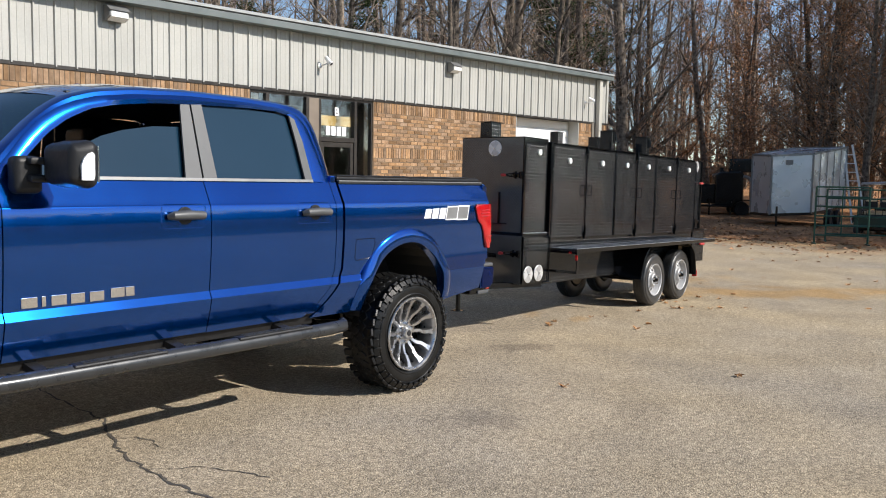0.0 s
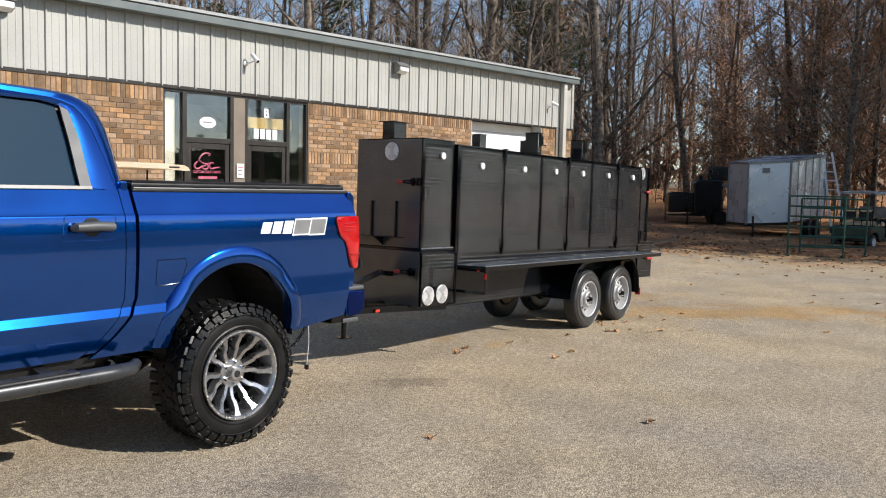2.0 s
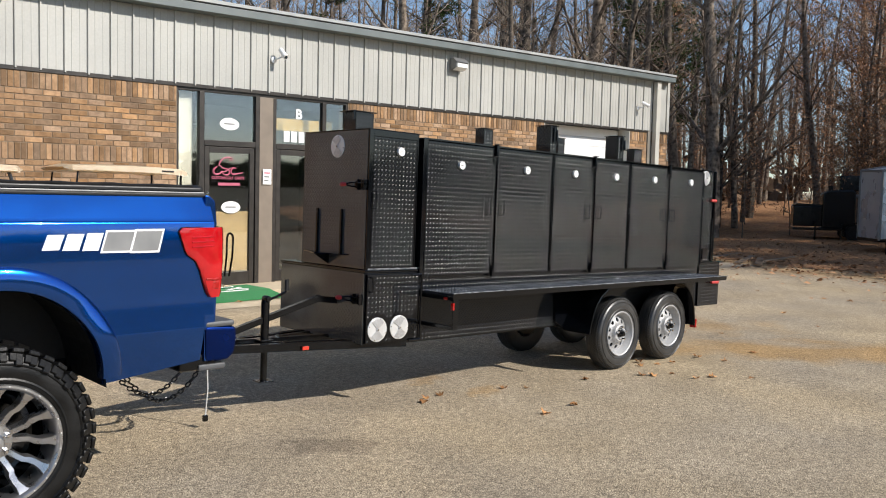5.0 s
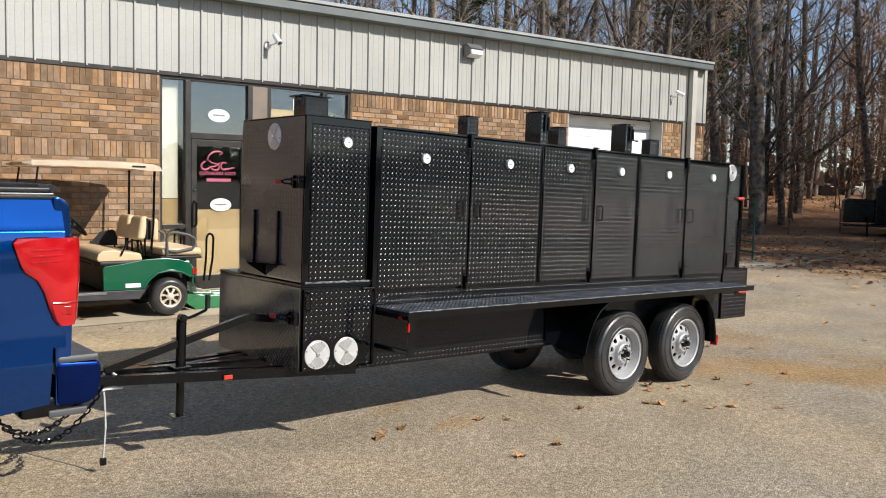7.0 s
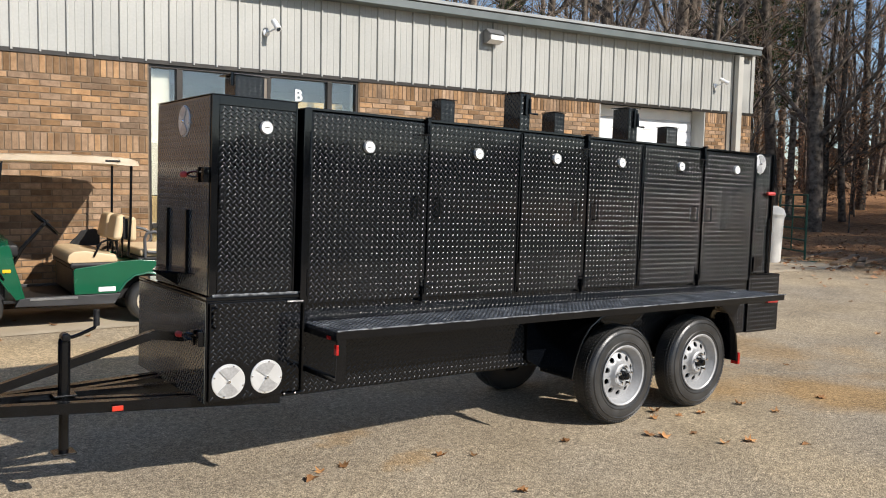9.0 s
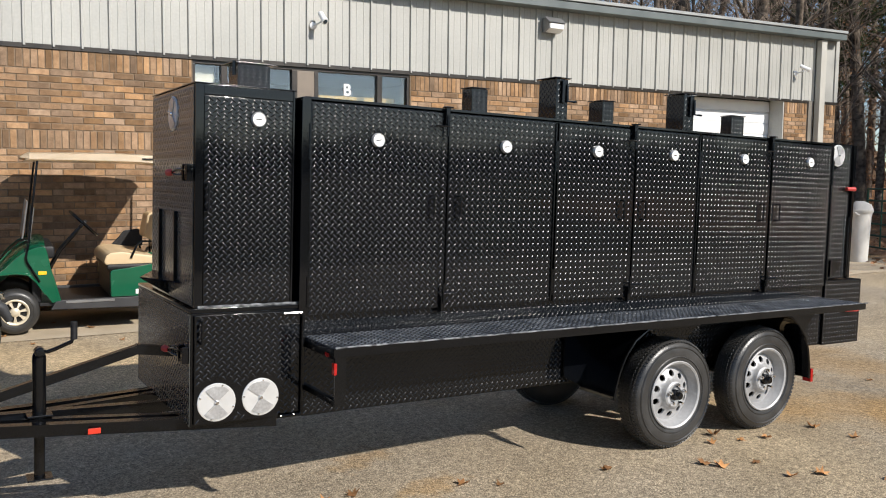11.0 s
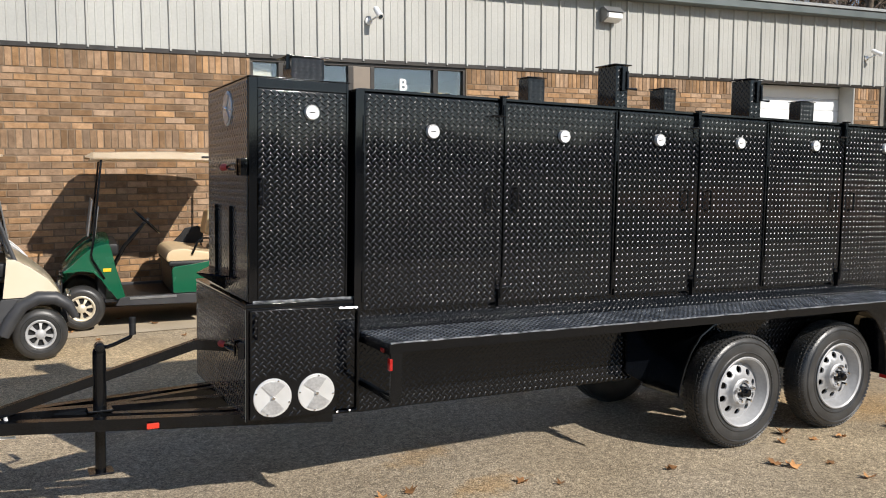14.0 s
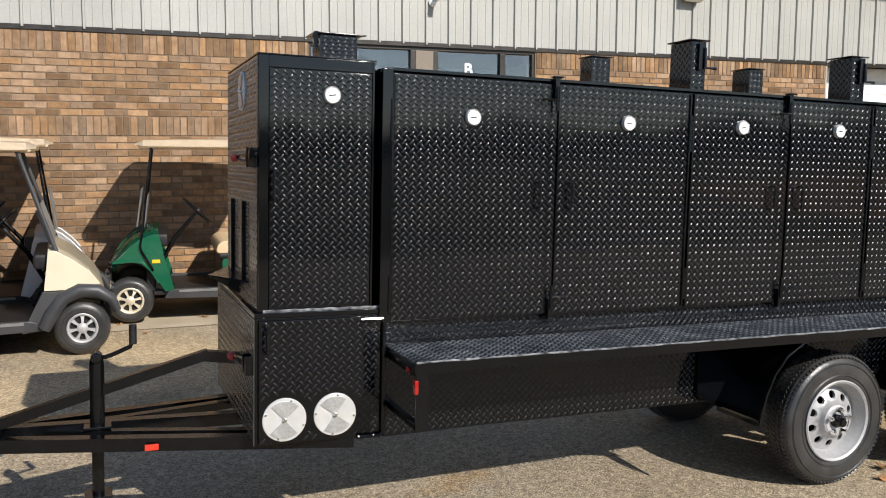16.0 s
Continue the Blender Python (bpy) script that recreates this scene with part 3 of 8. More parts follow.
# swash of the shop mark as three rounded strokes
def swash(pts, r, bm=None):
    """A rounded stroke that runs smoothly through points of the glass."""
    fine = []
    for i in range(len(pts) - 1):
        p0, p1, p2, p3 = (Vector(pts[max(0, min(len(pts) - 1, i + k))]) for k in (-1, 0, 1, 2))
        for j in range(5):
            t = j / 5
            fine.append(0.5 * (2 * p1 + (p2 - p0) * t + (2 * p0 - 5 * p1 + 4 * p2 - p3) * t * t + (3 * p1 - p0 - 3 * p2 + p3) * t ** 3))
    fine.append(Vector(pts[-1]))
    n_ = len(fine) - 1
    return tube([(p.x, GY - 0.008, p.y) for p in fine], [r * (0.35 + 0.65 * math.sin(math.pi * min(1, 0.12 + 0.8 * i / n_))) for i in range(n_ + 1)], 6, bm)


sw = swash([(2.285, 1.785), (2.24, 1.757), (2.227, 1.714), (2.262, 1.68), (2.318, 1.69), (2.36, 1.725)], 0.014)
swash([(2.311, 1.80), (2.33, 1.857), (2.392, 1.907), (2.466, 1.918), (2.515, 1.90), (2.478, 1.875)], 0.012, sw)
swash([(2.33, 1.80), (2.375, 1.768), (2.43, 1.757), (2.473, 1.725), (2.454, 1.68), (2.392, 1.68), (2.36, 1.714), (2.417, 1.725), (2.49, 1.773)], 0.011, sw)
swash([(2.577, 1.768), (2.523, 1.773), (2.498, 1.725), (2.528, 1.685), (2.59, 1.692), (2.687, 1.71)], 0.013, sw)
part("mark", sheared(sw), PINK, logo)
for t_, x_ in (("CUSTOM", 2.302), ("GOLF", 2.473), ("CARTS", 2.633)):
    words(t_, 0.056, PINK, at(x_, GY - 0.006, bz(x_, 1.63)), logo, 0.001, "word", bold=0.001, wide=0.88)
part("number_bar", sheared(box(2.30, 2.64, GY - 0.008, GY - 0.005, 1.525, 1.565)), PINK, logo)
for x_, z_, w_, h_ in ((3.05, 1.66, 0.14, 0.22), (4.16, 1.16, 0.19, 0.13)):
    n_ = thing("paper_notice", "small white printed notice taped to the storefront", "notice", group="notices")
    part("sheet", box(x_ - w_ / 2, x_ + w_ / 2, WY - 0.004 if x_ < 3.1 else GY - 0.008, (WY - 0.004 if x_ < 3.1 else GY - 0.008) + 0.003, bz(x_, z_ - h_ / 2), bz(x_, z_ + h_ / 2)), PAPER, n_)
    for i in range(3):
        part("print_bar", box(x_ - w_ * 0.36, x_ + w_ * (0.35 - 0.1 * i), (WY - 0.006 if x_ < 3.1 else GY - 0.0105), (WY - 0.0045 if x_ < 3.1 else GY - 0.0085), bz(x_, z_ + h_ * (0.25 - 0.25 * i)) - 0.01, bz(x_, z_ + h_ * (0.25 - 0.25 * i)) + 0.01), PINK if i == 0 and x_ < 3.1 else GREYTRIM, n_)
step_pad = tagged(link("door_step", sheared(box(1.66, 4.6, WY - 0.75, WY + 0.02, -0.05, 0.115, 0.012)), CONCRETE, None, "low concrete landing at the shop door", kind="structure"), category="step")
ramp = thing("green_mat", "green mat with a pale worn symbol lying on the door landing", "mat")
part("sheet", sheared(slab([(5.06, 0.055), (5.40, 0.10), (5.46, 0.12), (6.08, 0.12), (6.08, 0.13), (5.46, 0.131), (5.38, 0.112), (5.06, 0.068)], "x", 1.62, 2.66)), MATGREEN, ramp)
sy = bmesh.new()
for a, b in (((1.95, 5.50), (2.35, 5.50)), ((1.95, 5.58), (1.95, 5.80)), ((2.10, 5.60), (2.4, 5.80)), ((2.0, 5.92), (2.36, 5.92)), ((2.4, 5.58), (2.14, 5.80))):
    bar((a[0], a[1], 0.1335), (b[0], b[1], 0.1335), 0.05, 0.004, sy)
part("symbol", sheared(sy), PAPER, ramp, "pale worn symbol")

# garage opening with roller door
roll = thing("door_2", "white steel roller door, closed, set back in its opening", "garage door", kind="structure")
RD = WY + 0.30  # plane of the roller door
for i in range(14):
    z = 0.06 + i * 0.2
    b_ = sheared(slab([(RD + 0.025, z), (RD + 0.01, z + 0.02), (RD, z + 0.1), (RD + 0.01, z + 0.18), (RD + 0.025, z + 0.198), (RD + 0.055, z + 0.198), (RD + 0.055, z)], "x", 9.24, 12.22))
    part("slat", b_, GALV, roll)
part("reveal", sheared(box(9.15, 9.235, WY + 0.24, RD + 0.06, 0.0, SID)), SIDING, roll)
part("reveal", sheared(box(12.225, 12.32, WY + 0.24, RD + 0.06, 0.0, SID)), SIDING, roll)
part("lintel", sheared(box(9.15, 12.32, WY + 0.24, RD + 0.06, SID + 0.005, SID + 0.12)), SIDING, roll)
part("sill", sheared(box(9.27, 12.18, WY + 0.02, RD + 0.06, -0.1, 0.055)), CONCRETE, roll)
part("jamb", sheared(box(12.165, 12.188, WY + 0.004, RD - 0.004, 0.056, SID - 0.002)), SIDING, roll, "cream jamb lining")
part("jamb", sheared(box(9.272, 9.30, WY + 0.01, WY + 0.17, 0.056, SID - 0.002)), SIDING, roll)
part("edge_post", sheared(box(12.86, 13.0, WY - 0.02, WY + 0.02, 0.0, SID)), SOFFIT, roll)


def security_camera(x, z, aim, group="security cameras"):
    t_ = thing("security_camera", "small white bullet camera on a wall bracket", "camera", Matrix.Translation((x, WY - 0.03, z)), group)
    part("wall_plate", turned([(0, 0), (0.045, 0), (0.045, 0.015), (0.02, 0.03), (0, 0.03)], at(0, 0, 0), 16), WHITE, t_)
    part("arm", tube([(0, -0.02, 0), (0.03, -0.09, 0.015), (0.06, -0.14, 0.04)], 0.012), WHITE, t_)
    set_ = Matrix.Translation((0.065, -0.15, 0.085)) @ Vector(aim).to_track_quat("Z", "Y").to_matrix().to_4x4()
    body = turned([(0, -0.09), (0.03, -0.09), (0.036, -0.07), (0.036, 0.06), (0.042, 0.06), (0.042, 0.09), (0.03, 0.092), (0, 0.085)], set_, 16)
    part("housing", body, WHITE, t_)
    part("lens", turned([(0, 0.089), (0.028, 0.0925), (0.02, 0.094), (0, 0.094)], set_, 16), TINT, t_, "dark lens")


security_camera(3.12, 3.385, (0.05, -0.72, -0.69))
security_camera(12.41, 3.52, (0.62, -0.62, -0.45))


def wall_light(x, z):
    t_ = thing("wall_light", "grey metal wall pack light with a glass front", "wall light", Matrix.Translation((x, WY - 0.03, z)) @ Matrix.Diagonal((0.72, 0.8, 0.78, 1)), "wall lights")
    part("housing", slab([(0, -0.13), (0, 0.13), (-0.10, 0.13), (-0.2, 0.03), (-0.19, -0.07), (-0.06, -0.13)], "x", -0.2, 0.2, bevel=0.012), GREYTRIM, t_)
    part("lens", slab([(-0.205, 0.02), (-0.196, -0.065), (-0.075, -0.125), (-0.07, -0.135), (-0.21, -0.075)], "x", -0.17, 0.17), DIAL, t_, "milky prismatic lens")
    part("visor", slab([(-0.08, 0.135), (-0.215, 0.035), (-0.23, 0.03), (-0.085, 0.145)], "x", -0.21, 0.21), GREYTRIM, t_)


wall_light(6.79, 3.765)
wall_light(-0.66, 3.63)


# ---- smoker trailer ----
TR = pose(-0.0395, 0, 0, 0, 1.2, 0)
trailer = thing("smoker_trailer", "glossy black diamond-plate smoker trailer with six cabinet doors on tandem wheels", "trailer", TR)


def tread(parent, o, u, v, w, h, pitch=0.0325, margin=0.006, skip=None, H=0.0021, mat=None):
    """Raised lozenges of diamond plate over a rectangle w by h from corner o along u and v, proud along u x v:
    rows that lean one way, with rows that lean the other way set between them."""
    o, u, v = Vector(o), Vector(u).normalized(), Vector(v).normalized()
    n = u.cross(v)
    rise_, fall_ = (u + v).normalized(), (u - v).normalized()
    vs, fs = [], []
    nu, nv = max(1, round((w - 2 * margin) / pitch)), max(1, round((h - 2 * margin) / pitch))
    pu, pv = (w - 2 * margin) / nu, (h - 2 * margin) / nv
    for j in range(2 * nv):
        for i in range(nu):
            odd = j % 2
            a, b = margin + (i + 0.25 + 0.5 * odd) * pu, margin + (j + 0.5) * pv / 2
            if skip and skip(a, b):
                continue
            c = o + a * u + b * v
            d = fall_ if odd else rise_
            e = n.cross(d)
            k = len(vs)
            for f_ in (1.0, 0.66, 0.33):
                h_ = H * (1 - f_ * f_)
                for q in range(8):
                    ang = q * math.pi / 4
                    vs.append(c + f_ * (0.0142 * math.cos(ang) * d + (0.0044 if q % 2 else 0.0053) * math.sin(ang) * e) + h_ * n)
            vs.append(c + H * n)
            for q in range(8):
                r_ = (q + 1) % 8
                fs.append((k + q, k + r_, k + 8 + r_, k + 8 + q))
                fs.append((k + 8 + q, k + 8 + r_, k + 16 + r_, k + 16 + q))
                fs.append((k + 16 + q, k + 16 + r_, k + 24))
    return raw("tread_pattern", vs, fs, mat or TREAD, parent, "raised diamond tread", smooth=True, kind="stuff")


def gauge(parent, x, y, z, r=0.033):
    g = part("thermometer", turned([(0, 0), (r, 0), (r, 0.012), (r * 0.9, 0.018), (r * 0.86, 0.014), (0, 0.014)], at(x, y, z), 24), STEEL, parent, "round steel-rimmed thermometer")
    part("dial", turned([(0, 0.0145), (r * 0.84, 0.0145), (r * 0.84, 0.0155), (0, 0.0155)], at(x, y, z), 24), DIAL, g, "white dial")
    part("needle", bar((x - 0.014, y - 0.0168, z - 0.002), (x + 0.012, y - 0.0168, z + 0.002), 0.001, 0.003, up=(0, 0, 1)), SATIN, g)


def grip(parent, x, y, z0, z1, name="handle"):
    part(name, tube([(x, y, z0), (x, y - 0.03, z0), (x, y - 0.03, z1), (x, y, z1)], 0.006, 6), SATIN, parent, "black bar handle")


def vent_disc(parent, m, r, turn=0.0):
    d = part("draft_vent", turned([(0, 0), (r, 0), (r, 0.004), (r * 0.97, 0.006), (0, 0.006)], m, 40), STEEL, parent, "round stainless draft vent disc")
    wedge = bmesh.new()
    for s in (0, math.pi):
        pts = [(0.0, 0.0)] + [(r * 0.86 * math.cos(turn + s + a), r * 0.86 * math.sin(turn + s + a)) for a in (i * math.pi / 2 / 10 for i in range(11))]
        tmp = slab(pts, "z", 0.0065, 0.0105)
        merge(wedge, tmp, m)
    part("pinwheel", wedge, BRUSHED, d, "turning pinwheel blade")
    for k in range(4):
        a = turn + k * math.pi / 2 + 0.5
        part("screw", turned([(0, 0.0), (0.005, 0.0), (0.004, 0.004), (0, 0.005)], m @ Matrix.Translation((r * 0.9 * math.cos(a), r * 0.9 * math.sin(a), 0.006)), 8), CHROME, d)
    part("knob", turned([(0, 0.0), (0.009, 0.0), (0.007, 0.008), (0, 0.009)], m @ Matrix.Translation((0, 0, 0.01)), 10), CHROME, d)


def toggle(parent, x, y, z):
    """Over-centre latch on the front face with a red grip."""
    t_ = part("toggle_latch", box(x - 0.012, x, y - 0.085, y + 0.03, z - 0.02, z + 0.02, 0.003), BLACK, parent, "black toggle latch")
    for yy, hh in ((-0.078, 0.036), (-0.058, 0.030), (-0.012, 0.036), (0.006, 0.026)):
        part("bracket", box(x - 0.032, x - 0.001, y + yy - 0.005, y + yy + 0.005, z - hh, z + hh, 0.003), BLACK, t_)
    part("pivot", tube([(x - 0.024, y - 0.09, z + 0.012), (x - 0.024, y + 0.012, z + 0.012)], 0.006, 8), BLACK, t_)
    for dz in (-0.014, 0.014):
        part("arm", tube([(x - 0.026, y - 0.01, z + dz), (x - 0.040, y + 0.045, z + 0.9 * dz), (x - 0.050, y + 0.085, z + 0.2 * dz)], 0.005, 6), BLACK, t_)
    part("grip", tube([(x - 0.049, y + 0.08, z), (x - 0.052, y + 0.10, z), (x - 0.055, y + 0.125, z - 0.001), (x - 0.056, y + 0.135, z - 0.001)], [0.009, 0.015, 0.016, 0.011], 10), REDGRIP, t_, "red rubber grip")


def smoker_box(x0, x1, y0, y1, z0, z1, name):
    return part(name, box(x0, x1, y0, y1, z0, z1, 0.004), BLACK, trailer)


# main cabinet
CY = -0.008
body = smoker_box(0.495, 4.335, CY, 0.80, 0.80, 1.885, "main_cabinet")
part("roof_plate", box(0.49, 4.34, CY - 0.022, 0.81, 1.887, 1.899, 0.001), BLACK, trailer)
tread(body, (0.497, CY, 0.83), (1, 0, 0), (0, 0, 1), 3.83, 0.09)
part("weld_bead", tube([(0.5, CY - 0.004, 0.826), (2.4, CY - 0.006, 0.827), (4.3, CY - 0.004, 0.826)], 0.004, 6), SATIN, trailer)
pil = part("pilaster", box(0.468, 0.512, -0.04, 0.2, 0.915, 1.895, 0.004), BLACK, trailer, "smooth black pilaster strip")

DOORS = [(0.513, 1.197, 1), (1.236, 1.902, 0), (1.922, 2.437, 1), (2.492, 3.004, 0), (3.024, 3.642, 1), (3.69, 4.318, 0)]
GX = (0.845, 1.576, 2.195, 2.787, 3.408, 4.065)
for (a, b, right), gx in zip(DOORS, GX):
    d = part("cabinet_door", box(a, b, -0.034, -0.010, 0.922, 1.878, 0.004), BLACK, trailer, "black diamond-plate cabinet door")
    gz = 1.716 + 0.0105 * gx
    tread(d, (a, -0.034, 0.922), (1, 0, 0), (0, 0, 1), b - a, 0.956, skip=lambda u, v, a=a, gx=gx, gz=gz: math.hypot(a + u - gx, 0.922 + v - gz) < 0.037)
    gauge(d, gx, -0.034, gz)
    hx = b - 0.052 if right else a + 0.06
    grip(d, hx, -0.034, 1.37, 1.475)
    rod = part("edge_rod", tube([(b if not right else a, -0.037, 0.93), (b if not right else a, -0.037, 1.87)], 0.006, 6), SATIN, d)
    for z0, z1 in ((0.96, 1.10), (1.62, 1.78)):
        hh = a - 0.004 if right else b + 0.004
        part("hinge", tube([(hh, -0.038, z0), (hh, -0.038, z1)], 0.009, 10), SATIN, d, "black barrel hinge")
# strips between the pairs and their sliding latches
for a, b in ((1.197, 1.236), (2.437, 2.492), (3.642, 3.69)):
    s_ = part("centre_strip", box(a + 0.003, b - 0.003, -0.026, -0.009, 0.922, 1.88, 0.002), BLACK, trailer)
    tread(s_, (a, -0.026, 0.922), (1, 0, 0), (0, 0, 1), b - a, 0.956, margin=0.004)
    c = (a + b) / 2
    for z, s in ((1.865, -1), (0.945, 1)):
        k = part("slide_latch", box(c - 0.011, c + 0.011, -0.054, -0.026, z - 0.045, z + 0.042, 0.003), SATIN, trailer, "black sliding latch")
        part("latch_lip", box(c - 0.018, c + 0.024, -0.062, -0.026, (z + 0.036) if s < 0 else (z - 0.043), (z + 0.043) if s < 0 else (z - 0.036), 0.002), SATIN, k)
        part("latch_rod", tube([(c, -0.055, z - 0.1 if s < 0 else z + 0.1), (c, -0.055, z)], 0.008, 8), SATIN, k)
        part("finger_rod", tube([(c, -0.06, z + 0.045 * s * 1.2), (c - 0.075 * (1 if s < 0 else -1), -0.066, z + 0.045 * s * 1.2)], 0.0045, 6), SATIN, k)

# front cabinet and its lower firebox
fc = smoker_box(0.0, 0.437, 0.0, 0.745, 0.975, 1.915, "front_cabinet")
for n_, a in (("corner_post", (0.0, 0.036)), ("corner_post", (0.428, 0.437))):
    part(n_, box(a[0], a[1], -0.012, 0.0, 0.975, 1.915, 0.002), BLACK, fc)
part("top_rail", box(0.036, 0.428, -0.0115, 0.0, 1.872, 1.915, 0.002), BLACK, fc)
part("top_lip", box(-0.006, 0.443, -0.013, 0.748, 1.916, 1.921, 0.001), BLACK, fc)
fd = part("front_cabinet_door", box(0.038, 0.426, -0.010, 0.0, 0.985, 1.868, 0.002), BLACK, trailer, "tall black diamond-plate side door")
tread(fd, (0.036, -0.010, 0.985), (1, 0, 0), (0, 0, 1), 0.392, 0.885, skip=lambda u, v: math.hypot(0.036 + u - 0.269, 0.985 + v - 1.782) < 0.037)
gauge(fd, 0.269, -0.010, 1.782)
grip(fd, 0.05, -0.012, 1.39, 1.50)
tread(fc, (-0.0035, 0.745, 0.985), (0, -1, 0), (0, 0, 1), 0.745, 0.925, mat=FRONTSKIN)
part("front_skin", box(-0.0035, -0.0005, 0.004, 0.741, 0.98, 1.912), FRONTSKIN, fc, "black front plate greyed for its reflected sheen")
vent_disc(fc, at(-0.003, 0.337, 1.808, FACE_W), 0.078, 0.9)
toggle(fc, 0.0, 0.085, 1.545)
tray = part("side_tray", slab([(0.0, 0.725), (0.0, 0.165), (-0.13, 0.41)], "z", 1.062, 1.068), SATIN, fc, "small triangular tray bracket")
for y in (0.545, 0.262):
    part("tray_post", box(-0.020, -0.004, y - 0.009, y + 0.009, 1.06, 1.375, 0.002), SATIN, fc)
part("tray_gusset", slab([(0.0, 1.06), (-0.125, 1.06), (0.0, 0.985)], "y", 0.405, 0.413), SATIN, fc)

fb = smoker_box(-0.03, 0.455, -0.022, 0.985, 0.468, 0.955, "front_firebox")
part("ledge", box(-0.034, 0.458, -0.03, 0.99, 0.956, 0.974, 0.003), BLACK, fb)
part("weld_bead", tube([(0.0 + 0.0235 * i, -0.016 + 0.002 * (i % 2), 0.978 + 0.001 * (i % 3)) for i in range(20)], 0.006, 6), CHIPPED, fb, "rough weld bead with chipped paint")
part("front_skin", box(-0.0335, -0.0305, -0.018, 0.98, 0.472, 0.951), FRONTSKIN, fb, "black front plate greyed for its reflected sheen")
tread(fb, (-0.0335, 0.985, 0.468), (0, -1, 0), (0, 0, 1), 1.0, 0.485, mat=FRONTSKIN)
fdoor = part("firebox_door", box(-0.018, 0.452, -0.038, -0.024, 0.478, 0.945, 0.003), BLACK, trailer, "black firebox door with two draft vents")
tread(fdoor, (-0.018, -0.038, 0.478), (1, 0, 0), (0, 0, 1), 0.47, 0.467, skip=lambda u, v: math.hypot(u - 0.095, v - 0.093) < 0.1 or math.hypot(u - 0.288, v - 0.096) < 0.1)
vent_disc(fdoor, at(0.077, -0.039, 0.571), 0.083, 0.75)
vent_disc(fdoor, at(0.271, -0.039, 0.575), 0.083, 0.95)
grip(fdoor, 0.006, -0.04, 0.83, 0.925)
part("hinge_rod", tube([(0.37, -0.045, 0.938), (0.455, -0.047, 0.938), (0.462, -0.047, 0.92), (0.462, -0.047, 0.49), (0.45, -0.047, 0.478), (0.36, -0.045, 0.478)], 0.009, 8), SATIN, fdoor)
toggle(fb, -0.03, 0.075, 0.775)

# rear cabinet and rear firebox
rc = smoker_box(4.34, 4.60, 0.005, 0.745, 0.965, 1.905, "rear_cabinet")
tread(rc, (4.34, 0.005, 0.965), (1, 0, 0), (0, 0, 1), 0.26, 0.935, skip=lambda u, v: math.hypot(u - 0.085, v - 0.86) < 0.09)
vent_disc(rc, at(4.43, 0.003, 1.822), 0.075, 0.4)
part("rear_door_edge", box(4.602, 4.63, -0.01, 0.74, 0.965, 1.90, 0.003), BLACK, rc)
part("latch_grip", tube([(4.52, -0.02, 1.595), (4.60, -0.028, 1.595)], [0.013, 0.016], 8), REDGRIP, rc, "red rubber grip")
part("door_rod", tube([(4.585, -0.008, 0.98), (4.585, -0.008, 1.40)], 0.008, 8), SATIN, rc)
part("side_bracket", slab([(4.345, 1.10), (4.49, 1.08), (4.345, 0.985)], "y", -0.05, 0.0), SATIN, rc)
rb = smoker_box(4.32, 4.74, -0.02, 0.985, 0.505, 0.958, "rear_firebox")
tread(rb, (4.32, -0.02, 0.505), (1, 0, 0), (0, 0, 1), 0.42, 0.45)
part("tail_grip", tube([(4.53, -0.05, 0.748), (4.655, -0.055, 0.748)], [0.014, 0.018], 8), REDGRIP, rb, "red rubber grip")

# lower side wall, shelf and frame
lw = part("lower_wall", slab([(0.478, 0.82), (0.478, 0.452), (2.25, 0.482), (2.25, 0.82)], "y", -0.004, 0.78, bevel=0.003), BLACK, trailer)
tread(lw, (0.48, -0.004, 0.455), (1, 0, 0), (0.0, 0, 1), 1.77, 0.36)
lw2 = part("lower_wall", box(2.25, 4.318, -0.003, 0.78, 0.507, 0.82, 0.003), BLACK, trailer)
tread(lw2, (2.25, -0.003, 0.507), (1, 0, 0), (0, 0, 1), 2.068, 0.312)
shelf = part("side_shelf", box(0.482, 4.27, -0.352, -0.004, 0.806, 0.826, 0.003), SHELFTOP, trailer, "black diamond-plate side shelf")
tread(shelf, (0.484, -0.350, 0.826), (1, 0, 0), (0, 1, 0), 3.80, 0.345, H=0.0028, mat=WORNGLINT)
part("shelf_lip", box(0.482, 4.27, -0.357, -0.352, 0.788, 0.828, 0.002), BLACK, shelf)
part("shelf_weld", tube([(0.49 + i * 0.1, -0.354 + 0.002 * (i % 2), 0.829) for i in range(39)], 0.0045, 6), CHIPPED, shelf, "chipped shelf edge")
gs = part("shelf_end_bar", box(0.482, 0.492, -0.345, -0.006, 0.778, 0.805, 0.002), SATIN, trailer)
part("shelf_brace", box(0.484, 0.510, -0.346, -0.004, 0.577, 0.602, 0.003), SATIN, trailer)
part("shelf_post", box(0.482, 0.532, -0.355, -0.345, 0.575, 0.805, 0.002), SATIN, trailer)
part("reflector", box(0.477, 0.483, -0.295, -0.262, 0.780, 0.798, 0.002), RED, gs, "red reflector")
part("reflector", box(0.478, 0.492, -0.359, -0.335, 0.715, 0.765, 0.002), RED, gs, "red reflector")
for q in (shelf, *shelf.children):  # the shelf rises a little towards the rear
    q.data.transform(Matrix.Rotation(-0.0048, 4, "Y") @ Matrix.Translation((0, 0, -0.0025)))
for y in (0.05, 0.70):
    part("frame_rail", box(0.1, 3.9, y, y + 0.05, 0.44, 0.515, 0.004), SATIN, trailer)
part("belly_pan", box(0.5, 4.3, 0.1, 0.70, 0.50, 0.53), SATIN, trailer)

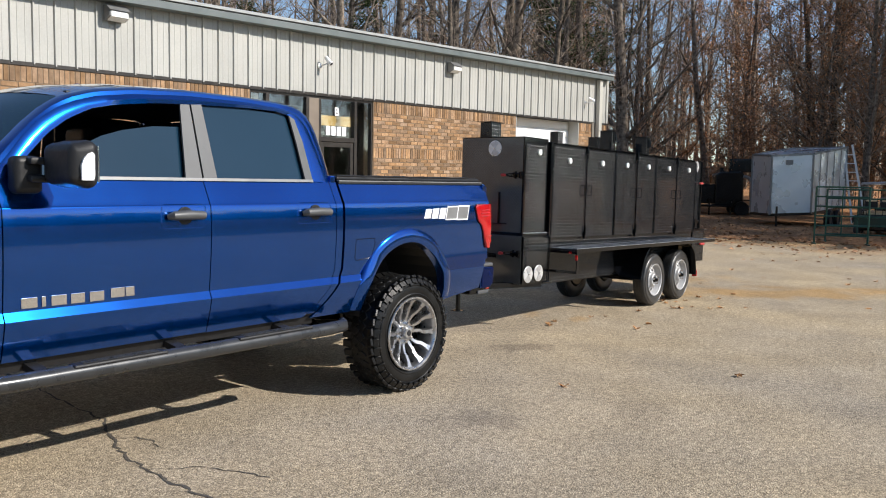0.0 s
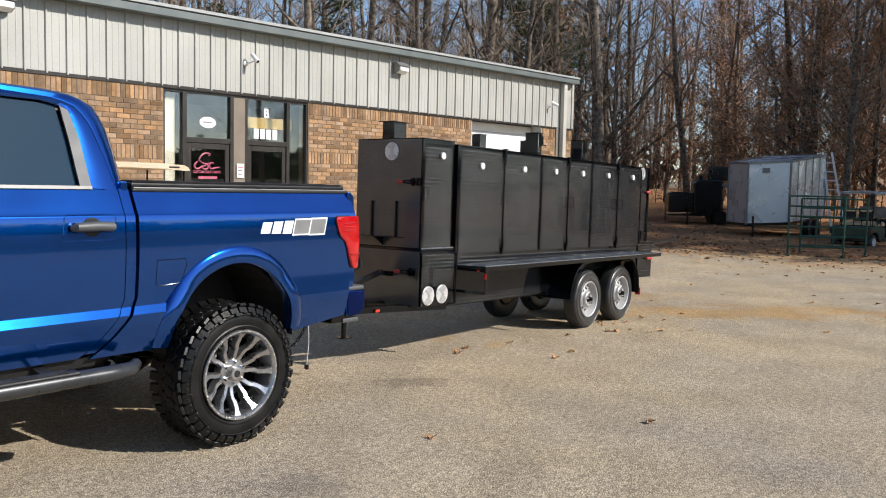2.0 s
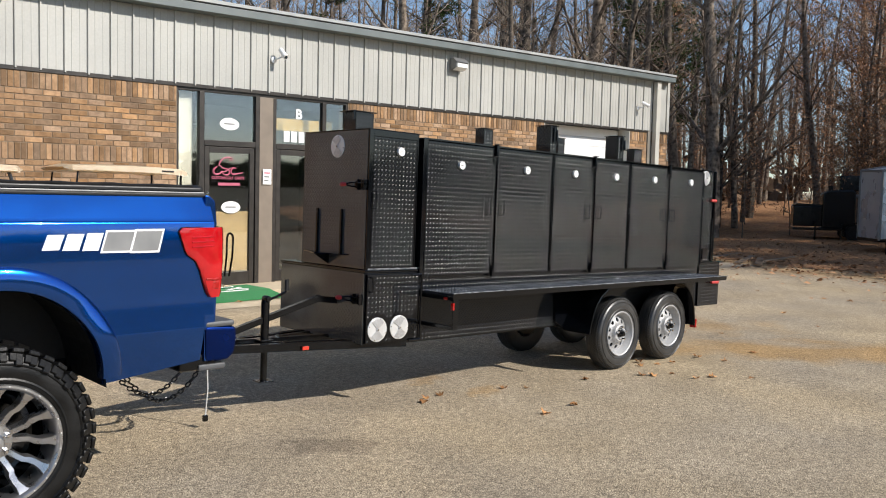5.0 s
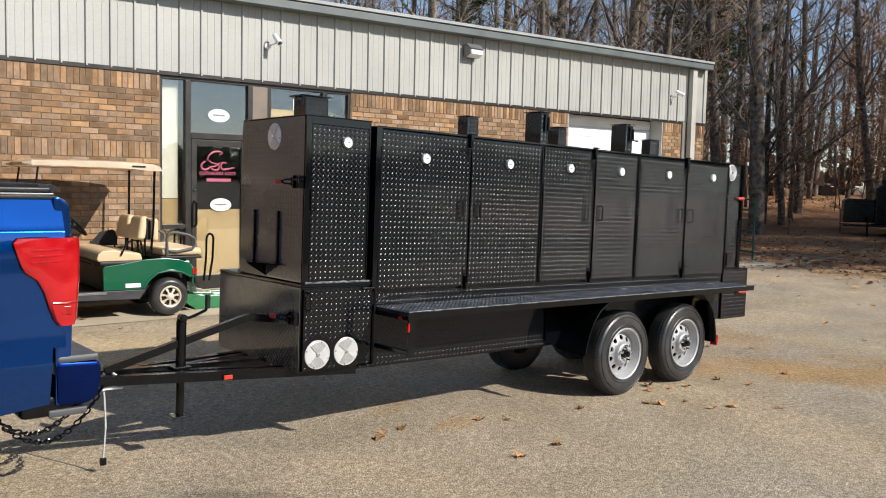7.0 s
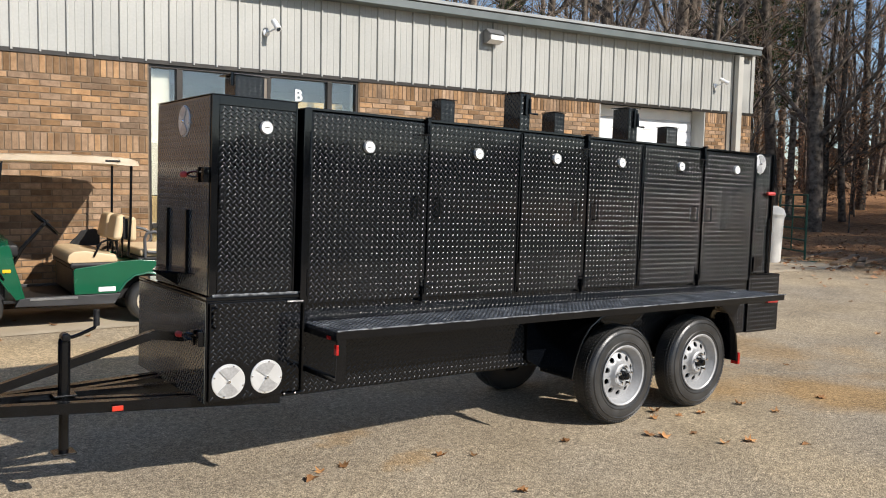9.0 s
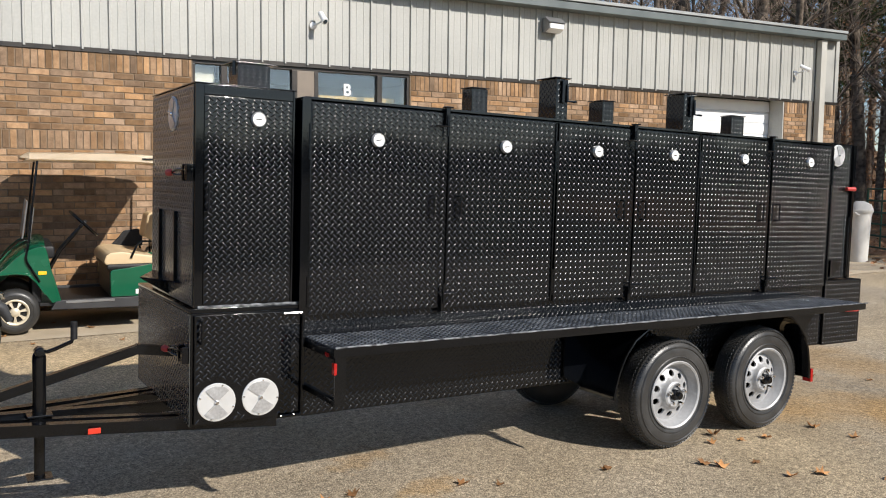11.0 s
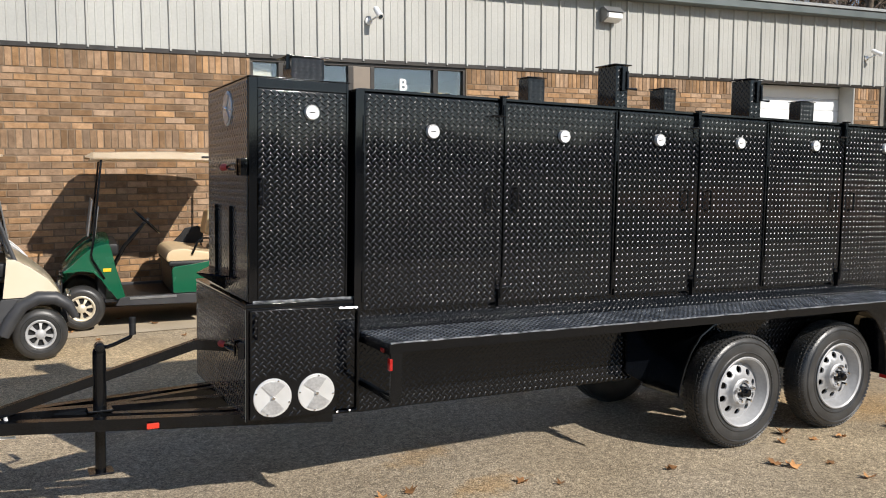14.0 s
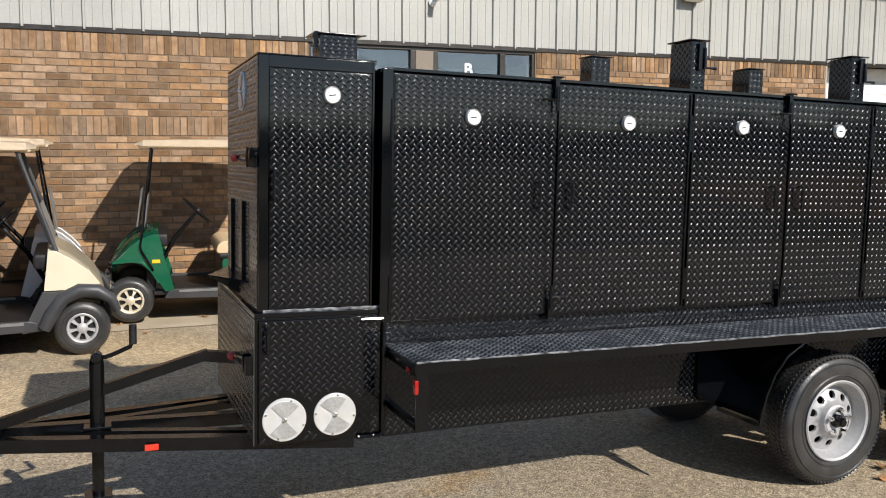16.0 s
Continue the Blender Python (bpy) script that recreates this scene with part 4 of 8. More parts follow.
# chimneys
for x0, x1, y0, y1, top, cap in ((0.40, 0.572, 0.66, 0.81, 2.11, 1), (1.85, 1.965, 0.71, 0.82, 2.118, 0), (1.97, 2.05, 0.06, 0.215, 2.125, 2), (2.93, 3.03, 0.75, 0.89, 2.13, 0), (3.01, 3.10, 0.11, 0.255, 2.13, 2), (4.16, 4.30, 0.70, 0.80, 2.115, 0)):
    w = x1 - x0
    ch = part("chimney", box(x0, x1, y0, y1, 1.89, top, 0.003), BLACK, trailer, "square diamond-plate chimney")
    tread(ch, (x0, y0, 1.89), (1, 0, 0), (0, 0, 1), w, top - 1.89)
    tread(ch, (x0, y1, 1.89), (0, -1, 0), (0, 0, 1), y1 - y0, top - 1.89)
    if cap == 1:
        part("cap", box(x0 - 0.03, x1 + 0.025, y0 - 0.01, y0 + 0.17, top + 0.002, top + 0.009, 0.002), SATIN, ch)
        part("cap_hinge", tube([(x0 - 0.02, y0 - 0.005, top - 0.06), (x0 - 0.02, y0 - 0.005, top + 0.01)], 0.01, 8), SATIN, ch)
        part("cap_tab", box(x1 - 0.01, x1 + 0.05, y0 + 0.02, y0 + 0.05, top + 0.010, top + 0.014), SATIN, ch)
    else:
        part("cap", box(x0 - 0.008 - 0.004 * cap, x1 + 0.008 + 0.004 * cap, y0 - 0.008, y1 + 0.008, top + 0.002, top + 0.008, 0.002), SATIN, ch)
    if cap == 2:
        part("damper_rod", tube([(x1 - 0.02, y0 - 0.02, top - 0.03), (x1 - 0.02, y0 - 0.024, top - 0.12), (x1 + 0.04, y0 - 0.024, top - 0.12)], 0.007, 6), SATIN, ch)
        part("damper_plate", box(x1 - 0.05, x1 - 0.02, y0 - 0.016, y0 - 0.004, top - 0.13, top - 0.01, 0.002), SATIN, ch)

# drawbar, jack and coupler
near, far = (-1.10, 0.33, 0.475), (-1.10, 0.43, 0.475)
part("drawbar_rail", bar(near, (0.35, -0.01, 0.458), 0.05, 0.05), SATIN, trailer)
part("drawbar_rail", bar(far, (0.35, 0.77, 0.458), 0.05, 0.05), SATIN, trailer)
part("centre_bar", bar((-0.95, 0.38, 0.49), (0.0, 0.38, 0.47), 0.05, 0.05), SATIN, trailer)
part("inner_bar", bar((-0.75, 0.36, 0.475), (-0.03, 0.16, 0.47), 0.04, 0.035), SATIN, trailer)
part("inner_bar", bar((-0.75, 0.40, 0.475), (-0.03, 0.60, 0.47), 0.04, 0.035), SATIN, trailer)
part("upper_brace", bar((-0.97, 0.36, 0.515), (-0.16, 0.30, 0.765), 0.04, 0.04), SATIN, trailer)
part("brace_end", bar((-0.185, 0.302, 0.76), (-0.02, 0.29, 0.74), 0.04, 0.042), SATIN, trailer)
part("reflector", box(-0.415, -0.365, 0.118, 0.128, 0.450, 0.473, 0.002), ORANGE, trailer, "orange-red reflector")
co = part("coupler", box(-1.32, -1.05, 0.345, 0.415, 0.455, 0.525, 0.012), SATIN, trailer, "steel ball coupler")
part("coupler_nose", turned([(0, -0.04), (0.045, -0.04), (0.05, 0.02), (0.03, 0.045), (0, 0.05)], Matrix.Translation((-1.31, 0.38, 0.49)), 16), STEEL, co)
jk = part("trailer_jack", turned([(0, 0.235), (0.022, 0.235), (0.022, 0.43), (0.0275, 0.43), (0.0275, 0.75), (0.024, 0.766), (0, 0.768)], Matrix.Translation((-0.575, 0.325, 0)), 20), SATIN, trailer, "black swivel trailer jack")
part("foot_plate", box(-0.625, -0.525, 0.275, 0.375, 0.228, 0.236, 0.003), SATIN, jk)
part("collar", box(-0.625, -0.525, 0.285, 0.365, 0.497, 0.507, 0.003), SATIN, jk)
part("gear_head", turned([(0, -0.028), (0.018, -0.028), (0.021, -0.02), (0.021, 0.026), (0.016, 0.034), (0, 0.036)], Matrix.Translation((-0.575, 0.315, 0.775)) @ pose(0, 0, 0, 90, 0, 0), 14), SATIN, jk)
part("crank", tube([(-0.575, 0.32, 0.775), (-0.545, 0.30, 0.775), (-0.52, 0.29, 0.785), (-0.455, 0.28, 0.815), (-0.445, 0.28, 0.84)], 0.0085, 8), SATIN, jk)
part("crank_grip", tube([(-0.445, 0.28, 0.825), (-0.445, 0.28, 0.90)], 0.0145, 10), PLASTIC, jk, "black plastic grip")
part("breakaway_tube", box(-0.585, -0.565, 0.318, 0.33, 0.23, 0.236), SATIN, jk)


def trailer_wheel(x, y, z, m):
    """Fifteen-inch trailer tyre on a silver modular wheel; local z points outwards."""
    m = m @ Matrix.Diagonal((0.925, 0.925, 1, 1))
    w = part("wheel", turned([(0.19, -0.148), (0.25, -0.158), (0.306, -0.153), (0.329, -0.142), (0.340, -0.124), (0.345, -0.10), (0.344, -0.055), (0.337, -0.028), (0.322, -0.010), (0.300, 0.001), (0.258, 0.005), (0.215, -0.004), (0.20, -0.012)], m, 56), TYREGREY, trailer, "trailer wheel with a ribbed tyre")
    ribs = bmesh.new()
    for rr in range(6):
        zc = -0.034 - rr * 0.0190
        for k in range(84):
            a = 2 * math.pi * (k + 0.5 * (rr % 2)) / 84
            t_ = box(-0.008, 0.003, -0.0088, 0.0088, -0.0082, 0.0082)
            merge(ribs, t_, m @ Matrix.Rotation(a, 4, "Z") @ Matrix.Translation((0.3455 if 0 < rr < 5 else 0.3405, 0, zc)) @ Matrix.Rotation(0.35 * (1 if rr % 2 else -1), 4, "X"))
    for k in range(84):  # shoulder notches
        t_ = box(-0.007, 0.005, -0.0075, 0.0075, -0.004, 0.004)
        merge(ribs, t_, m @ Matrix.Rotation(2 * math.pi * k / 84, 4, "Z") @ Matrix.Translation((0.328, 0, -0.0135)) @ Matrix.Rotation(0.9, 4, "Y"))
    tagged(part("tread_rubber", ribs, TYREGREY, w), kind="stuff")
    part("sidewall_rib", turned([(0.292, 0.002), (0.297, 0.0065), (0.303, 0.0)], m, 56), TYREGREY, w)
    part("sidewall_rib", turned([(0.232, -0.001), (0.237, 0.0055), (0.243, 0.001)], m, 48), TYREGREY, w)
    rings = bmesh.new()
    turned([(0.206, -0.145), (0.206, -0.006), (0.213, 0.003), (0.207, 0.008), (0.196, 0.002), (0.19, -0.015), (0.178, -0.03), (0.172, -0.055), (0.168, -0.062)], m, 48, rings)
    part("rim", rings, WHEEL, w, "silver painted steel rim")
    # disc with ten round holes
    disc = bmesh.new()
    n_h, r_h, rc_ = 10, 0.0212, 0.128
    dz = lambda q: -0.024 - 0.034 * (q - 0.088) / 0.084
    for h in range(n_h):
        a0, w_ = 2 * math.pi * (h + 0.5) / n_h, math.pi / n_h
        edge_ = [(0.172, a0), (0.172, a0 + w_), (rc_, a0 + w_), (0.088, a0 + w_), (0.088, a0), (0.088, a0 - w_), (rc_, a0 - w_), (0.172, a0 - w_)]
        O = [disc.verts.new(m @ Vector((q * math.cos(t_), q * math.sin(t_), dz(q)))) for q, t_ in edge_]
        mid_, back_ = [], []
        for i in range(8):
            f_ = i * math.pi / 4
            px = (rc_ + r_h * math.cos(f_)) * math.cos(a0) - r_h * math.sin(f_) * math.sin(a0)
            py = (rc_ + r_h * math.cos(f_)) * math.sin(a0) + r_h * math.sin(f_) * math.cos(a0)
            q = math.hypot(px, py)
            mid_.append(disc.verts.new(m @ Vector((px, py, dz(q)))))
            back_.append(disc.verts.new(m @ Vector((px, py, dz(q) - 0.012))))
        for i in range(8):
            j = (i + 1) % 8
            disc.faces.new((O[i], O[j], mid_[j], mid_[i]))
            disc.faces.new((mid_[i], mid_[j], back_[j], back_[i]))
    turned([(0.088, -0.024), (0.082, -0.006), (0.072, 0.0), (0.052, -0.002), (0.047, -0.012), (0.0, -0.012)], m, 40, disc)
    bmesh.ops.remove_doubles(disc, verts=disc.verts, dist=0.0004)
    part("wheel_disc", disc, WHEEL, w)
    part("hub_cap", turned([(0.034, -0.02), (0.034, 0.006), (0.027, 0.012), (0.024, 0.034), (0.018, 0.040), (0, 0.041)], m, 20), SATIN, w, "grease-blackened hub")
    for k in range(5):
        a = 2 * math.pi * k / 5 + 0.3
        part("lug_nut", turned([(0.013, -0.004), (0.013, 0.018), (0.008, 0.027), (0, 0.028)], m @ Matrix.Translation((0.062 * math.cos(a), 0.062 * math.sin(a), 0)), 6), CHROME, w)
    part("inner_drum", turned([(0.165, -0.06), (0.165, -0.16), (0, -0.16)], m, 24), SATIN, w)


for xw in (2.664, 3.452):
    zc = 0.318 + 0.021 * xw
    trailer_wheel(xw, 0, 0, Matrix.Translation((xw, -0.225, zc)) @ FACE_S)
    trailer_wheel(xw, 0, 0, Matrix.Translation((xw, 1.0, zc)) @ FACE_S @ Matrix.Rotation(math.pi, 4, "X"))
    part("axle", tube([(xw, -0.05, zc), (xw, 0.85, zc)], 0.035, 10), SATIN, trailer)
arch = [(2.13, 0.415), (2.14, 0.48), (2.165, 0.56), (2.205, 0.645), (2.27, 0.725), (2.36, 0.78), (2.48, 0.803), (3.46, 0.803), (3.58, 0.785), (3.67, 0.73), (3.74, 0.65), (3.775, 0.56), (3.795, 0.46), (3.80, 0.38)]
fen = bmesh.new()
rows_f = []
for x, z in arch:
    cx_, cz_ = 3.0, 0.45
    n_ = Vector((cx_ - x, 0, cz_ - z)).normalized() * 0.006
    rows_f.append([fen.verts.new(p) for p in ((x, -0.29, z), (x, -0.012, z), (x + n_.x, -0.012, z + n_.z), (x + n_.x, -0.29, z + n_.z))])
for a_, b_ in zip(rows_f, rows_f[1:]):
    for k in range(4):
        fen.faces.new((a_[k], a_[(k + 1) % 4], b_[(k + 1) % 4], b_[k]))
fen.faces.new(rows_f[0])
fen.faces.new(rows_f[-1][::-1])
part("fender", fen, BLACK, trailer, "rounded black fender over both wheels")
part("fender_rim", tube([(x, -0.29, z) for x, z in arch], 0.007, 6), SATIN, trailer)
part("fender_panel", slab([(2.0, 0.50), (2.16, 0.42), (2.21, 0.63), (2.39, 0.79), (2.0, 0.80)], "y", -0.03, -0.018), BLACK, trailer)
part("fender_panel", slab([(3.50, 0.79), (3.64, 0.73), (3.73, 0.65), (3.77, 0.595), (4.02, 0.60), (4.12, 0.63), (4.20, 0.72), (4.23, 0.785)], "y", -0.03, -0.018), BLACK, trailer)
part("tail_lamp", box(3.80, 3.825, -0.30, -0.24, 0.355, 0.44, 0.004), RED, trailer, "red tail lamp")
part("spring_hanger", box(2.95, 3.06, 0.02, 0.07, 0.34, 0.5, 0.004), SATIN, trailer)

# the lower fittings sit a little further back than the tilted cabinet
for o in trailer.children:
    zs = [v.co.z for v in o.data.vertices]
    mid = (min(zs) + max(zs)) / 2
    if o.name.split(".")[0] in ("main_cabinet", "roof_plate", "cabinet_door", "centre_strip", "slide_latch", "chimney", "rear_cabinet", "pilaster", "weld_bead"):
        continue
    for q in (o, *o.children_recursive):
        q.data.transform(Matrix.Translation((0.021 * (1.88 - mid), 0, 0)))


# ---- pickup truck ----
TC = 0.38  # centre line
truck = thing("pickup_truck", "lifted metallic blue crew-cab pickup with off-road tyres and bed cover", "truck")
PROF = [(0.55, 0.925), (0.60, 0.94), (0.66, 0.962), (0.74, 0.985), (0.80, 0.999), (0.808, 1.0), (0.850, 0.981), (0.856, 0.9805), (0.95, 0.989), (1.08, 0.999), (1.2, 1.002), (1.29, 0.998), (1.317, 0.9955), (1.324, 0.9935), (1.331, 0.9888), (1.40, 0.9555), (1.46, 0.9265)]
LEVELS = [0.55, 0.58, 0.61, 0.64, 0.70, 0.76, 0.80, 0.8075, 0.8085, 0.829, 0.8495, 0.8505, 0.858, 0.90, 0.96, 1.02, 1.08, 1.14, 1.20, 1.25, 1.29, 1.306, 1.317, 1.3205, 1.324, 1.3275, 1.331, 1.345, 1.365, 1.385, 1.41, 1.43, 1.445, 1.46]


def half(z):
    if z > 1.46:
        return 0.9265 - (z - 1.46) * 0.25
    for (a, p), (b, q) in zip(PROF, PROF[1:]):
        if z <= b:
            return p + (q - p) * max(0.0, (z - a)) / (b - a)
    return PROF[-1][1]


def body_panel(name, xs, lo, hi, s, mat=BLUE, out=0.0, label="", bulge=None, levels=LEVELS, parent=None, warp=None):
    bm = bmesh.new()
    cols = []
    for x in xs:
        col = []
        for z in levels:
            zz = min(max(z, lo(x)), hi(x))
            o = out + (bulge(x, zz) if bulge else 0.0)
            col.append(bm.verts.new((x + (warp(x, zz) if warp else 0.0), TC - s * (half(zz) + o), zz)))
        cols.append(col)
    for a, b in zip(cols, cols[1:]):
        for k in range(len(levels) - 1):
            bm.faces.new((a[k], b[k], b[k + 1], a[k + 1]))
    bmesh.ops.remove_doubles(bm, verts=bm.verts, dist=0.0004)
    bmesh.ops.dissolve_degenerate(bm, dist=0.0003, edges=bm.edges)
    rim = [e for e in bm.edges if e.is_boundary]
    ext = bmesh.ops.extrude_edge_only(bm, edges=rim)["geom"]
    for v in ext:
        if isinstance(v, bmesh.types.BMVert):
            v.co.y += 0.022 * s
    return part(name, bm, mat, parent or truck, label)


def spread(a, b, n):
    return [a + (b - a) * i / n for i in range(n + 1)]


RX, FX = -2.466, -6.02  # axles
AZ, AA, AB = 0.56, 0.445, 0.485
ARCH = RX + 0.046  # middle of the rear wheel arch


def arch_lo(x, xc, base):
    d = abs(x - xc) / AA
    return max(base, AZ + AB * math.sqrt(max(0.0, 1 - d * d))) if d < 1 else base


def gap_shift(z):
    """The gap between cab and bed sweeps forwards near the sill."""
    d = max(0.0, 0.90 - z)
    return -(0.25 * d + 1.9 * d * d)


def xs_arch(a, b, xc):
    out = set(spread(a, b, 10))
    out |= {xc + AA * math.cos(math.pi * k / 28) for k in range(29) if a < xc + AA * math.cos(math.pi * k / 28) < b}
    out |= {x for x in (xc - AA - 0.002, xc + AA + 0.002) if a < x < b}
    return sorted(out)


WINDOW_EDGE = [(-5.13, 1.462), (-5.033, 1.567), (-4.921, 1.677), (-4.813, 1.751), (-4.684, 1.81), (-4.55, 1.839), (-4.335, 1.865), (-4.1, 1.878), (-3.7, 1.888), (-3.47, 1.884), (-3.36, 1.86), (-3.315, 1.70), (-3.285, 1.462)]
DOOR_SEAM = [(-5.24, 1.44), (-5.135, 1.546), (-5.048, 1.649), (-4.959, 1.734), (-4.868, 1.796), (-4.774, 1.839), (-4.644, 1.875), (-4.438, 1.903), (-4.1, 1.923), (-3.711, 1.921), (-3.40, 1.903), (-3.29, 1.865), (-3.235, 1.78), (-3.18, 1.62), (-3.135, 1.45)]
ROOF_EDGE = [(-5.36, 1.42), (-5.18, 1.565), (-5.101, 1.633), (-5.014, 1.718), (-4.909, 1.806), (-4.8, 1.871), (-4.637, 1.918), (-4.394, 1.95), (-4.087, 1.962), (-3.746, 1.959), (-3.413, 1.95), (-3.27, 1.932), (-3.175, 1.892), (-3.115, 1.79), (-3.075, 1.62), (-3.055, 1.45)]


def along(pts, n):
    """Points evenly spaced along a polyline."""
    seg = [math.dist(p, q) for p, q in zip(pts, pts[1:])]
    out, total = [], sum(seg)
    for i in range(n + 1):
        d, k = total * i / n, 0
        while k < len(seg) - 1 and d > seg[k]:
            d -= seg[k]
            k += 1
        f = min(1.0, d / seg[k])
        (xa, za), (xb, zb) = pts[k], pts[k + 1]
        out.append((xa + (xb - xa) * f, za + (zb - za) * f))
    return out


def smooth_half(z):
    """Half width of the body without its crease."""
    if 0.80 < z < 0.95:
        return half(0.80) + (half(0.95) - half(0.80)) * (z - 0.80) / 0.15
    return half(z)


def no_crease(x, z):
    """Behind the rear wheel the body line fades away."""
    if x < RX or not 0.80 < z < 0.95:
        return 0.0
    return half(0.80) + (half(0.95) - half(0.80)) * (z - 0.80) / 0.15 - half(z)


for s in (1, -1):
    body_panel("front_door", spread(-5.197, -4.092, 10), lambda x: 0.615, lambda x: 1.455, s, label="blue front door")
    body_panel("rear_door", spread(-4.086, -3.135, 12), lambda x: 0.612, lambda x: 1.455, s, label="blue rear door", warp=lambda x, z: gap_shift(z) * max(0.0, (x + 3.6) / 0.465) ** 2)
    body_panel("cab_corner", spread(-3.130, -3.075, 2), lambda x: 0.63, lambda x: 1.46, s, warp=lambda x, z: gap_shift(z))
    body_panel("bed_side", sorted(xs_arch(-3.055, -1.445, ARCH) + [-1.497, -1.493]), lambda x: arch_lo(x, ARCH, 0.60 if x < RX else (0.575 + 0.13 * max(0.0, x + 1.95) if x < -1.495 else 0.865)), lambda x: 1.455, s, label="blue bed side", bulge=no_crease, warp=lambda x, z: gap_shift(z) * max(0.0, (-2.86 - x) / 0.195) if x < -2.86 else 0.0)
    body_panel("front_fender", xs_arch(-6.95, -5.203, FX), lambda x: arch_lo(x, FX, 0.62), lambda x: 1.455 - 0.05 * max(0, -5.4 - x), s, label="blue front fender")
    body_panel("rocker_panel", spread(-5.25, -3.25, 6), lambda x: 0.555, lambda x: 0.607, s, PLASTIC, -0.03)
    y0 = TC - s * 0.93
    for xc in (ARCH, FX):
        # wheel flare: a raised lip that follows the arch
        fl = bmesh.new()
        rows = []
        for k in range(41):
            a = 0.085 + (math.pi - 0.17) * k / 40
            ring = []
            for f, o in ((0.985, -0.05), (0.985, 0.008), (0.995, 0.018), (1.03, 0.023), (1.10, 0.021), (1.165, 0.014), (1.195, 0.002), (1.20, -0.01)):
                x, z = xc - AA * f * math.cos(a), AZ + AB * f * math.sin(a)
                ring.append(fl.verts.new((x, TC - s * (smooth_half(max(0.56, min(z, 1.4))) + o), z)))
            rows.append(ring)
        for a, b in zip(rows, rows[1:]):
            for k in range(len(a) - 1):
                fl.faces.new((a[k], a[k + 1], b[k + 1], b[k]))
        part("wheel_flare", fl, BLUE, truck, "blue wheel-arch flare")
        well = bmesh.new()
        ring = [(xc - (AA + 0.01) * math.cos(math.pi * k / 16), AZ + (AB + 0.01) * math.sin(math.pi * k / 16)) for k in range(17)]
        for (xa, za), (xb, zb) in zip(ring, ring[1:]):
            vs_ = [well.verts.new(p) for p in ((xa, TC - s * 0.96, za), (xb, TC - s * 0.96, zb), (xb, TC - s * 0.45, zb), (xa, TC - s * 0.45, za))]
            well.faces.new(vs_)
        wv = [well.verts.new((x, TC - s * 0.45, z)) for x, z in ring]
        well.faces.new(wv)
        part("wheel_well", well, PLASTIC, truck, "black wheel-well liner")
    # door frame and pillars
    ya = lambda z: TC - s * half(max(z, 1.4601))
    N_G = 44
    curves_ = [along(c_, N_G) for c_ in (WINDOW_EDGE, DOOR_SEAM, ROOF_EDGE)]
    fr = bmesh.new()
    rails = []
    for kind_ in range(4):
        row = []
        for k in range(N_G + 1):
            (xi, zi), (xo, zo) = curves_[0][k], curves_[1][k]
            if kind_ == 0:
                row.append(fr.verts.new((xi, ya(zi) + s * 0.05, zi)))
            elif kind_ == 1:
                row.append(fr.verts.new((xi, ya(zi), zi)))
            elif kind_ == 2:
                row.append(fr.verts.new((xi + (xo - xi) * 0.5, ya((zi + zo) / 2) - s * 0.007, zi + (zo - zi) * 0.5)))
            else:
                row.append(fr.verts.new((xo, ya(zo) + s * 0.006, zo)))
        rails.append(row)
    for P_, Q_ in zip(rails, rails[1:]):
        for k in range(N_G):
            fr.faces.new((P_[k], P_[k + 1], Q_[k + 1], Q_[k]))
    part("door_frame", fr, BLUE, truck, "blue window surround")
    fr = bmesh.new()
    rails = []
    for f_, push in ((0.0, -0.012), (0.03, 0.0), (0.3, 0.010), (0.65, 0.010), (1.0, 0.0)):
        row = []
        for k in range(N_G + 1):
            (xo, zo), (xr, zr) = curves_[1][k], curves_[2][k]
            xx, zz = xo + (xr - xo) * f_, zo + (zr - zo) * f_
            row.append(fr.verts.new((xx, ya(zo) + s * (0.006 + 0.075 * f_ ** 1.5) - s * push * 0.6, zz + push)))
        rails.append(row)
    for P_, Q_ in zip(rails, rails[1:]):
        for k in range(N_G):
            fr.faces.new((P_[k], P_[k + 1], Q_[k + 1], Q_[k]))
    part("roof_rail", fr, BLUE, truck, "blue roof side and pillars")

    def flat(name, pts, mat, off, label="", thick=0.012):
        bm = bmesh.new()
        top = [bm.verts.new((x, ya(z) - s * off, z)) for x, z in pts]
        bot = [bm.verts.new((x, ya(z) - s * (off - thick), z)) for x, z in pts]
        bm.faces.new(top)
        bm.faces.new(bot[::-1])
        for k in range(len(pts)):
            bm.faces.new((top[k], bot[k], bot[(k + 1) % len(pts)], top[(k + 1) % len(pts)]))
        return part(name, bm, mat, truck, label)

    flat("pillar_trim", [(-4.20, 1.463), (-4.095, 1.463), (-4.105, 1.875), (-4.165, 1.872)], PILLAR, 0.006, "dark satin grey pillar trim")
    flat("pillar_trim", [(-4.083, 1.463), (-3.995, 1.463), (-4.025, 1.882), (-4.093, 1.876)], PILLAR, 0.006, "dark satin grey pillar trim")
    flat("pillar_trim", [(-3.335, 1.463), (-3.275, 1.463), (-3.305, 1.70), (-3.345, 1.845), (-3.385, 1.865), (-3.36, 1.70)], PILLAR, 0.006, "dark satin grey pillar trim")
    flat("belt_trim", [(-5.12, 1.456), (-3.275, 1.456), (-3.275, 1.472), (-5.12, 1.472)], GREYTRIM, 0.010, "bright belt moulding")
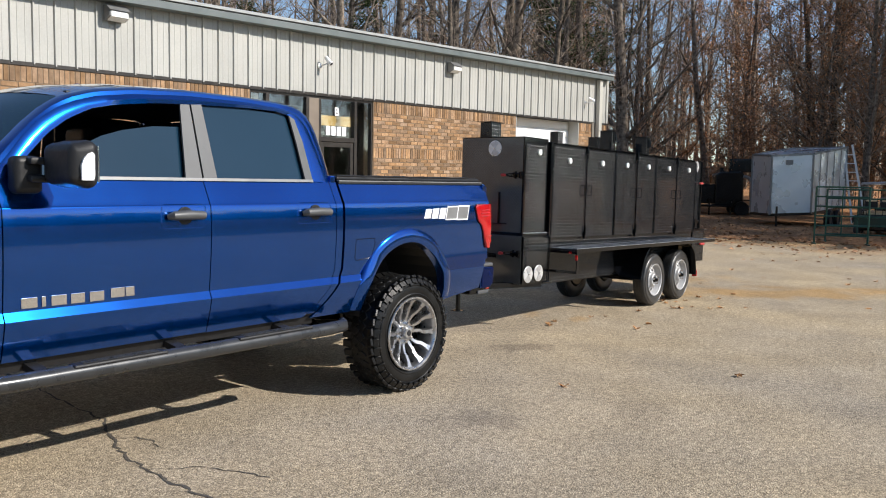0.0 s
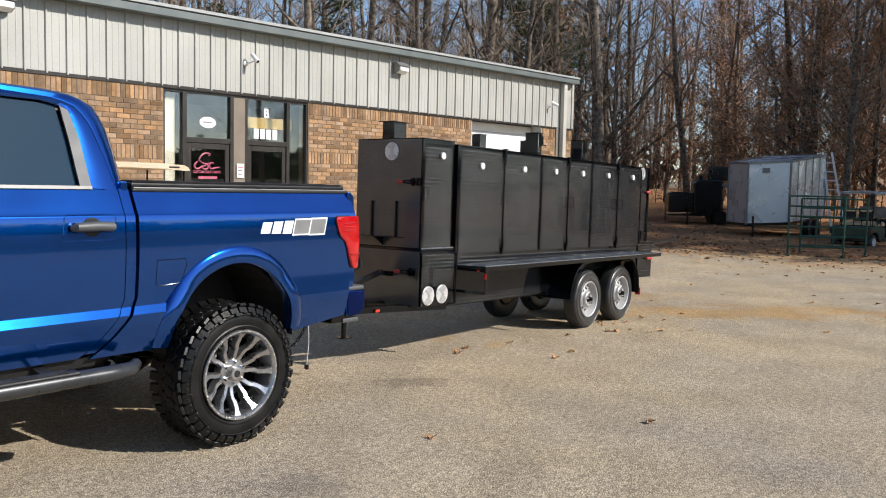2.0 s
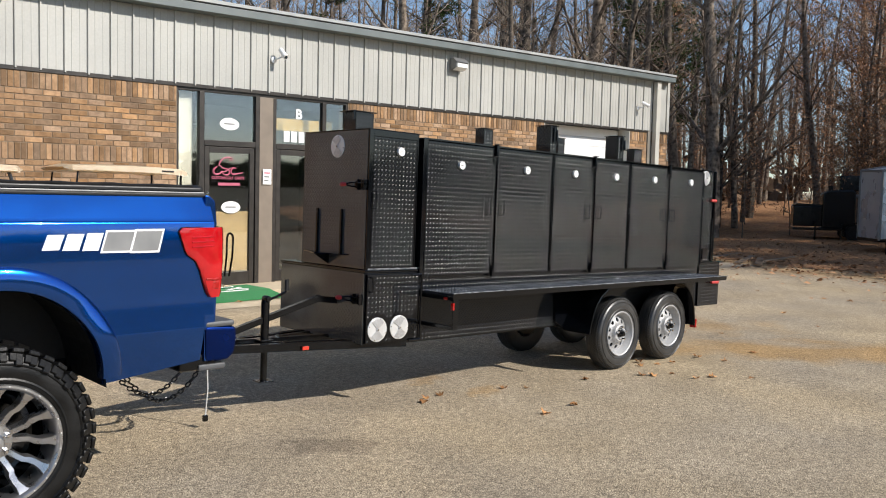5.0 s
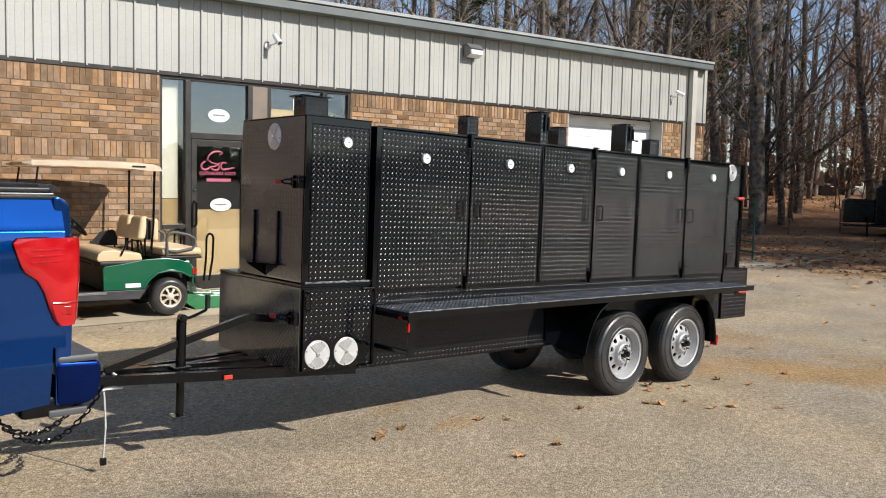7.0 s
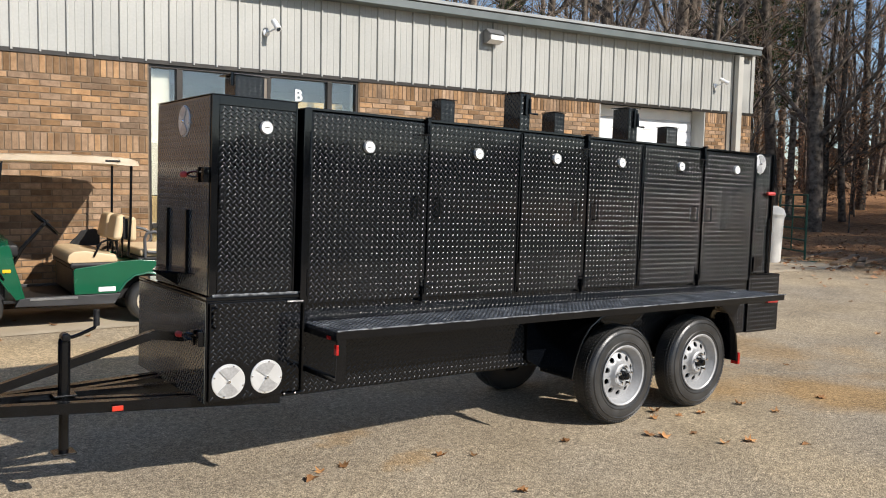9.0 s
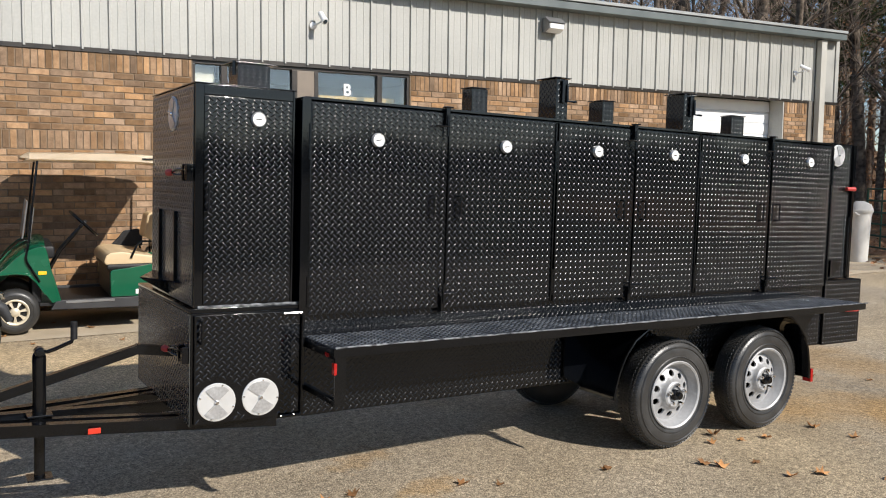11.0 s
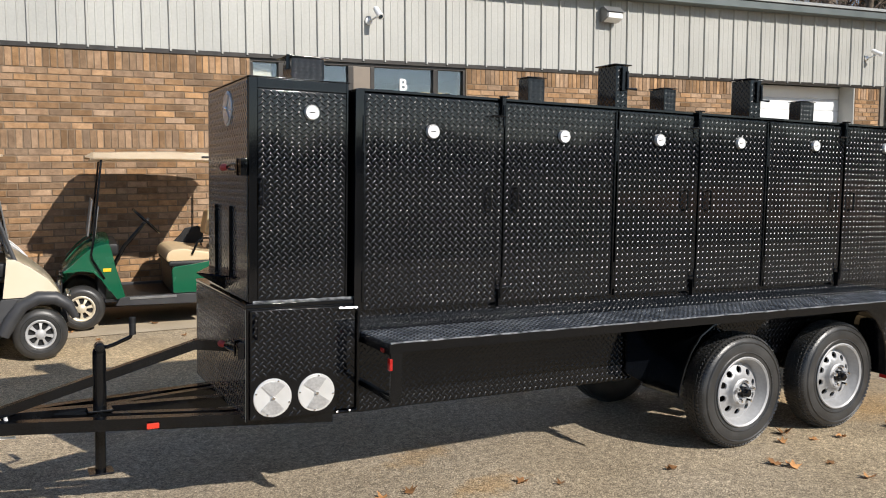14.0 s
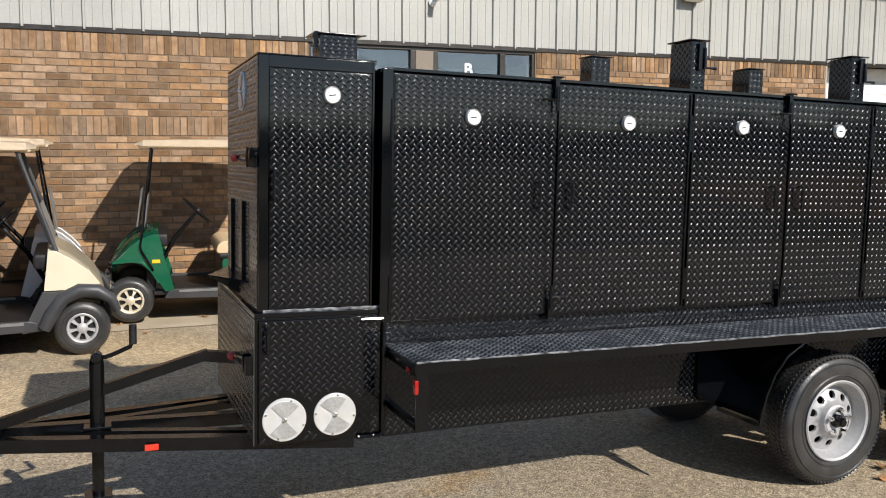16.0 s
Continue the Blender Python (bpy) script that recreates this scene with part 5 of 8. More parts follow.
    flat("rear_window", [(-4.0, 1.465), (-3.33, 1.465), (-3.36, 1.70), (-3.40, 1.868), (-3.7, 1.885), (-4.03, 1.878)], TINT, -0.018, "dark tinted rear side window", 0.006)
    if s == 1:
        flat("front_window", [(-5.10, 1.465), (-4.195, 1.465), (-4.172, 1.748), (-4.337, 1.742), (-4.517, 1.712), (-4.637, 1.677), (-4.80, 1.60), (-4.98, 1.53)], TINT, -0.022, "tinted front window wound half down", 0.006)
    # handles
    for hx in (-4.255, -3.315):
        z = 1.272
        y = TC - s * (half(z) + 0.0)
        cup = part("handle_recess", turned([(0, 0.0), (0.042, 0.001), (0.048, 0.003), (0.04, 0.004), (0, 0.003)], Matrix.Translation((hx, y + s * 0.001, z - 0.002)) @ (FACE_S if s > 0 else FACE_S @ Matrix.Rotation(math.pi, 4, "Y")), 20), PLASTIC, truck)
        part("door_handle", tube([(hx - 0.105, y - s * 0.008, z - 0.006), (hx - 0.09, y - s * 0.034, z), (hx, y - s * 0.044, z + 0.004), (hx + 0.09, y - s * 0.036, z), (hx + 0.108, y - s * 0.008, z - 0.004)], [0.016, 0.024, 0.025, 0.024, 0.017], 10), PILLAR, truck, "dark satin grey door handle")
        rim_ = [(hx - 0.135, 1.205), (hx + 0.11, 1.205), (hx + 0.13, 1.22), (hx + 0.13, 1.315), (hx + 0.11, 1.33), (hx - 0.125, 1.33), (hx - 0.14, 1.315), (hx - 0.145, 1.22), (hx - 0.135, 1.205)]
        part("handle_outline", tube([(x, TC - s * (half(zz) - 0.001), zz) for x, zz in rim_], 0.003, 6), BLUE, truck)
    # running board
    rb_ = part("running_board", tube([(-5.42, TC - s * 1.03, 0.565), (-5.38, TC - s * 1.085, 0.555), (-5.2, TC - s * 1.10, 0.553), (-3.3, TC - s * 1.10, 0.548), (-3.16, TC - s * 1.09, 0.55), (-3.10, TC - s * 1.03, 0.56)], [0.03, 0.038, 0.04, 0.04, 0.038, 0.03], 16), BOARD, truck, "satin black tubular running board")
    for a, b in ((-4.95, -4.45), (-4.0, -3.45)):
        part("step_pad", box(a, b, TC - s * 1.098 - 0.036, TC - s * 1.098 + 0.036, 0.570, 0.594, 0.011, seg=3), PLASTIC, rb_, "black ribbed step pad")
        for k in range(6):
            part("pad_rib", box(a + 0.05, b - 0.05, TC - s * 1.098 - 0.030 + 0.011 * k, TC - s * 1.098 - 0.025 + 0.011 * k, 0.5945, 0.597), BOARD, rb_)
    for x in (-5.05, -4.3, -3.55):
        part("bracket", bar((x, TC - s * 1.09, 0.545), (x, TC - s * 0.86, 0.585), 0.06, 0.035), PLASTIC, rb_)
    # tail light: wraps the corner, narrow foot, broad head
    TAIL = [(0.952, -1.470, -1.402), (0.975, -1.488, -1.392), (1.03, -1.508, -1.388), (1.09, -1.527, -1.385), (1.135, -1.550, -1.382), (1.165, -1.592, -1.381), (1.19, -1.606, -1.380), (1.24, -1.622, -1.378), (1.28, -1.634, -1.378), (1.298, -1.618, -1.382)]
    bm = bmesh.new()
    rows_t = []
    for z, xl, xr in TAIL:
        row = []
        for f_, o_ in ((0.0, -0.012), (0.0, 0.012), (0.08, 0.020), (0.35, 0.020), (0.7, 0.012), (0.88, -0.002), (0.97, -0.022), (1.0, -0.05)):
            row.append(bm.verts.new((xl + (xr - xl) * f_, TC - s * (half(z) + o_), z)))
        row.append(bm.verts.new((xr, TC - s * (half(z) - 0.20), z)))
        row.append(bm.verts.new((xl, TC - s * (half(z) - 0.20), z)))
        rows_t.append(row)
    for A_, B_ in zip(rows_t, rows_t[1:]):
        for k in range(10):
            bm.faces.new((A_[k], A_[(k + 1) % 10], B_[(k + 1) % 10], B_[k]))
    bm.faces.new(rows_t[0])
    bm.faces.new(rows_t[-1][::-1])
    lamp = part("tail_light", bm, LENSRED, truck, "red tail light")
    for z0 in (1.205, 1.228, 1.251):
        part("lens_rib", tube([(-1.575, TC - s * (half(z0) + 0.0195), z0), (-1.53, TC - s * (half(z0) + 0.0195), z0 + 0.001), (-1.455, TC - s * (half(z0) + 0.012), z0 + 0.004)], 0.0045, 6), LENSRED, lamp)
    part("gasket", tube([(xl - 0.003, TC - s * (half(z) + 0.004), z) for z, xl, xr in TAIL] + [(x_, TC - s * (half(1.30) + 0.004 - 0.06 * max(0.0, (x_ + 1.50) / 0.12)), 1.3005) for x_ in (-1.58, -1.53, -1.48, -1.44, -1.40)], 0.0017, 6), SATIN, lamp, "thin black gasket")
    part("lens_divider", tube([(-1.497, TC - s * (half(1.045) + 0.019), 1.045), (-1.45, TC - s * (half(1.045) + 0.0185), 1.042), (-1.41, TC - s * (half(1.045) + 0.006), 1.047)], 0.006, 8), RED, lamp, "dull divider in the red lens")
    part("reverse_lens", box(-1.465, -1.425, TC - s * 1.002 - 0.012, TC - s * 1.002 + 0.012, 0.995, 1.03, 0.004), RED, lamp)
    # tow mirror
    head = box(-5.045, -4.912, TC - s * 1.187 - 0.143, TC - s * 1.187 + 0.143, 1.418, 1.632, 0.045, seg=4)
    for v in head.verts:  # the shell narrows towards its front
        if v.co.x < -4.98:
            v.co.z += 0.012 * (1 if v.co.z < 1.52 else -1)
            v.co.y += s * (0.012 if (TC - v.co.y) * s > 1.187 else 0.0)
    mi = part("tow_mirror", head, PLASTIC, truck, "large black tow mirror")
    part("arm", box(-5.10, -5.0, TC - s * 1.07, TC - s * 0.97, 1.44, 1.475, 0.012), PLASTIC, mi)
    part("arm", box(-5.10, -5.0, TC - s * 1.07, TC - s * 0.97, 1.52, 1.555, 0.012), PLASTIC, mi)
    part("base", box(-5.15, -5.02, TC - s * 1.03, TC - s * 0.93, 1.388, 1.56, 0.03, seg=3), PLASTIC, mi)
    part("marker", slab([(-5.004, 1.455), (-4.95, 1.455), (-4.945, 1.475), (-4.945, 1.565), (-4.955, 1.580), (-4.975, 1.572), (-4.996, 1.548), (-5.006, 1.52)], "y", TC - s * 1.333, TC - s * 1.322), WHITE, mi, "clear marker lens")
    part("mirror_glass", box(-4.914, -4.906, TC - s * 1.187 - 0.115, TC - s * 1.187 + 0.115, 1.445, 1.61, 0.01), CHROME, mi, "mirror glass")
    # badges as plain bars
    for i, w in enumerate((0.075, 0.02, 0.075, 0.07, 0.075)):
        x = -5.12 + (0.0, 0.095, 0.14, 0.235, 0.33)[i]
        part("badge_bar", box(x, x + w, TC - s * (half(0.89) + 0.006), TC - s * (half(0.89) - 0.004), 0.862, 0.912, 0.003), CHROME, truck, "chrome badge bar")
    for x, w in ((-4.68, 0.075), (-4.60, 0.05)):
        part("badge_bar", box(x, x + w, TC - s * (half(0.89) + 0.006), TC - s * (half(0.89) - 0.004), 0.87, 0.92, 0.003), CHROME, truck, "chrome badge bar")
    for i, (x, w, mt) in enumerate(((-2.26, 0.072, WHITE), (-2.175, 0.072, WHITE), (-2.09, 0.072, WHITE), (-2.0, 0.125, GREYTRIM), (-1.865, 0.125, GREYTRIM))):
        z0, z1 = 1.205 - 0.003 * i, 1.272 + 0.003 * i
        pts = [(x, z0), (x + w, z0), (x + w + 0.025, z1), (x + 0.025, z1)]
        bm = bmesh.new()
        vs_ = [bm.verts.new((p, TC - s * (half(q) + 0.003), q)) for p, q in pts]
        bm.faces.new(vs_)
        db = part("decal_bar", bm, mt, truck, "slanted decal bar")
        if mt is GREYTRIM:  # pale outline behind the grey bars
            bm = bmesh.new()
            mid_x, mid_z = sum(p for p, q in pts) / 4, sum(q for p, q in pts) / 4
            bm.faces.new([bm.verts.new((mid_x + (p - mid_x) * 1.14, TC - s * (half(q) + 0.0022), mid_z + (q - mid_z) * 1.22)) for p, q in pts])
            part("decal_outline", bm, WHITE, db, "white outline")
    # fuel door seam
    if s == 1:
        pts = [(-2.95, 1.085), (-2.775, 1.085), (-2.765, 1.05), (-2.80, 0.955), (-2.94, 0.945), (-2.953, 0.96), (-2.95, 1.085)]
        part("fuel_door_seam", tube([(x, TC - s * (half(z) - 0.0005), z) for x, z in pts], 0.0025, 6), SATIN, truck)

# cab roof, glass and inside
ridge = along(ROOF_EDGE, 44)


def ridge_y(k, s):
    zo = along(DOOR_SEAM, 44)[k][1]
    return TC - s * (half(max(zo, 1.4601)) - 0.081)


def span_across(name, ks, mat, crown, push, label=""):
    """A skin from one roof edge to the other, arched across."""
    bm = bmesh.new()
    rows_r = []
    for k in ks:
        x, z = ridge[k]
        w = ridge_y(k, -1) - TC
        rows_r.append([bm.verts.new((x - push * (1 - f * f), TC + f * w, z + crown * (1 - abs(f) ** 2.6))) for f in (-1, -0.95, -0.82, -0.6, -0.3, 0, 0.3, 0.6, 0.82, 0.95, 1)])
    for P_, Q_ in zip(rows_r, rows_r[1:]):
        for j in range(10):
            bm.faces.new((P_[j], Q_[j], Q_[j + 1], P_[j + 1]))
    return part(name, bm, mat, truck, label)


top_k = [k for k in range(45) if ridge[k][1] > 1.84]
span_across("roof", top_k, BLUE, 0.042, 0.03)
span_across("windscreen", range(0, top_k[0] + 1), TINT, 0.03, 0.10, "raked dark windscreen")
span_across("rear_glass", range(top_k[-1], 45), TINT, 0.0, -0.02, "dark rear cab glass")
part("headliner", box(-4.75, -3.25, TC - 0.72, TC + 0.72, 1.875, 1.90, 0.008), PLASTIC, truck, "black headliner")
part("roof_antenna", turned([(0, 0), (0.036, 0), (0.032, 0.012), (0.016, 0.026), (0, 0.03)], Matrix.Translation((-4.30, TC, 1.988)) @ Matrix.Diagonal((1.5, 0.7, 1, 1)), 16), BLUE, truck, "small shark-fin lamp on the roof")


def sheet(name, pts, mat, label="", thick=0.01):
    bm = bmesh.new()
    vs_ = [bm.verts.new(p) for p in pts]
    f = bm.faces.new(vs_)
    f.normal_update()
    n_ = f.normal.copy()
    low_ = [bm.verts.new(Vector(p) - n_ * thick) for p in pts]
    bm.faces.new(low_[::-1])
    for k in range(len(pts)):
        bm.faces.new((vs_[k], low_[k], low_[(k + 1) % len(pts)], vs_[(k + 1) % len(pts)]))
    return part(name, bm, mat, truck, label)


part("cab_back", box(-3.12, -3.075, TC - 0.93, TC + 0.93, 0.66, 1.50, 0.01), BLUE, truck)
part("hood", slab([(-6.98, 1.20), (-6.9, 1.27), (-6.5, 1.335), (-5.9, 1.385), (-5.42, 1.415), (-5.42, 1.25), (-6.98, 1.0)], "y", TC - 0.9, TC + 0.9, bevel=0.02), BLUE, truck)
part("front_bumper", box(-7.14, -6.85, TC - 0.93, TC + 0.93, 0.66, 0.95, 0.05), PLASTIC, truck)
gr = part("grille", box(-7.02, -6.9, TC - 0.6, TC + 0.6, 0.93, 1.24, 0.03), PLASTIC, truck)
for s in (1, -1):
    part("headlight", box(-7.0, -6.85, TC - s * 0.76 - 0.15, TC - s * 0.76 + 0.15, 1.02, 1.22, 0.03), GREYTRIM, truck)
part("floor_pan", box(-5.35, -3.1, TC - 0.86, TC + 0.86, 0.60, 0.66), SATIN, truck)
part("cowl", box(-5.6, -5.2, TC - 0.86, TC + 0.86, 0.66, 1.38, 0.03), PLASTIC, truck)
for y in (-0.42, 0.42):
    for x in (-4.35, -3.5):
        st = part("seat", box(x - 0.3, x + 0.3, TC + y - 0.27, TC + y + 0.27, 0.8, 1.08, 0.06), PLASTIC, truck, "black seat")
        part("backrest", box(x + 0.2, x + 0.36, TC + y - 0.25, TC + y + 0.25, 1.02, 1.58, 0.05), PLASTIC, st)
        part("headrest", box(x + 0.24, x + 0.34, TC + y - 0.13, TC + y + 0.13, 1.60, 1.78, 0.04), PLASTIC, st)
part("dashboard", box(-5.35, -5.0, TC - 0.8, TC + 0.8, 1.1, 1.42, 0.06), PLASTIC, truck)
part("interior_mirror", box(-4.95, -4.92, TC - 0.12, TC + 0.12, 1.72, 1.78, 0.01), PLASTIC, truck)
part("steering_wheel", tube([(-4.83 + 0.07 * math.sin(2 * math.pi * k / 20), TC - 0.42 + 0.19 * math.cos(2 * math.pi * k / 20), 1.32 + 0.18 * math.sin(2 * math.pi * k / 20)) for k in range(21)], 0.014, 6), PLASTIC, truck)
# bed, cover and tail
part("bed_floor", box(-3.06, -1.46, TC - 0.43, TC + 0.43, 0.85, 0.90), PLASTIC, truck)
bc = part("bed_cover", box(-3.05, -1.47, TC - 0.915, TC + 0.915, 1.468, 1.496, 0.011, seg=3), VINYL, truck, "black vinyl tonneau cover")
part("cover_roll", tube([(-1.455, TC - 0.86, 1.485), (-1.45, TC - 0.3, 1.490), (-1.452, TC + 0.3, 1.488), (-1.455, TC + 0.86, 1.485)], 0.019, 10), VINYL, bc, "rolled rear hem")
for k in range(4):
    part("cover_bow", tube([(-2.75 + 0.38 * k, TC - 0.88, 1.496), (-2.75 + 0.38 * k, TC, 1.502), (-2.75 + 0.38 * k, TC + 0.88, 1.496)], 0.008, 6), VINYL, bc, "bow under the vinyl")
for s in (1, -1):
    part("cover_rail", box(-3.05, -1.47, TC - s * 0.928 - 0.012, TC - s * 0.928 + 0.012, 1.4625, 1.470, 0.002), GREYTRIM, bc, "thin satin cover rail")
    part("cover_seam", tube([(-3.04 + 0.08 * k, TC - s * (0.905 + 0.006 * (k % 2)), 1.497 + 0.002 * (k % 3)) for k in range(20)], 0.007, 6), VINYL, bc, "gathered vinyl hem")
    part("bed_cap", box(-3.055, -1.46, TC - s * 0.927 - 0.012, TC - s * 0.927 + 0.012, 1.446, 1.462, 0.005), PLASTIC, truck)
tg = part("tailgate", slab([(-1.47, 0.62), (-1.405, 0.66), (-1.39, 1.0), (-1.40, 1.33), (-1.41, 1.44), (-1.44, 1.465), (-1.48, 1.46)], "y", TC - 0.80, TC + 0.80, bevel=0.012), BLUE, truck, "blue tailgate")
for s in (1, -1):
    part("tail_post", slab([(-1.475, 0.62), (-1.42, 0.62), (-1.405, 0.96), (-1.42, 1.0), (-1.42, 1.28), (-1.405, 1.31), (-1.415, 1.43), (-1.45, 1.457), (-1.475, 1.457)], "y", TC - s * 0.81, TC - s * 0.955, bevel=0.01), BLUE, truck)
    bc_ = part("bumper_corner", slab([(-1.472, 0.618), (-1.345, 0.616), (-1.305, 0.65), (-1.294, 0.72), (-1.296, 0.79), (-1.475, 0.80)], "y", TC - s * 0.965, TC - s * 0.45, bevel=0.022), DARKBLUE, truck, "painted bumper corner")
    part("step_pad", box(-1.468, -1.304, TC - s * 0.70 - 0.258, TC - s * 0.70 + 0.258, 0.79, 0.822, 0.012), PILLAR, bc_, "grey bumper step pad")
part("bumper_centre", box(-1.47, -1.31, TC - 0.46, TC + 0.46, 0.64, 0.80, 0.02), DARKBLUE, truck)
part("bumper_skirt", box(-1.60, -1.40, TC - 0.94, TC + 0.85, 0.575, 0.66, 0.02), SATIN, truck)
part("corner_step", box(-1.50, -1.35, TC - 0.95, TC - 0.74, 0.575, 0.605, 0.008), PILLAR, truck, "grey corner step")
part("hitch_receiver", box(-1.7, -1.33, TC - 0.05, TC + 0.05, 0.43, 0.53, 0.006), SATIN, truck)
part("ball_mount", box(-1.40, -1.24, TC - 0.03, TC + 0.03, 0.435, 0.47, 0.005), SATIN, truck)
part("hitch_bar", tube([(-1.65, TC - 0.6, 0.55), (-1.65, TC + 0.6, 0.55)], 0.035, 10), SATIN, truck)
for s in (1, -1):
    part("frame_rail", box(-6.8, -1.6, TC - s * 0.42 - 0.04, TC - s * 0.42 + 0.04, 0.52, 0.62, 0.01), SATIN, truck)
part("rear_axle", tube([(RX, TC - 0.8, 0.42), (RX, TC + 0.8, 0.42)], 0.06, 12), SATIN, truck)
part("axle_housing", turned([(0, -0.13), (0.12, -0.1), (0.16, 0), (0.12, 0.1), (0, 0.13)], Matrix.Translation((RX, TC, 0.42)) @ pose(0, 0, 0, 0, 90, 0), 20), SATIN, truck)
part("front_axle", tube([(FX, TC - 0.8, 0.42), (FX, TC + 0.8, 0.42)], 0.06, 12), SATIN, truck)
part("exhaust", tube([(-3.4, TC + 0.45, 0.5), (-2.0, TC + 0.6, 0.62), (-1.5, TC + 0.75, 0.55)], 0.04, 10), GREYTRIM, truck)
for s in (1, -1):
    part("leaf_spring", tube([(-3.2, TC - s * 0.5, 0.60), (-2.8, TC - s * 0.5, 0.50), (RX, TC - s * 0.5, 0.47), (-2.1, TC - s * 0.5, 0.52), (-1.75, TC - s * 0.5, 0.62)], 0.03, 6), SATIN, truck)
    part("shock", tube([(RX - 0.12, TC - s * 0.55, 0.40), (RX - 0.22, TC - s * 0.5, 0.85)], 0.03, 8), SATIN, truck, "black shock absorber")


def truck_wheel(m):
    """Thirty-four inch mud-terrain tyre on a split-spoke alloy; local z points outwards."""
    R = 0.398
    w = part("wheel", turned([(0.252, -0.27), (0.32, -0.284), (0.372, -0.272), (R - 0.008, -0.25), (R, -0.19), (R, -0.11), (R - 0.008, -0.045), (0.378, -0.015), (0.352, 0.0), (0.315, 0.006), (0.28, 0.002), (0.258, -0.008)], m, 64), TYRE, truck, "chunky mud-terrain tyre on a machined alloy wheel")
    lugs = bmesh.new()
    N = 38
    for k in range(N):
        for side in (0, 1):
            a = 2 * math.pi * (k + 0.5 * side) / N
            sg = 1 if side == 0 else -1
            zc = -0.050 if side == 0 else -0.238
            t_ = box(-0.014, 0.007, -0.0255, 0.0255, -0.042, 0.040, 0.004, seg=1)
            merge(lugs, t_, m @ Matrix.Rotation(a, 4, "Z") @ Matrix.Translation((R - 0.005, 0, zc)) @ Matrix.Rotation(0.2 * sg, 4, "X") @ Matrix.Rotation(0.38 * sg, 4, "Y"))
            t_ = box(-0.010, 0.007, -0.027, 0.027, -0.026, 0.026, 0.004, seg=1)
            merge(lugs, t_, m @ Matrix.Rotation(a + 0.08, 4, "Z") @ Matrix.Translation((R, 0, -0.118 if side == 0 else -0.172)) @ Matrix.Rotation(0.75 if k % 2 else -0.65, 4, "X"))
            t_ = box(-0.010, 0.006, -0.010, 0.010, -0.026, 0.026, 0.003, seg=1)
            merge(lugs, t_, m @ Matrix.Rotation(a + 0.03, 4, "Z") @ Matrix.Translation((R, 0, -0.145)) @ Matrix.Rotation(0.2 - 0.4 * (k % 2), 4, "X"))
        # stepped shoulder biters on the sidewall
        a = 2 * math.pi * k / N
        deep = 0.040 if k % 2 else 0.026
        for da, dr in ((-0.03, deep), (0.035, 0.02)):
            t_ = box(-dr, 0.016, -0.0145, 0.0145, -0.008, 0.008, 0.003, seg=1)
            merge(lugs, t_, m @ Matrix.Rotation(a + da, 4, "Z") @ Matrix.Translation((0.374, 0, -0.009)) @ Matrix.Rotation(0.62, 4, "Y"))
    tagged(part("tread_rubber", lugs, TYRE, w), kind="stuff")
    part("sidewall_rib", turned([(0.338, 0.003), (0.343, 0.0075), (0.348, 0.002)], m, 64), TYRE, w)
    part("sidewall_rib", turned([(0.276, 0.002), (0.281, 0.007), (0.288, 0.004)], m, 64), TYRE, w)
    rimb = bmesh.new()
    turned([(0.243, -0.26), (0.243, -0.05), (0.252, -0.012), (0.262, 0.004), (0.258, 0.012), (0.248, 0.012), (0.238, 0.002), (0.234, -0.02), (0.227, -0.14)], m, 64, rimb)
    part("rim", rimb, ALLOY, w, "machined alloy rim")
    part("barrel", turned([(0.238, -0.12), (0.20, -0.20), (0.16, -0.215), (0, -0.215)], m, 40), SATIN, w)
    m = m @ Matrix.Diagonal((0.96, 0.96, 1, 1))
    part("brake_disc", turned([(0.17, -0.175), (0.17, -0.16), (0.06, -0.16)], m, 32), SATIN, w)
    line = [(0.050, 0.20, 0.030, -0.078), (0.085, 0.205, 0.029, -0.073), (0.125, 0.205, 0.027, -0.062), (0.150, 0.215, 0.028, -0.052), (0.168, 0.275, 0.031, -0.043), (0.195, 0.285, 0.030, -0.030), (0.218, 0.268, 0.034, -0.018), (0.236, 0.258, 0.047, -0.008), (0.252, 0.255, 0.066, -0.001)]
    for k in range(6):
        a = 2 * math.pi * k / 6
        sp = bmesh.new()
        for g in (-1, 1):
            rows_s = []
            for i, (r, f, wd, z) in enumerate(line):
                c_ = Vector((r * math.cos(a + g * f), r * math.sin(a + g * f), 0))
                t_ = Vector((-math.sin(a + g * f), math.cos(a + g * f), 0))
                rows_s.append([sp.verts.new(m @ (c_ + t_ * u * wd / 2 + Vector((0, 0, z + dz_)))) for u, dz_ in ((-1.12, -0.05), (-1.0, -0.008), (-0.78, 0.0), (0.78, 0.0), (1.0, -0.008), (1.12, -0.05))])
            for A_, B_ in zip(rows_s, rows_s[1:]):
                for j in range(5):
                    sp.faces.new((A_[j], A_[j + 1], B_[j + 1], B_[j]))
        part("spoke", sp, ALLOY, w, "split machined alloy spoke")
    for k in range(24):
        a = 2 * math.pi * (k + 0.5) / 24
        part("rim_bolt", turned([(0.004, 0.01), (0.004, 0.0135), (0, 0.0145)], m @ Matrix.Translation((0.263 * math.cos(a), 0.263 * math.sin(a), 0)), 6), STEEL, w)
    part("hub", turned([(0.092, -0.13), (0.094, -0.085), (0.086, -0.074), (0.05, -0.072), (0.046, -0.048), (0.038, -0.034), (0.024, -0.032), (0, -0.034)], m, 32), ALLOY, w)
    part("cap", turned([(0.022, -0.0325), (0.02, -0.029), (0, -0.028)], m, 20), PLASTIC, w)
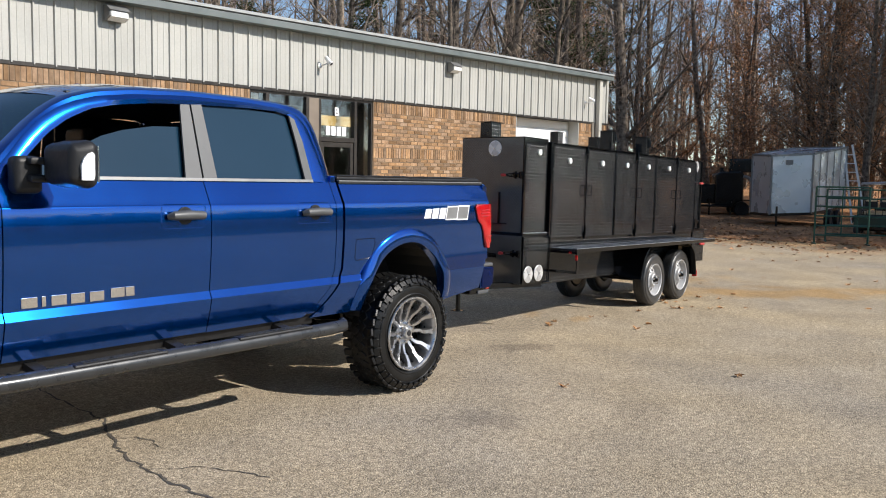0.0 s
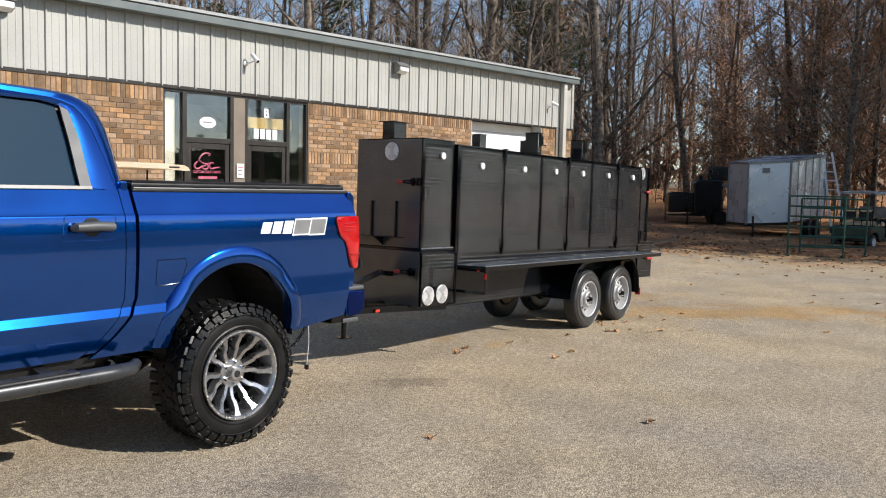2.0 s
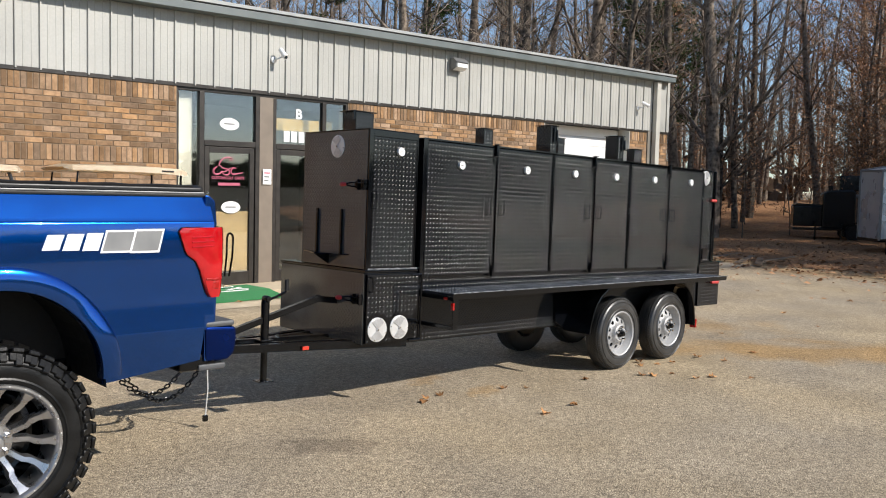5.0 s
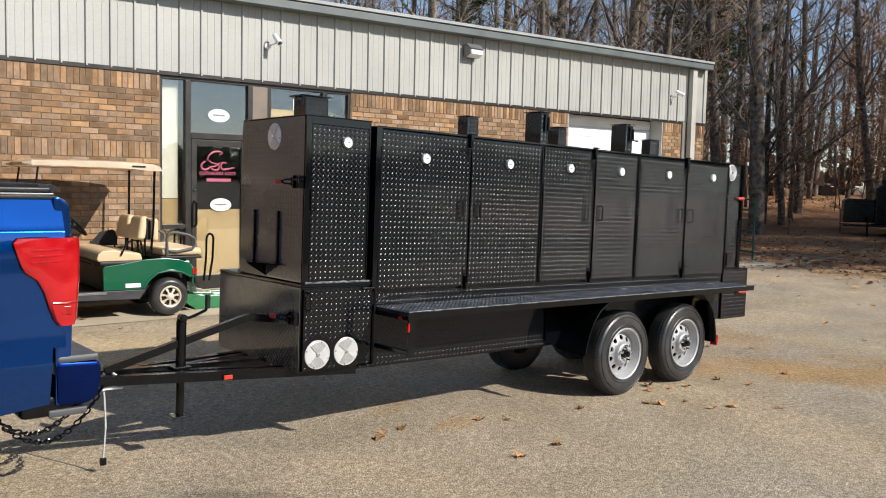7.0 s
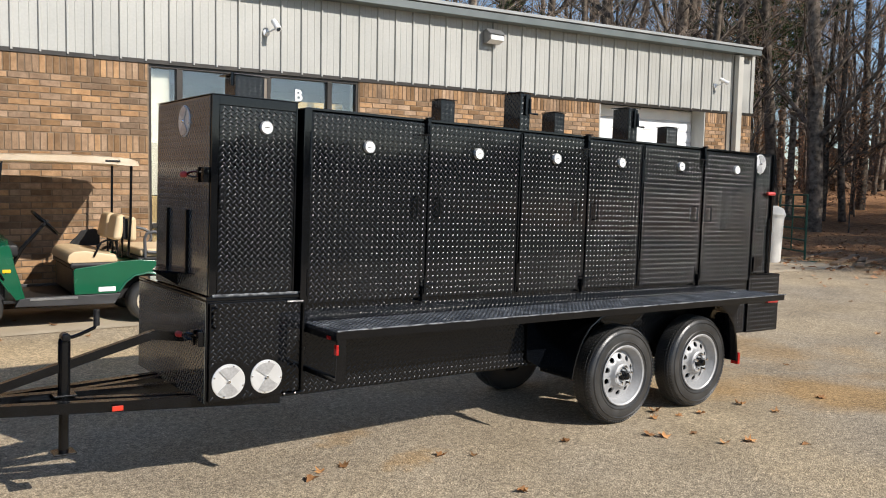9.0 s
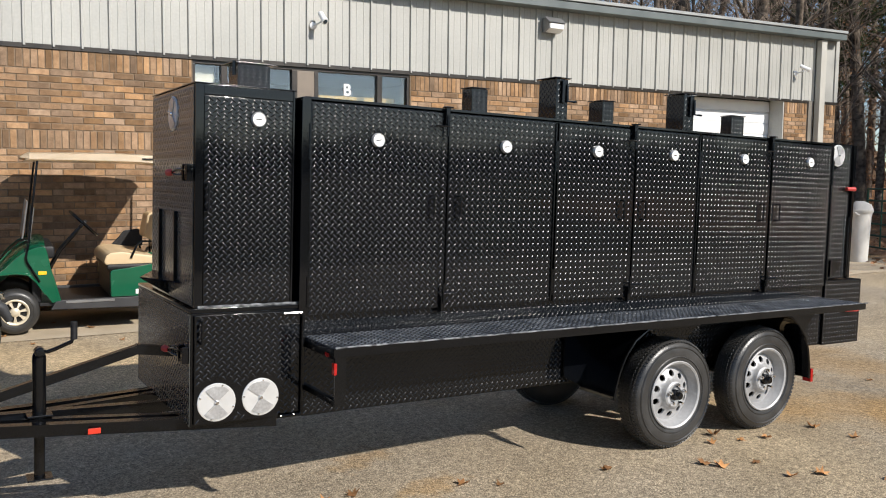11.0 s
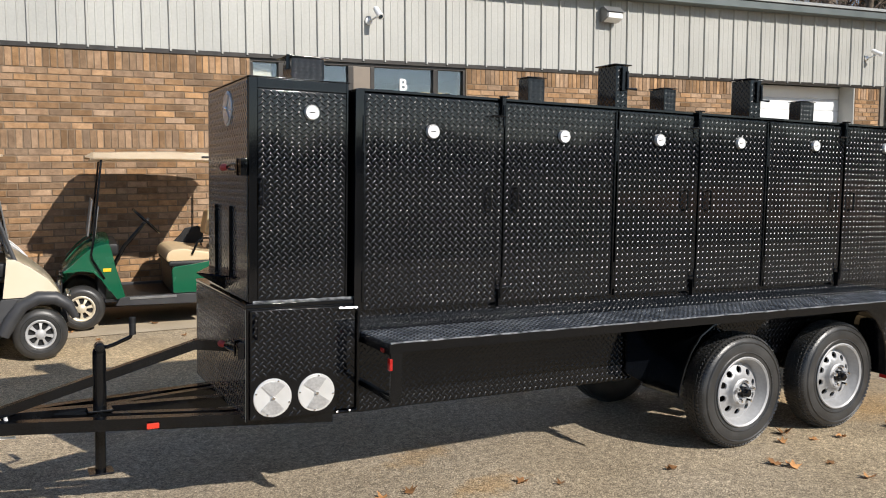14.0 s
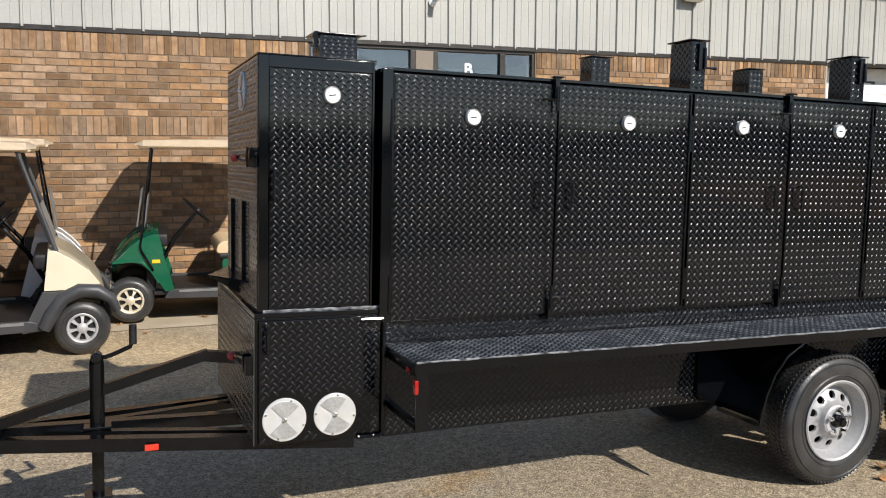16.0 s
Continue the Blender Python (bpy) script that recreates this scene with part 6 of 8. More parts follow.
    for k in range(6):
        a = 2 * math.pi * k / 6 + 0.2
        part("lug_nut", turned([(0.012, -0.075), (0.012, -0.056), (0.007, -0.046), (0, -0.045)], m @ Matrix.Translation((0.068 * math.cos(a), 0.068 * math.sin(a), 0)), 6), CHROME, w)


for xc in (RX, FX):
    truck_wheel(Matrix.Translation((xc, -0.705, 0.405)) @ FACE_S @ Matrix.Rotation(0.2, 4, "Z"))
    truck_wheel(Matrix.Translation((xc, 2 * TC + 0.705, 0.405)) @ FACE_S @ Matrix.Rotation(math.pi, 4, "X"))

# safety chains, rope and lead at the hitch
for off in (-0.09, 0.09):
    ch = thing("safety_chain", "black steel safety chain sagging from bumper to drawbar", "chain", group="safety chains")
    for k in range(25):
        f = k / 24
        p = Vector((-1.58 + 0.56 * f, TC + off - 0.02, 0.50 - 0.98 * f * (1 - f) - 0.04 * f))
        part("link", tube([p + Matrix.Rotation(0.9 * (1 - 2 * f), 3, "Y") @ Matrix.Rotation(math.pi / 2 * (k % 2), 3, "X") @ Vector((0.0185 * math.cos(b), 0.0115 * math.sin(b), 0)) for b in (2 * math.pi * i / 8 for i in range(9))], 0.005, 5), SATIN, ch)
lead = thing("trailer_lead", "pale grey wiring lead and white rope hanging from the coupler", "cable")
part("cable", tube([(-1.00, 0.34, 0.50), (-0.995, 0.312, 0.46), (-0.99, 0.31, 0.40), (-0.985, 0.31, 0.25), (-0.99, 0.32, 0.14), (-0.995, 0.32, 0.085)], 0.0052, 6), LEAD, lead)
part("plug", box(-1.012, -0.980, 0.308, 0.332, 0.045, 0.085, 0.006), SATIN, lead, "black plug")
part("rope", tube([(-0.985, 0.298, 0.452), (-0.955, 0.295, 0.462), (-0.935, 0.297, 0.49), (-0.93, 0.31, 0.512), (-0.935, 0.36, 0.52), (-0.95, 0.42, 0.512), (-0.96, 0.455, 0.47)], 0.008, 8), PAPER, lead, "white rope loop")
part("rope_end", tube([(-1.03, 0.30, 0.447), (-0.97, 0.296, 0.451), (-0.90, 0.296, 0.448)], 0.006, 6), PAPER, lead, "loose white rope end")
part("rope_knot", turned([(0, -0.014), (0.012, -0.008), (0.014, 0.0), (0.012, 0.008), (0, 0.014)], Matrix.Translation((-0.935, 0.298, 0.47)), 10), PAPER, lead)


# ---- golf carts ----
def cart_wheel(parent, x, y, z, m, cap=WHEEL, r=0.205):
    """Low turf tyre on a seven-spoke trim disc; local z points outwards."""
    w = part("wheel", turned([(0.112, -0.17), (0.16, -0.182), (r - 0.018, -0.172), (r - 0.004, -0.15), (r, -0.12), (r, -0.065), (r - 0.004, -0.035), (r - 0.02, -0.010), (0.165, 0.001), (0.135, 0.003), (0.116, -0.006)], m, 44), TYREGREY, parent, "small turf tyre")
    part("sidewall_rib", turned([(0.150, 0.002), (0.154, 0.0055), (0.160, 0.001)], m, 44), TYREGREY, w)
    part("rim", turned([(0.116, -0.15), (0.116, -0.012), (0.119, 0.004), (0.112, 0.008), (0.101, 0.004), (0.097, -0.010), (0.094, -0.03)], m, 36), cap, w)
    part("rim_well", turned([(0.096, -0.028), (0.0, -0.028)], m, 28), PLASTIC, w, "dark recess behind the spokes")
    part("hub", turned([(0.040, -0.026), (0.042, -0.002), (0.034, 0.006), (0.018, 0.011), (0, 0.012)], m, 20), cap, w)
    for k in range(7):
        a = 2 * math.pi * k / 7 + 0.2
        sp = bmesh.new()
        rows_ = []
        for q, wd, h in ((0.030, 0.015, 0.002), (0.060, 0.019, -0.001), (0.082, 0.025, -0.006), (0.099, 0.040, -0.010)):
            c, t = Vector((q * math.cos(a), q * math.sin(a), 0)), Vector((-math.sin(a), math.cos(a), 0))
            rows_.append([sp.verts.new(m @ (c + t * f * wd / 2 + Vector((0, 0, h + dz)))) for f, dz in ((-1.1, -0.02), (-0.9, 0), (0.9, 0), (1.1, -0.02))])
        for p_, q_ in zip(rows_, rows_[1:]):
            for j in range(3):
                sp.faces.new((p_[j], p_[j + 1], q_[j + 1], q_[j]))
        part("spoke", sp, cap, w)


def curved_panel(parent, name, stations, mat, label=""):
    """A lofted shell through stations of (x, half width, list of (fraction of half width, z))."""
    bm = bmesh.new()
    rows = []
    for x, w, yc, pts in stations:
        rows.append([bm.verts.new((x, yc + f * w, z)) for f, z in pts])
    for a, b in zip(rows, rows[1:]):
        for k in range(len(a) - 1):
            bm.faces.new((a[k], a[k + 1], b[k + 1], b[k]))
    bmesh.ops.solidify(bm, geom=bm.faces[:], thickness=0.02)
    return part(name, bm, mat, parent, label)


def hood(top, drop):
    """Cross-section of a cart's cowl: fractions of the half width with heights."""
    return [(-1.0, top - drop - 0.10), (-0.985, top - drop), (-0.93, top - 0.6 * drop), (-0.8, top - 0.25 * drop), (-0.5, top - 0.02), (0, top), (0.5, top - 0.02), (0.8, top - 0.25 * drop), (0.93, top - 0.6 * drop), (0.985, top - drop), (1.0, top - drop - 0.10)]


def golf_cart(label, m, paint, lower, roof_mat, cap, rear_seat, group="golf carts", modern=False):
    """Facing local -x; front axle at x 0.02, rear axle at 1.53; near side at y 0, far side at y 1.16; ground at z 0."""
    c = thing("golf_cart", label, "golf cart", m, group)
    W, R = 1.16, 0.205 if not modern else 0.215
    yc = W / 2
    d = 0.045 if rear_seat else 0.0  # the four-seater sits lower
    for x in (0.02, 1.53):
        cart_wheel(c, x, 0, R, Matrix.Translation((x, 0.0, R)) @ FACE_S, cap, R)
        cart_wheel(c, x, 0, R, Matrix.Translation((x, W, R)) @ FACE_S @ Matrix.Rotation(math.pi, 4, "X"), cap, R)
        part("axle", tube([(x, 0.1, R), (x, W - 0.1, R)], 0.03, 8), SATIN, c)
    if modern:
        curved_panel(c, "front_cowl", [(-0.17, 0.42, yc, hood(0.46, 0.08)), (-0.155, 0.48, yc, hood(0.55, 0.06)), (-0.11, 0.53, yc, hood(0.63, 0.06)), (-0.04, 0.56, yc, hood(0.71, 0.07)), (0.08, 0.56, yc, hood(0.81, 0.08)), (0.18, 0.555, yc, hood(0.875, 0.08)), (0.25, 0.55, yc, hood(0.88, 0.08))], paint, "moulded front cowl")
    else:
        curved_panel(c, "front_cowl", [(-0.145, 0.36, yc, hood(0.55, 0.05)), (-0.125, 0.45, yc, hood(0.60, 0.06)), (-0.07, 0.52, yc, hood(0.675, 0.08)), (0.0, 0.55, yc, hood(0.755, 0.10)), (0.07, 0.565, yc, hood(0.815, 0.10)), (0.15, 0.57, yc, hood(0.85, 0.09)), (0.23, 0.57, yc, hood(0.87, 0.07)), (0.275, 0.565, yc, hood(0.862, 0.06))], paint, "moulded front cowl")
        for yy in (0.30, W - 0.30):
            part("hood_crease", tube([(-0.10, yy, 0.632), (-0.02, yy, 0.728), (0.06, yy, 0.80), (0.14, yy, 0.842)], 0.006, 6), paint, c)
    for s, y in ((1, -0.005), (-1, W + 0.005)):
        if modern:
            part("cowl_side", slab([(-0.13, 0.50), (0.0, 0.53), (0.13, 0.52), (0.29, 0.52), (0.265, 0.70), (0.25, 0.83), (0.19, 0.825), (0.08, 0.76), (-0.05, 0.66), (-0.12, 0.57)], "y", y, y + s * 0.03, bevel=0.006), paint, c)
            part("side_skirt", slab([(0.10, 0.49), (0.20, 0.38), (0.27, 0.22), (0.46, 0.20), (0.38, 0.36), (0.30, 0.515), (0.12, 0.515)], "y", y - s * 0.004, y + s * 0.03, bevel=0.006), lower, c, "charcoal side skirt")
            part("roof_strut", tube([(0.16, y + s * 0.02, 0.74), (0.21, y + s * 0.04, 0.88), (0.44, y + s * 0.09, 1.585)], 0.017, 8), CHARCOAL, c, "raked charcoal windscreen strut")
            part("wheel_arch", tube([(-0.25, y - s * 0.01, 0.34), (-0.2, y - s * 0.012, 0.44), (-0.1, y - s * 0.014, 0.505), (0.03, y - s * 0.014, 0.515), (0.15, y - s * 0.012, 0.46), (0.24, y - s * 0.01, 0.34), (0.30, y - s * 0.01, 0.23)], [0.03, 0.045, 0.055, 0.055, 0.055, 0.06, 0.05], 10), lower, c, "charcoal wheel-arch flare")
        else:
            leg = [(-0.13, 0.548), (-0.05, 0.552), (0.05, 0.562), (0.12, 0.548), (0.18, 0.50), (0.235, 0.42), (0.28, 0.345), (0.325, 0.275), (0.405, 0.285), (0.365, 0.44), (0.32, 0.60), (0.295, 0.74), (0.275, 0.80), (0.20, 0.79), (0.10, 0.745), (0.02, 0.68), (-0.06, 0.60)]
            part("cowl_side", slab(leg, "y", y, y + s * 0.03, bevel=0.008), paint, c)
            part("arch_lip", tube([(-0.12, y - s * 0.004, 0.548), (0.04, y - s * 0.008, 0.560), (0.13, y - s * 0.008, 0.545), (0.20, y - s * 0.006, 0.475), (0.27, y - s * 0.004, 0.36)], 0.010, 6), paint, c)
            part("side_reflector", box(0.215, 0.285, min(y - s * 0.008, y), max(y - s * 0.008, y), 0.54, 0.572, 0.002), YELLOWREF, c, "amber reflector")
            part("roof_strut", tube([(0.225, y - s * 0.012, 0.475), (0.125, y - s * 0.016, 0.66), (0.118, y - s * 0.012, 0.70), (0.145, y + s * 0.02, 0.845), (0.175, y + s * 0.05, 1.10), (0.236, y + s * 0.09, 1.585)], 0.0105, 8), SATIN, c, "black roof strut bent round the cowl")
        part("floor_edge", slab([(0.31, 0.215), (1.20, 0.20), (1.26, 0.30), (0.41, 0.298), (0.35, 0.285)], "y", y - s * 0.012, y + s * 0.05, bevel=0.008), lower, c)
        part("edge_strip", box(0.44, 0.86, min(y - s * 0.018, y - s * 0.01), max(y - s * 0.018, y - s * 0.01), 0.268, 0.29, 0.002), GREYTRIM, c, "pale sill strip")
        rear = [(0.83, 0.302), (1.22, 0.302), (1.27, 0.345), (1.31, 0.41), (1.39, 0.47), (1.52, 0.492), (1.65, 0.47), (1.74, 0.42), (1.79, 0.40), (1.815, 0.44), (1.80, 0.535 - d), (1.74, 0.605 - 0.7 * d), (1.62, 0.645 - 0.7 * d), (1.45, 0.665 - 0.8 * d), (1.26, 0.655 - 0.8 * d), (1.05, 0.61 - 0.6 * d), (0.84, 0.585 - 0.6 * d), (0.825, 0.56 - 0.6 * d)]
        part("rear_body_side", slab(rear, "y", y, y + s * 0.035, bevel=0.012), paint, c)
        part("fender_lip", tube([(1.24, y - s * 0.003, 0.315), (1.31, y - s * 0.007, 0.412), (1.39, y - s * 0.009, 0.472), (1.52, y - s * 0.010, 0.494), (1.65, y - s * 0.009, 0.472), (1.75, y - s * 0.005, 0.418)], 0.011, 6), paint, c)
        part("tail_lamp", slab([(1.77, 0.49 - d), (1.82, 0.48 - d), (1.815, 0.55 - d), (1.775, 0.565 - d)], "y", y - s * 0.006, y + s * 0.02), RED, c, "red tail lamp")
        part("wheel_well", box(1.27, 1.78, min(y + s * 0.19, y + s * 0.22), max(y + s * 0.19, y + s * 0.22), 0.22, 0.595 - d, 0.01), PLASTIC, c)
        part("roof_strut", tube([(1.36, y + s * 0.14, 0.66), (1.385, y + s * 0.13, 1.0), (1.395, y + s * 0.12, 1.585)], 0.0135, 8), SATIN, c, "black roof strut")
        # hip rail with its black panel beside the seat
        part("hip_rail", tube([(1.02, y + s * 0.05, 0.665), (1.08, y + s * 0.035, 0.80), (1.13, y + s * 0.035, 0.825), (1.22, y + s * 0.04, 0.82), (1.25, y + s * 0.05, 0.66)], 0.011, 8), SATIN, c)
        if s == -1:
            part("hip_panel", slab([(0.93, 0.70), (1.03, 0.80), (1.08, 0.865), (1.22, 0.885), (1.27, 0.85), (1.27, 0.70)], "y", y - 0.075, y - 0.055, bevel=0.008), PLASTIC, c, "black hip restraint panel")
    part("rear_deck", box(1.22, 1.76, 0.03, W - 0.03, 0.55, 0.632 - 0.9 * d, 0.02), paint, c)
    part("rear_skirt", box(1.78, 1.81, 0.05, W - 0.05, 0.34, 0.57 - d, 0.012), paint, c)
    part("seat_base", box(0.84, 1.24, 0.04, W - 0.04, 0.30, 0.60 - d, 0.02), paint, c)
    part("kick_panel", box(0.826, 0.838, 0.05, W - 0.05, 0.30, 0.585 - d, 0.004), PLASTIC, c, "black kick panel under the seat")
    part("floor", box(0.22, 0.86, 0.03, W - 0.03, 0.245, 0.275, 0.005), PLASTIC, c, "black rubber floor")
    part("firewall", box(0.16, 0.24, 0.06, W - 0.06, 0.27, 0.75, 0.02), PLASTIC, c)
    part("dash", box(0.22, 0.36, 0.05, W - 0.05, 0.68, 0.80, 0.03), PLASTIC, c)
    part("seat_pan", box(0.80, 1.25, 0.025, W - 0.025, 0.60 - d, 0.655 - d, 0.02), PLASTIC, c, "black seat pan")
    seat = slab([(0.735, 0.69), (0.755, 0.745), (0.80, 0.775), (0.90, 0.782), (1.10, 0.755), (1.24, 0.735), (1.25, 0.66), (0.80, 0.645), (0.75, 0.655)], "y", 0.05, W - 0.05, bevel=0.022)
    for v in seat.verts:
        v.co.z -= 1.2 * d
        if v.co.x < 0.95:
            v.co.x += 0.9 * d
    part("seat", seat, CREAM, c, "cream vinyl cushion with a rolled front")
    for y0, y1 in ((0.14, W / 2 - 0.03), (W / 2 + 0.03, W - 0.14)):
        bk = box(1.215, 1.305, y0, y1, 0.85 - 0.8 * d, 1.11 - 0.8 * d, 0.042, seg=4)
        for v in bk.verts:  # leans back, shoulders narrower
            f = (v.co.z - 0.85 + 0.8 * d) / 0.26
            v.co.x += 0.05 * f
            v.co.y += ((y0 + y1) / 2 - v.co.y) * 0.16 * max(0.0, f - 0.5) * 2
        bq = part("backrest", bk, CREAM, c, "cream vinyl cushion")
        part("backrest_shell", box(1.318, 1.345, y0 + 0.02, y1 - 0.02, 0.86 - 0.8 * d, 1.09 - 0.8 * d, 0.012), PLASTIC, bq)
        for yy in (y0 + 0.08, y1 - 0.08):
            part("backrest_post", tube([(1.32, yy, 0.64), (1.325, yy, 0.88)], 0.012, 8), SATIN, bq)
    if rear_seat:
        rk = box(1.37, 1.45, 0.14, W - 0.14, 0.80, 1.05, 0.035, seg=3)
        rq = part("backrest", rk, CREAM, c, "cream vinyl cushion")
        part("backrest_shell", box(1.352, 1.368, 0.17, W - 0.17, 0.82, 1.03, 0.006), PLASTIC, rq)
        part("seat", box(1.46, 1.90, 0.06, W - 0.06, 0.645, 0.73, 0.035, seg=3), CREAM, c, "cream vinyl rear cushion")
        part("seat_pan", box(1.44, 1.90, 0.05, W - 0.05, 0.610, 0.643, 0.01), PLASTIC, c, "black rear seat pan")
        for y in (0.05, W - 0.05):
            part("grab_rail", tube([(1.51, y, 0.64), (1.505, y, 0.83), (1.525, y, 0.885), (1.59, y, 0.905), (1.74, y, 0.875), (1.815, y, 0.83), (1.825, y, 0.77), (1.79, y, 0.72), (1.62, y, 0.69), (1.53, y, 0.70)], 0.0165, 10), PILLAR, c, "dark grab rail")
            part("foot_post", tube([(1.92, y, 0.36), (1.945, y, 0.60), (1.95, y, 0.83), (1.965, y, 0.875), (1.99, y, 0.885), (2.015, y, 0.87), (2.03, y, 0.83), (2.02, y, 0.60), (1.98, y, 0.36)], 0.013, 8), SATIN, c)
        part("foot_deck", box(1.80, 2.02, 0.05, W - 0.05, 0.205, 0.228, 0.008), paint, c, "green rear footrest plate")
        part("foot_arm", tube([(1.6, 0.3, 0.28), (1.85, 0.3, 0.20)], 0.02, 6), SATIN, c)
        part("bumper", box(1.815, 1.86, 0.06, W - 0.06, 0.33, 0.42, 0.02), PLASTIC, c, "black rear bumper")
        part("badge_bar", box(1.05, 1.21, -0.012, -0.004, 0.325, 0.37, 0.003), WHITE, c, "pale badge bar")
    part("steering_column", tube([(0.26, 0.36, 0.44), (0.42, 0.36, 0.74), (0.62, 0.36, 0.97)], 0.02, 8), SATIN, c)
    sw_ = part("steering_wheel", tube([(0.63 + 0.115 * math.sin(2 * math.pi * k / 24), 0.36 + 0.165 * math.cos(2 * math.pi * k / 24), 0.985 - 0.115 * math.sin(2 * math.pi * k / 24)) for k in range(25)], 0.013, 8), SATIN, c)
    part("wheel_hub", turned([(0, -0.01), (0.05, -0.01), (0.045, 0.015), (0, 0.018)], Matrix.Translation((0.625, 0.36, 0.98)) @ pose(0, 0, 0, 0, -45, 0), 14), PLASTIC, sw_)
    for k in range(3):
        a = 2 * math.pi * k / 3
        part("wheel_spoke", tube([(0.625, 0.36, 0.98), (0.63 + 0.11 * math.sin(a), 0.36 + 0.16 * math.cos(a), 0.985 - 0.11 * math.sin(a))], 0.008, 6), SATIN, sw_)
    part("pedal", bar((0.40, 0.34, 0.285), (0.34, 0.34, 0.40), 0.07, 0.015), SATIN, c)
    for x0, z0, x1, z1 in (((0.20, 0.88, 0.295, 1.17), (0.235, 0.88, 0.32, 1.13)) if modern else ((0.095, 0.865, 0.145, 1.205), (0.155, 0.862, 0.195, 1.145))):
        ws = part("windscreen", bar((x0, yc, z0), (x1, yc, z1), 0.94, 0.007, up=(1, 0, 0)), SMOKED, c, "scuffed grey acrylic windscreen, folded down")
        for y in (0.11, W - 0.11):
            part("windscreen_edge", tube([(x0, y, z0), (x1, y, z1)], 0.008, 6), GREYTRIM, ws)
    rf = 0.20 if modern else 0.0  # the raked windscreen sets the roof further back
    top = curved_panel(c, "roof", [(0.10 + rf, 0.48, yc, [(-1, 1.60), (-0.9, 1.615), (0, 1.625), (0.9, 1.615), (1, 1.60)]), (0.17 + rf, 0.55, yc, [(-1, 1.588), (-0.94, 1.64), (0, 1.66), (0.94, 1.64), (1, 1.588)]), (0.8, 0.575, yc, [(-1, 1.585), (-0.95, 1.65), (0, 1.675), (0.95, 1.65), (1, 1.585)]), (1.12, 0.575, yc, [(-1, 1.58), (-0.95, 1.645), (0, 1.67), (0.95, 1.645), (1, 1.58)]), (1.36, 0.57, yc, [(-1, 1.562), (-0.95, 1.635), (0, 1.66), (0.95, 1.635), (1, 1.562)]), (1.46, 0.52, yc, [(-1, 1.565), (-0.9, 1.61), (0, 1.625), (0.9, 1.61), (1, 1.565)])], roof_mat, "cream moulded roof")
    part("roof_slot", box(1.13, 1.27, 0.003, 0.018, 1.597, 1.615, 0.005), PLASTIC, top, "dark hand slot in the roof edge")
    part("roof_underside", box(0.14 + rf, 1.42, 0.06, W - 0.06, 1.575, 1.588, 0.004), roof_mat, c)
    part("front_bumper", slab([(-0.21, 0.27), (-0.15, 0.25), (-0.13, 0.46), (-0.18, 0.48)], "y", 0.12, W - 0.12, bevel=0.012), PLASTIC, c)
    for y in (0.2, W - 0.2):
        part("headlight", box(-0.165 if not modern else -0.235, -0.13 if not modern else -0.205, y - 0.07, y + 0.07, 0.49, 0.545, 0.012), CLEAR, c)
    part("battery_tray", box(0.9, 1.75, 0.2, W - 0.2, 0.22, 0.30), SATIN, c)
    return c


golf_cart("green golf cart with cream seats parked along the brick wall", Matrix.Translation((-0.33, 4.85, 0.085)) @ pose(0, 0, 0, 0, 0, -4), GREEN, CHARCOAL, IVORY, GOLDCAP, True)
golf_cart("cream golf cart with a charcoal lower body and ivory roof", Matrix.Translation((-0.71, 4.95, 0.052)) @ pose(0, 0, 0, 0, 0, 182) @ Matrix.Diagonal((0.95, 1, 0.985, 1)), CREAMPAINT, CHARCOAL, IVORY, WHEEL, False, modern=True)
golf_cart("white golf cart parked against the brick wall", Matrix.Translation((-0.83, 6.06, 0.085)) @ pose(0, 0, 0, 0, 0, 182), WHITECAR, PLASTIC, IVORY, WHEEL, False)
golf_cart("dark green utility cart with a white roof beside a gate", Matrix.Translation((22.6, 1.14, 0.0)) @ pose(0, 0, 0, 0, 0, 168), DARKGREEN, PLASTIC, WHITECAR, WHITECAR, False)


# ---- far yard ----
def yard_gate(m, group="gates", w=1.2, h=1.42):
    g = thing("steel_gate", "green tubular steel farm gate standing upright", "gate", m, group)
    for x in (0, w):
        part("upright", tube([(x, 0, 0.0), (x, 0, h)], 0.024, 8), GATE, g)
    part("upright", tube([(w * 0.5, 0, 0.2), (w * 0.5, 0, h)], 0.016, 8), GATE, g)
    for i in range(6):
        z = 0.22 + i * (h - 0.22) / 5
        part("rail", tube([(0, 0, z), (w, 0, z)], 0.02, 8), GATE, g)
    for x in (0, w):
        part("foot", box(x - 0.03, x + 0.03, -0.25, 0.25, 0.0, 0.03, 0.005), GATE, g)


yard_gate(Matrix.Translation((14.95, 5.62, 0.06)) @ pose(0, 0, 0, 0, 0, 55), w=1.3, h=1.4)
yard_gate(Matrix.Translation((16.0, 1.35, 0.02)) @ pose(0, 0, 0, 0, 0, -70), w=1.25, h=1.46)
yard_gate(Matrix.Translation((16.9, 1.3, 0.02)) @ pose(0, 0, 0, 0, 0, -75), w=1.5, h=1.4)
bin_ = thing("waste_bin", "dirty white plastic waste bin with a hinged lid", "bin", Matrix.Translation((14.09, 5.84, 0.045)) @ Matrix.Diagonal((0.72, 0.72, 1.13, 1)))
part("body", turned([(0, 0), (0.2, 0), (0.24, 0.05), (0.28, 0.8), (0.30, 0.86), (0, 0.86)], Matrix.Identity(4), 20), BIN, bin_)
part("lid", turned([(0.315, 0.86), (0.33, 0.9), (0.26, 1.0), (0.1, 1.05), (0, 1.05)], Matrix.Identity(4), 20), BIN, bin_)
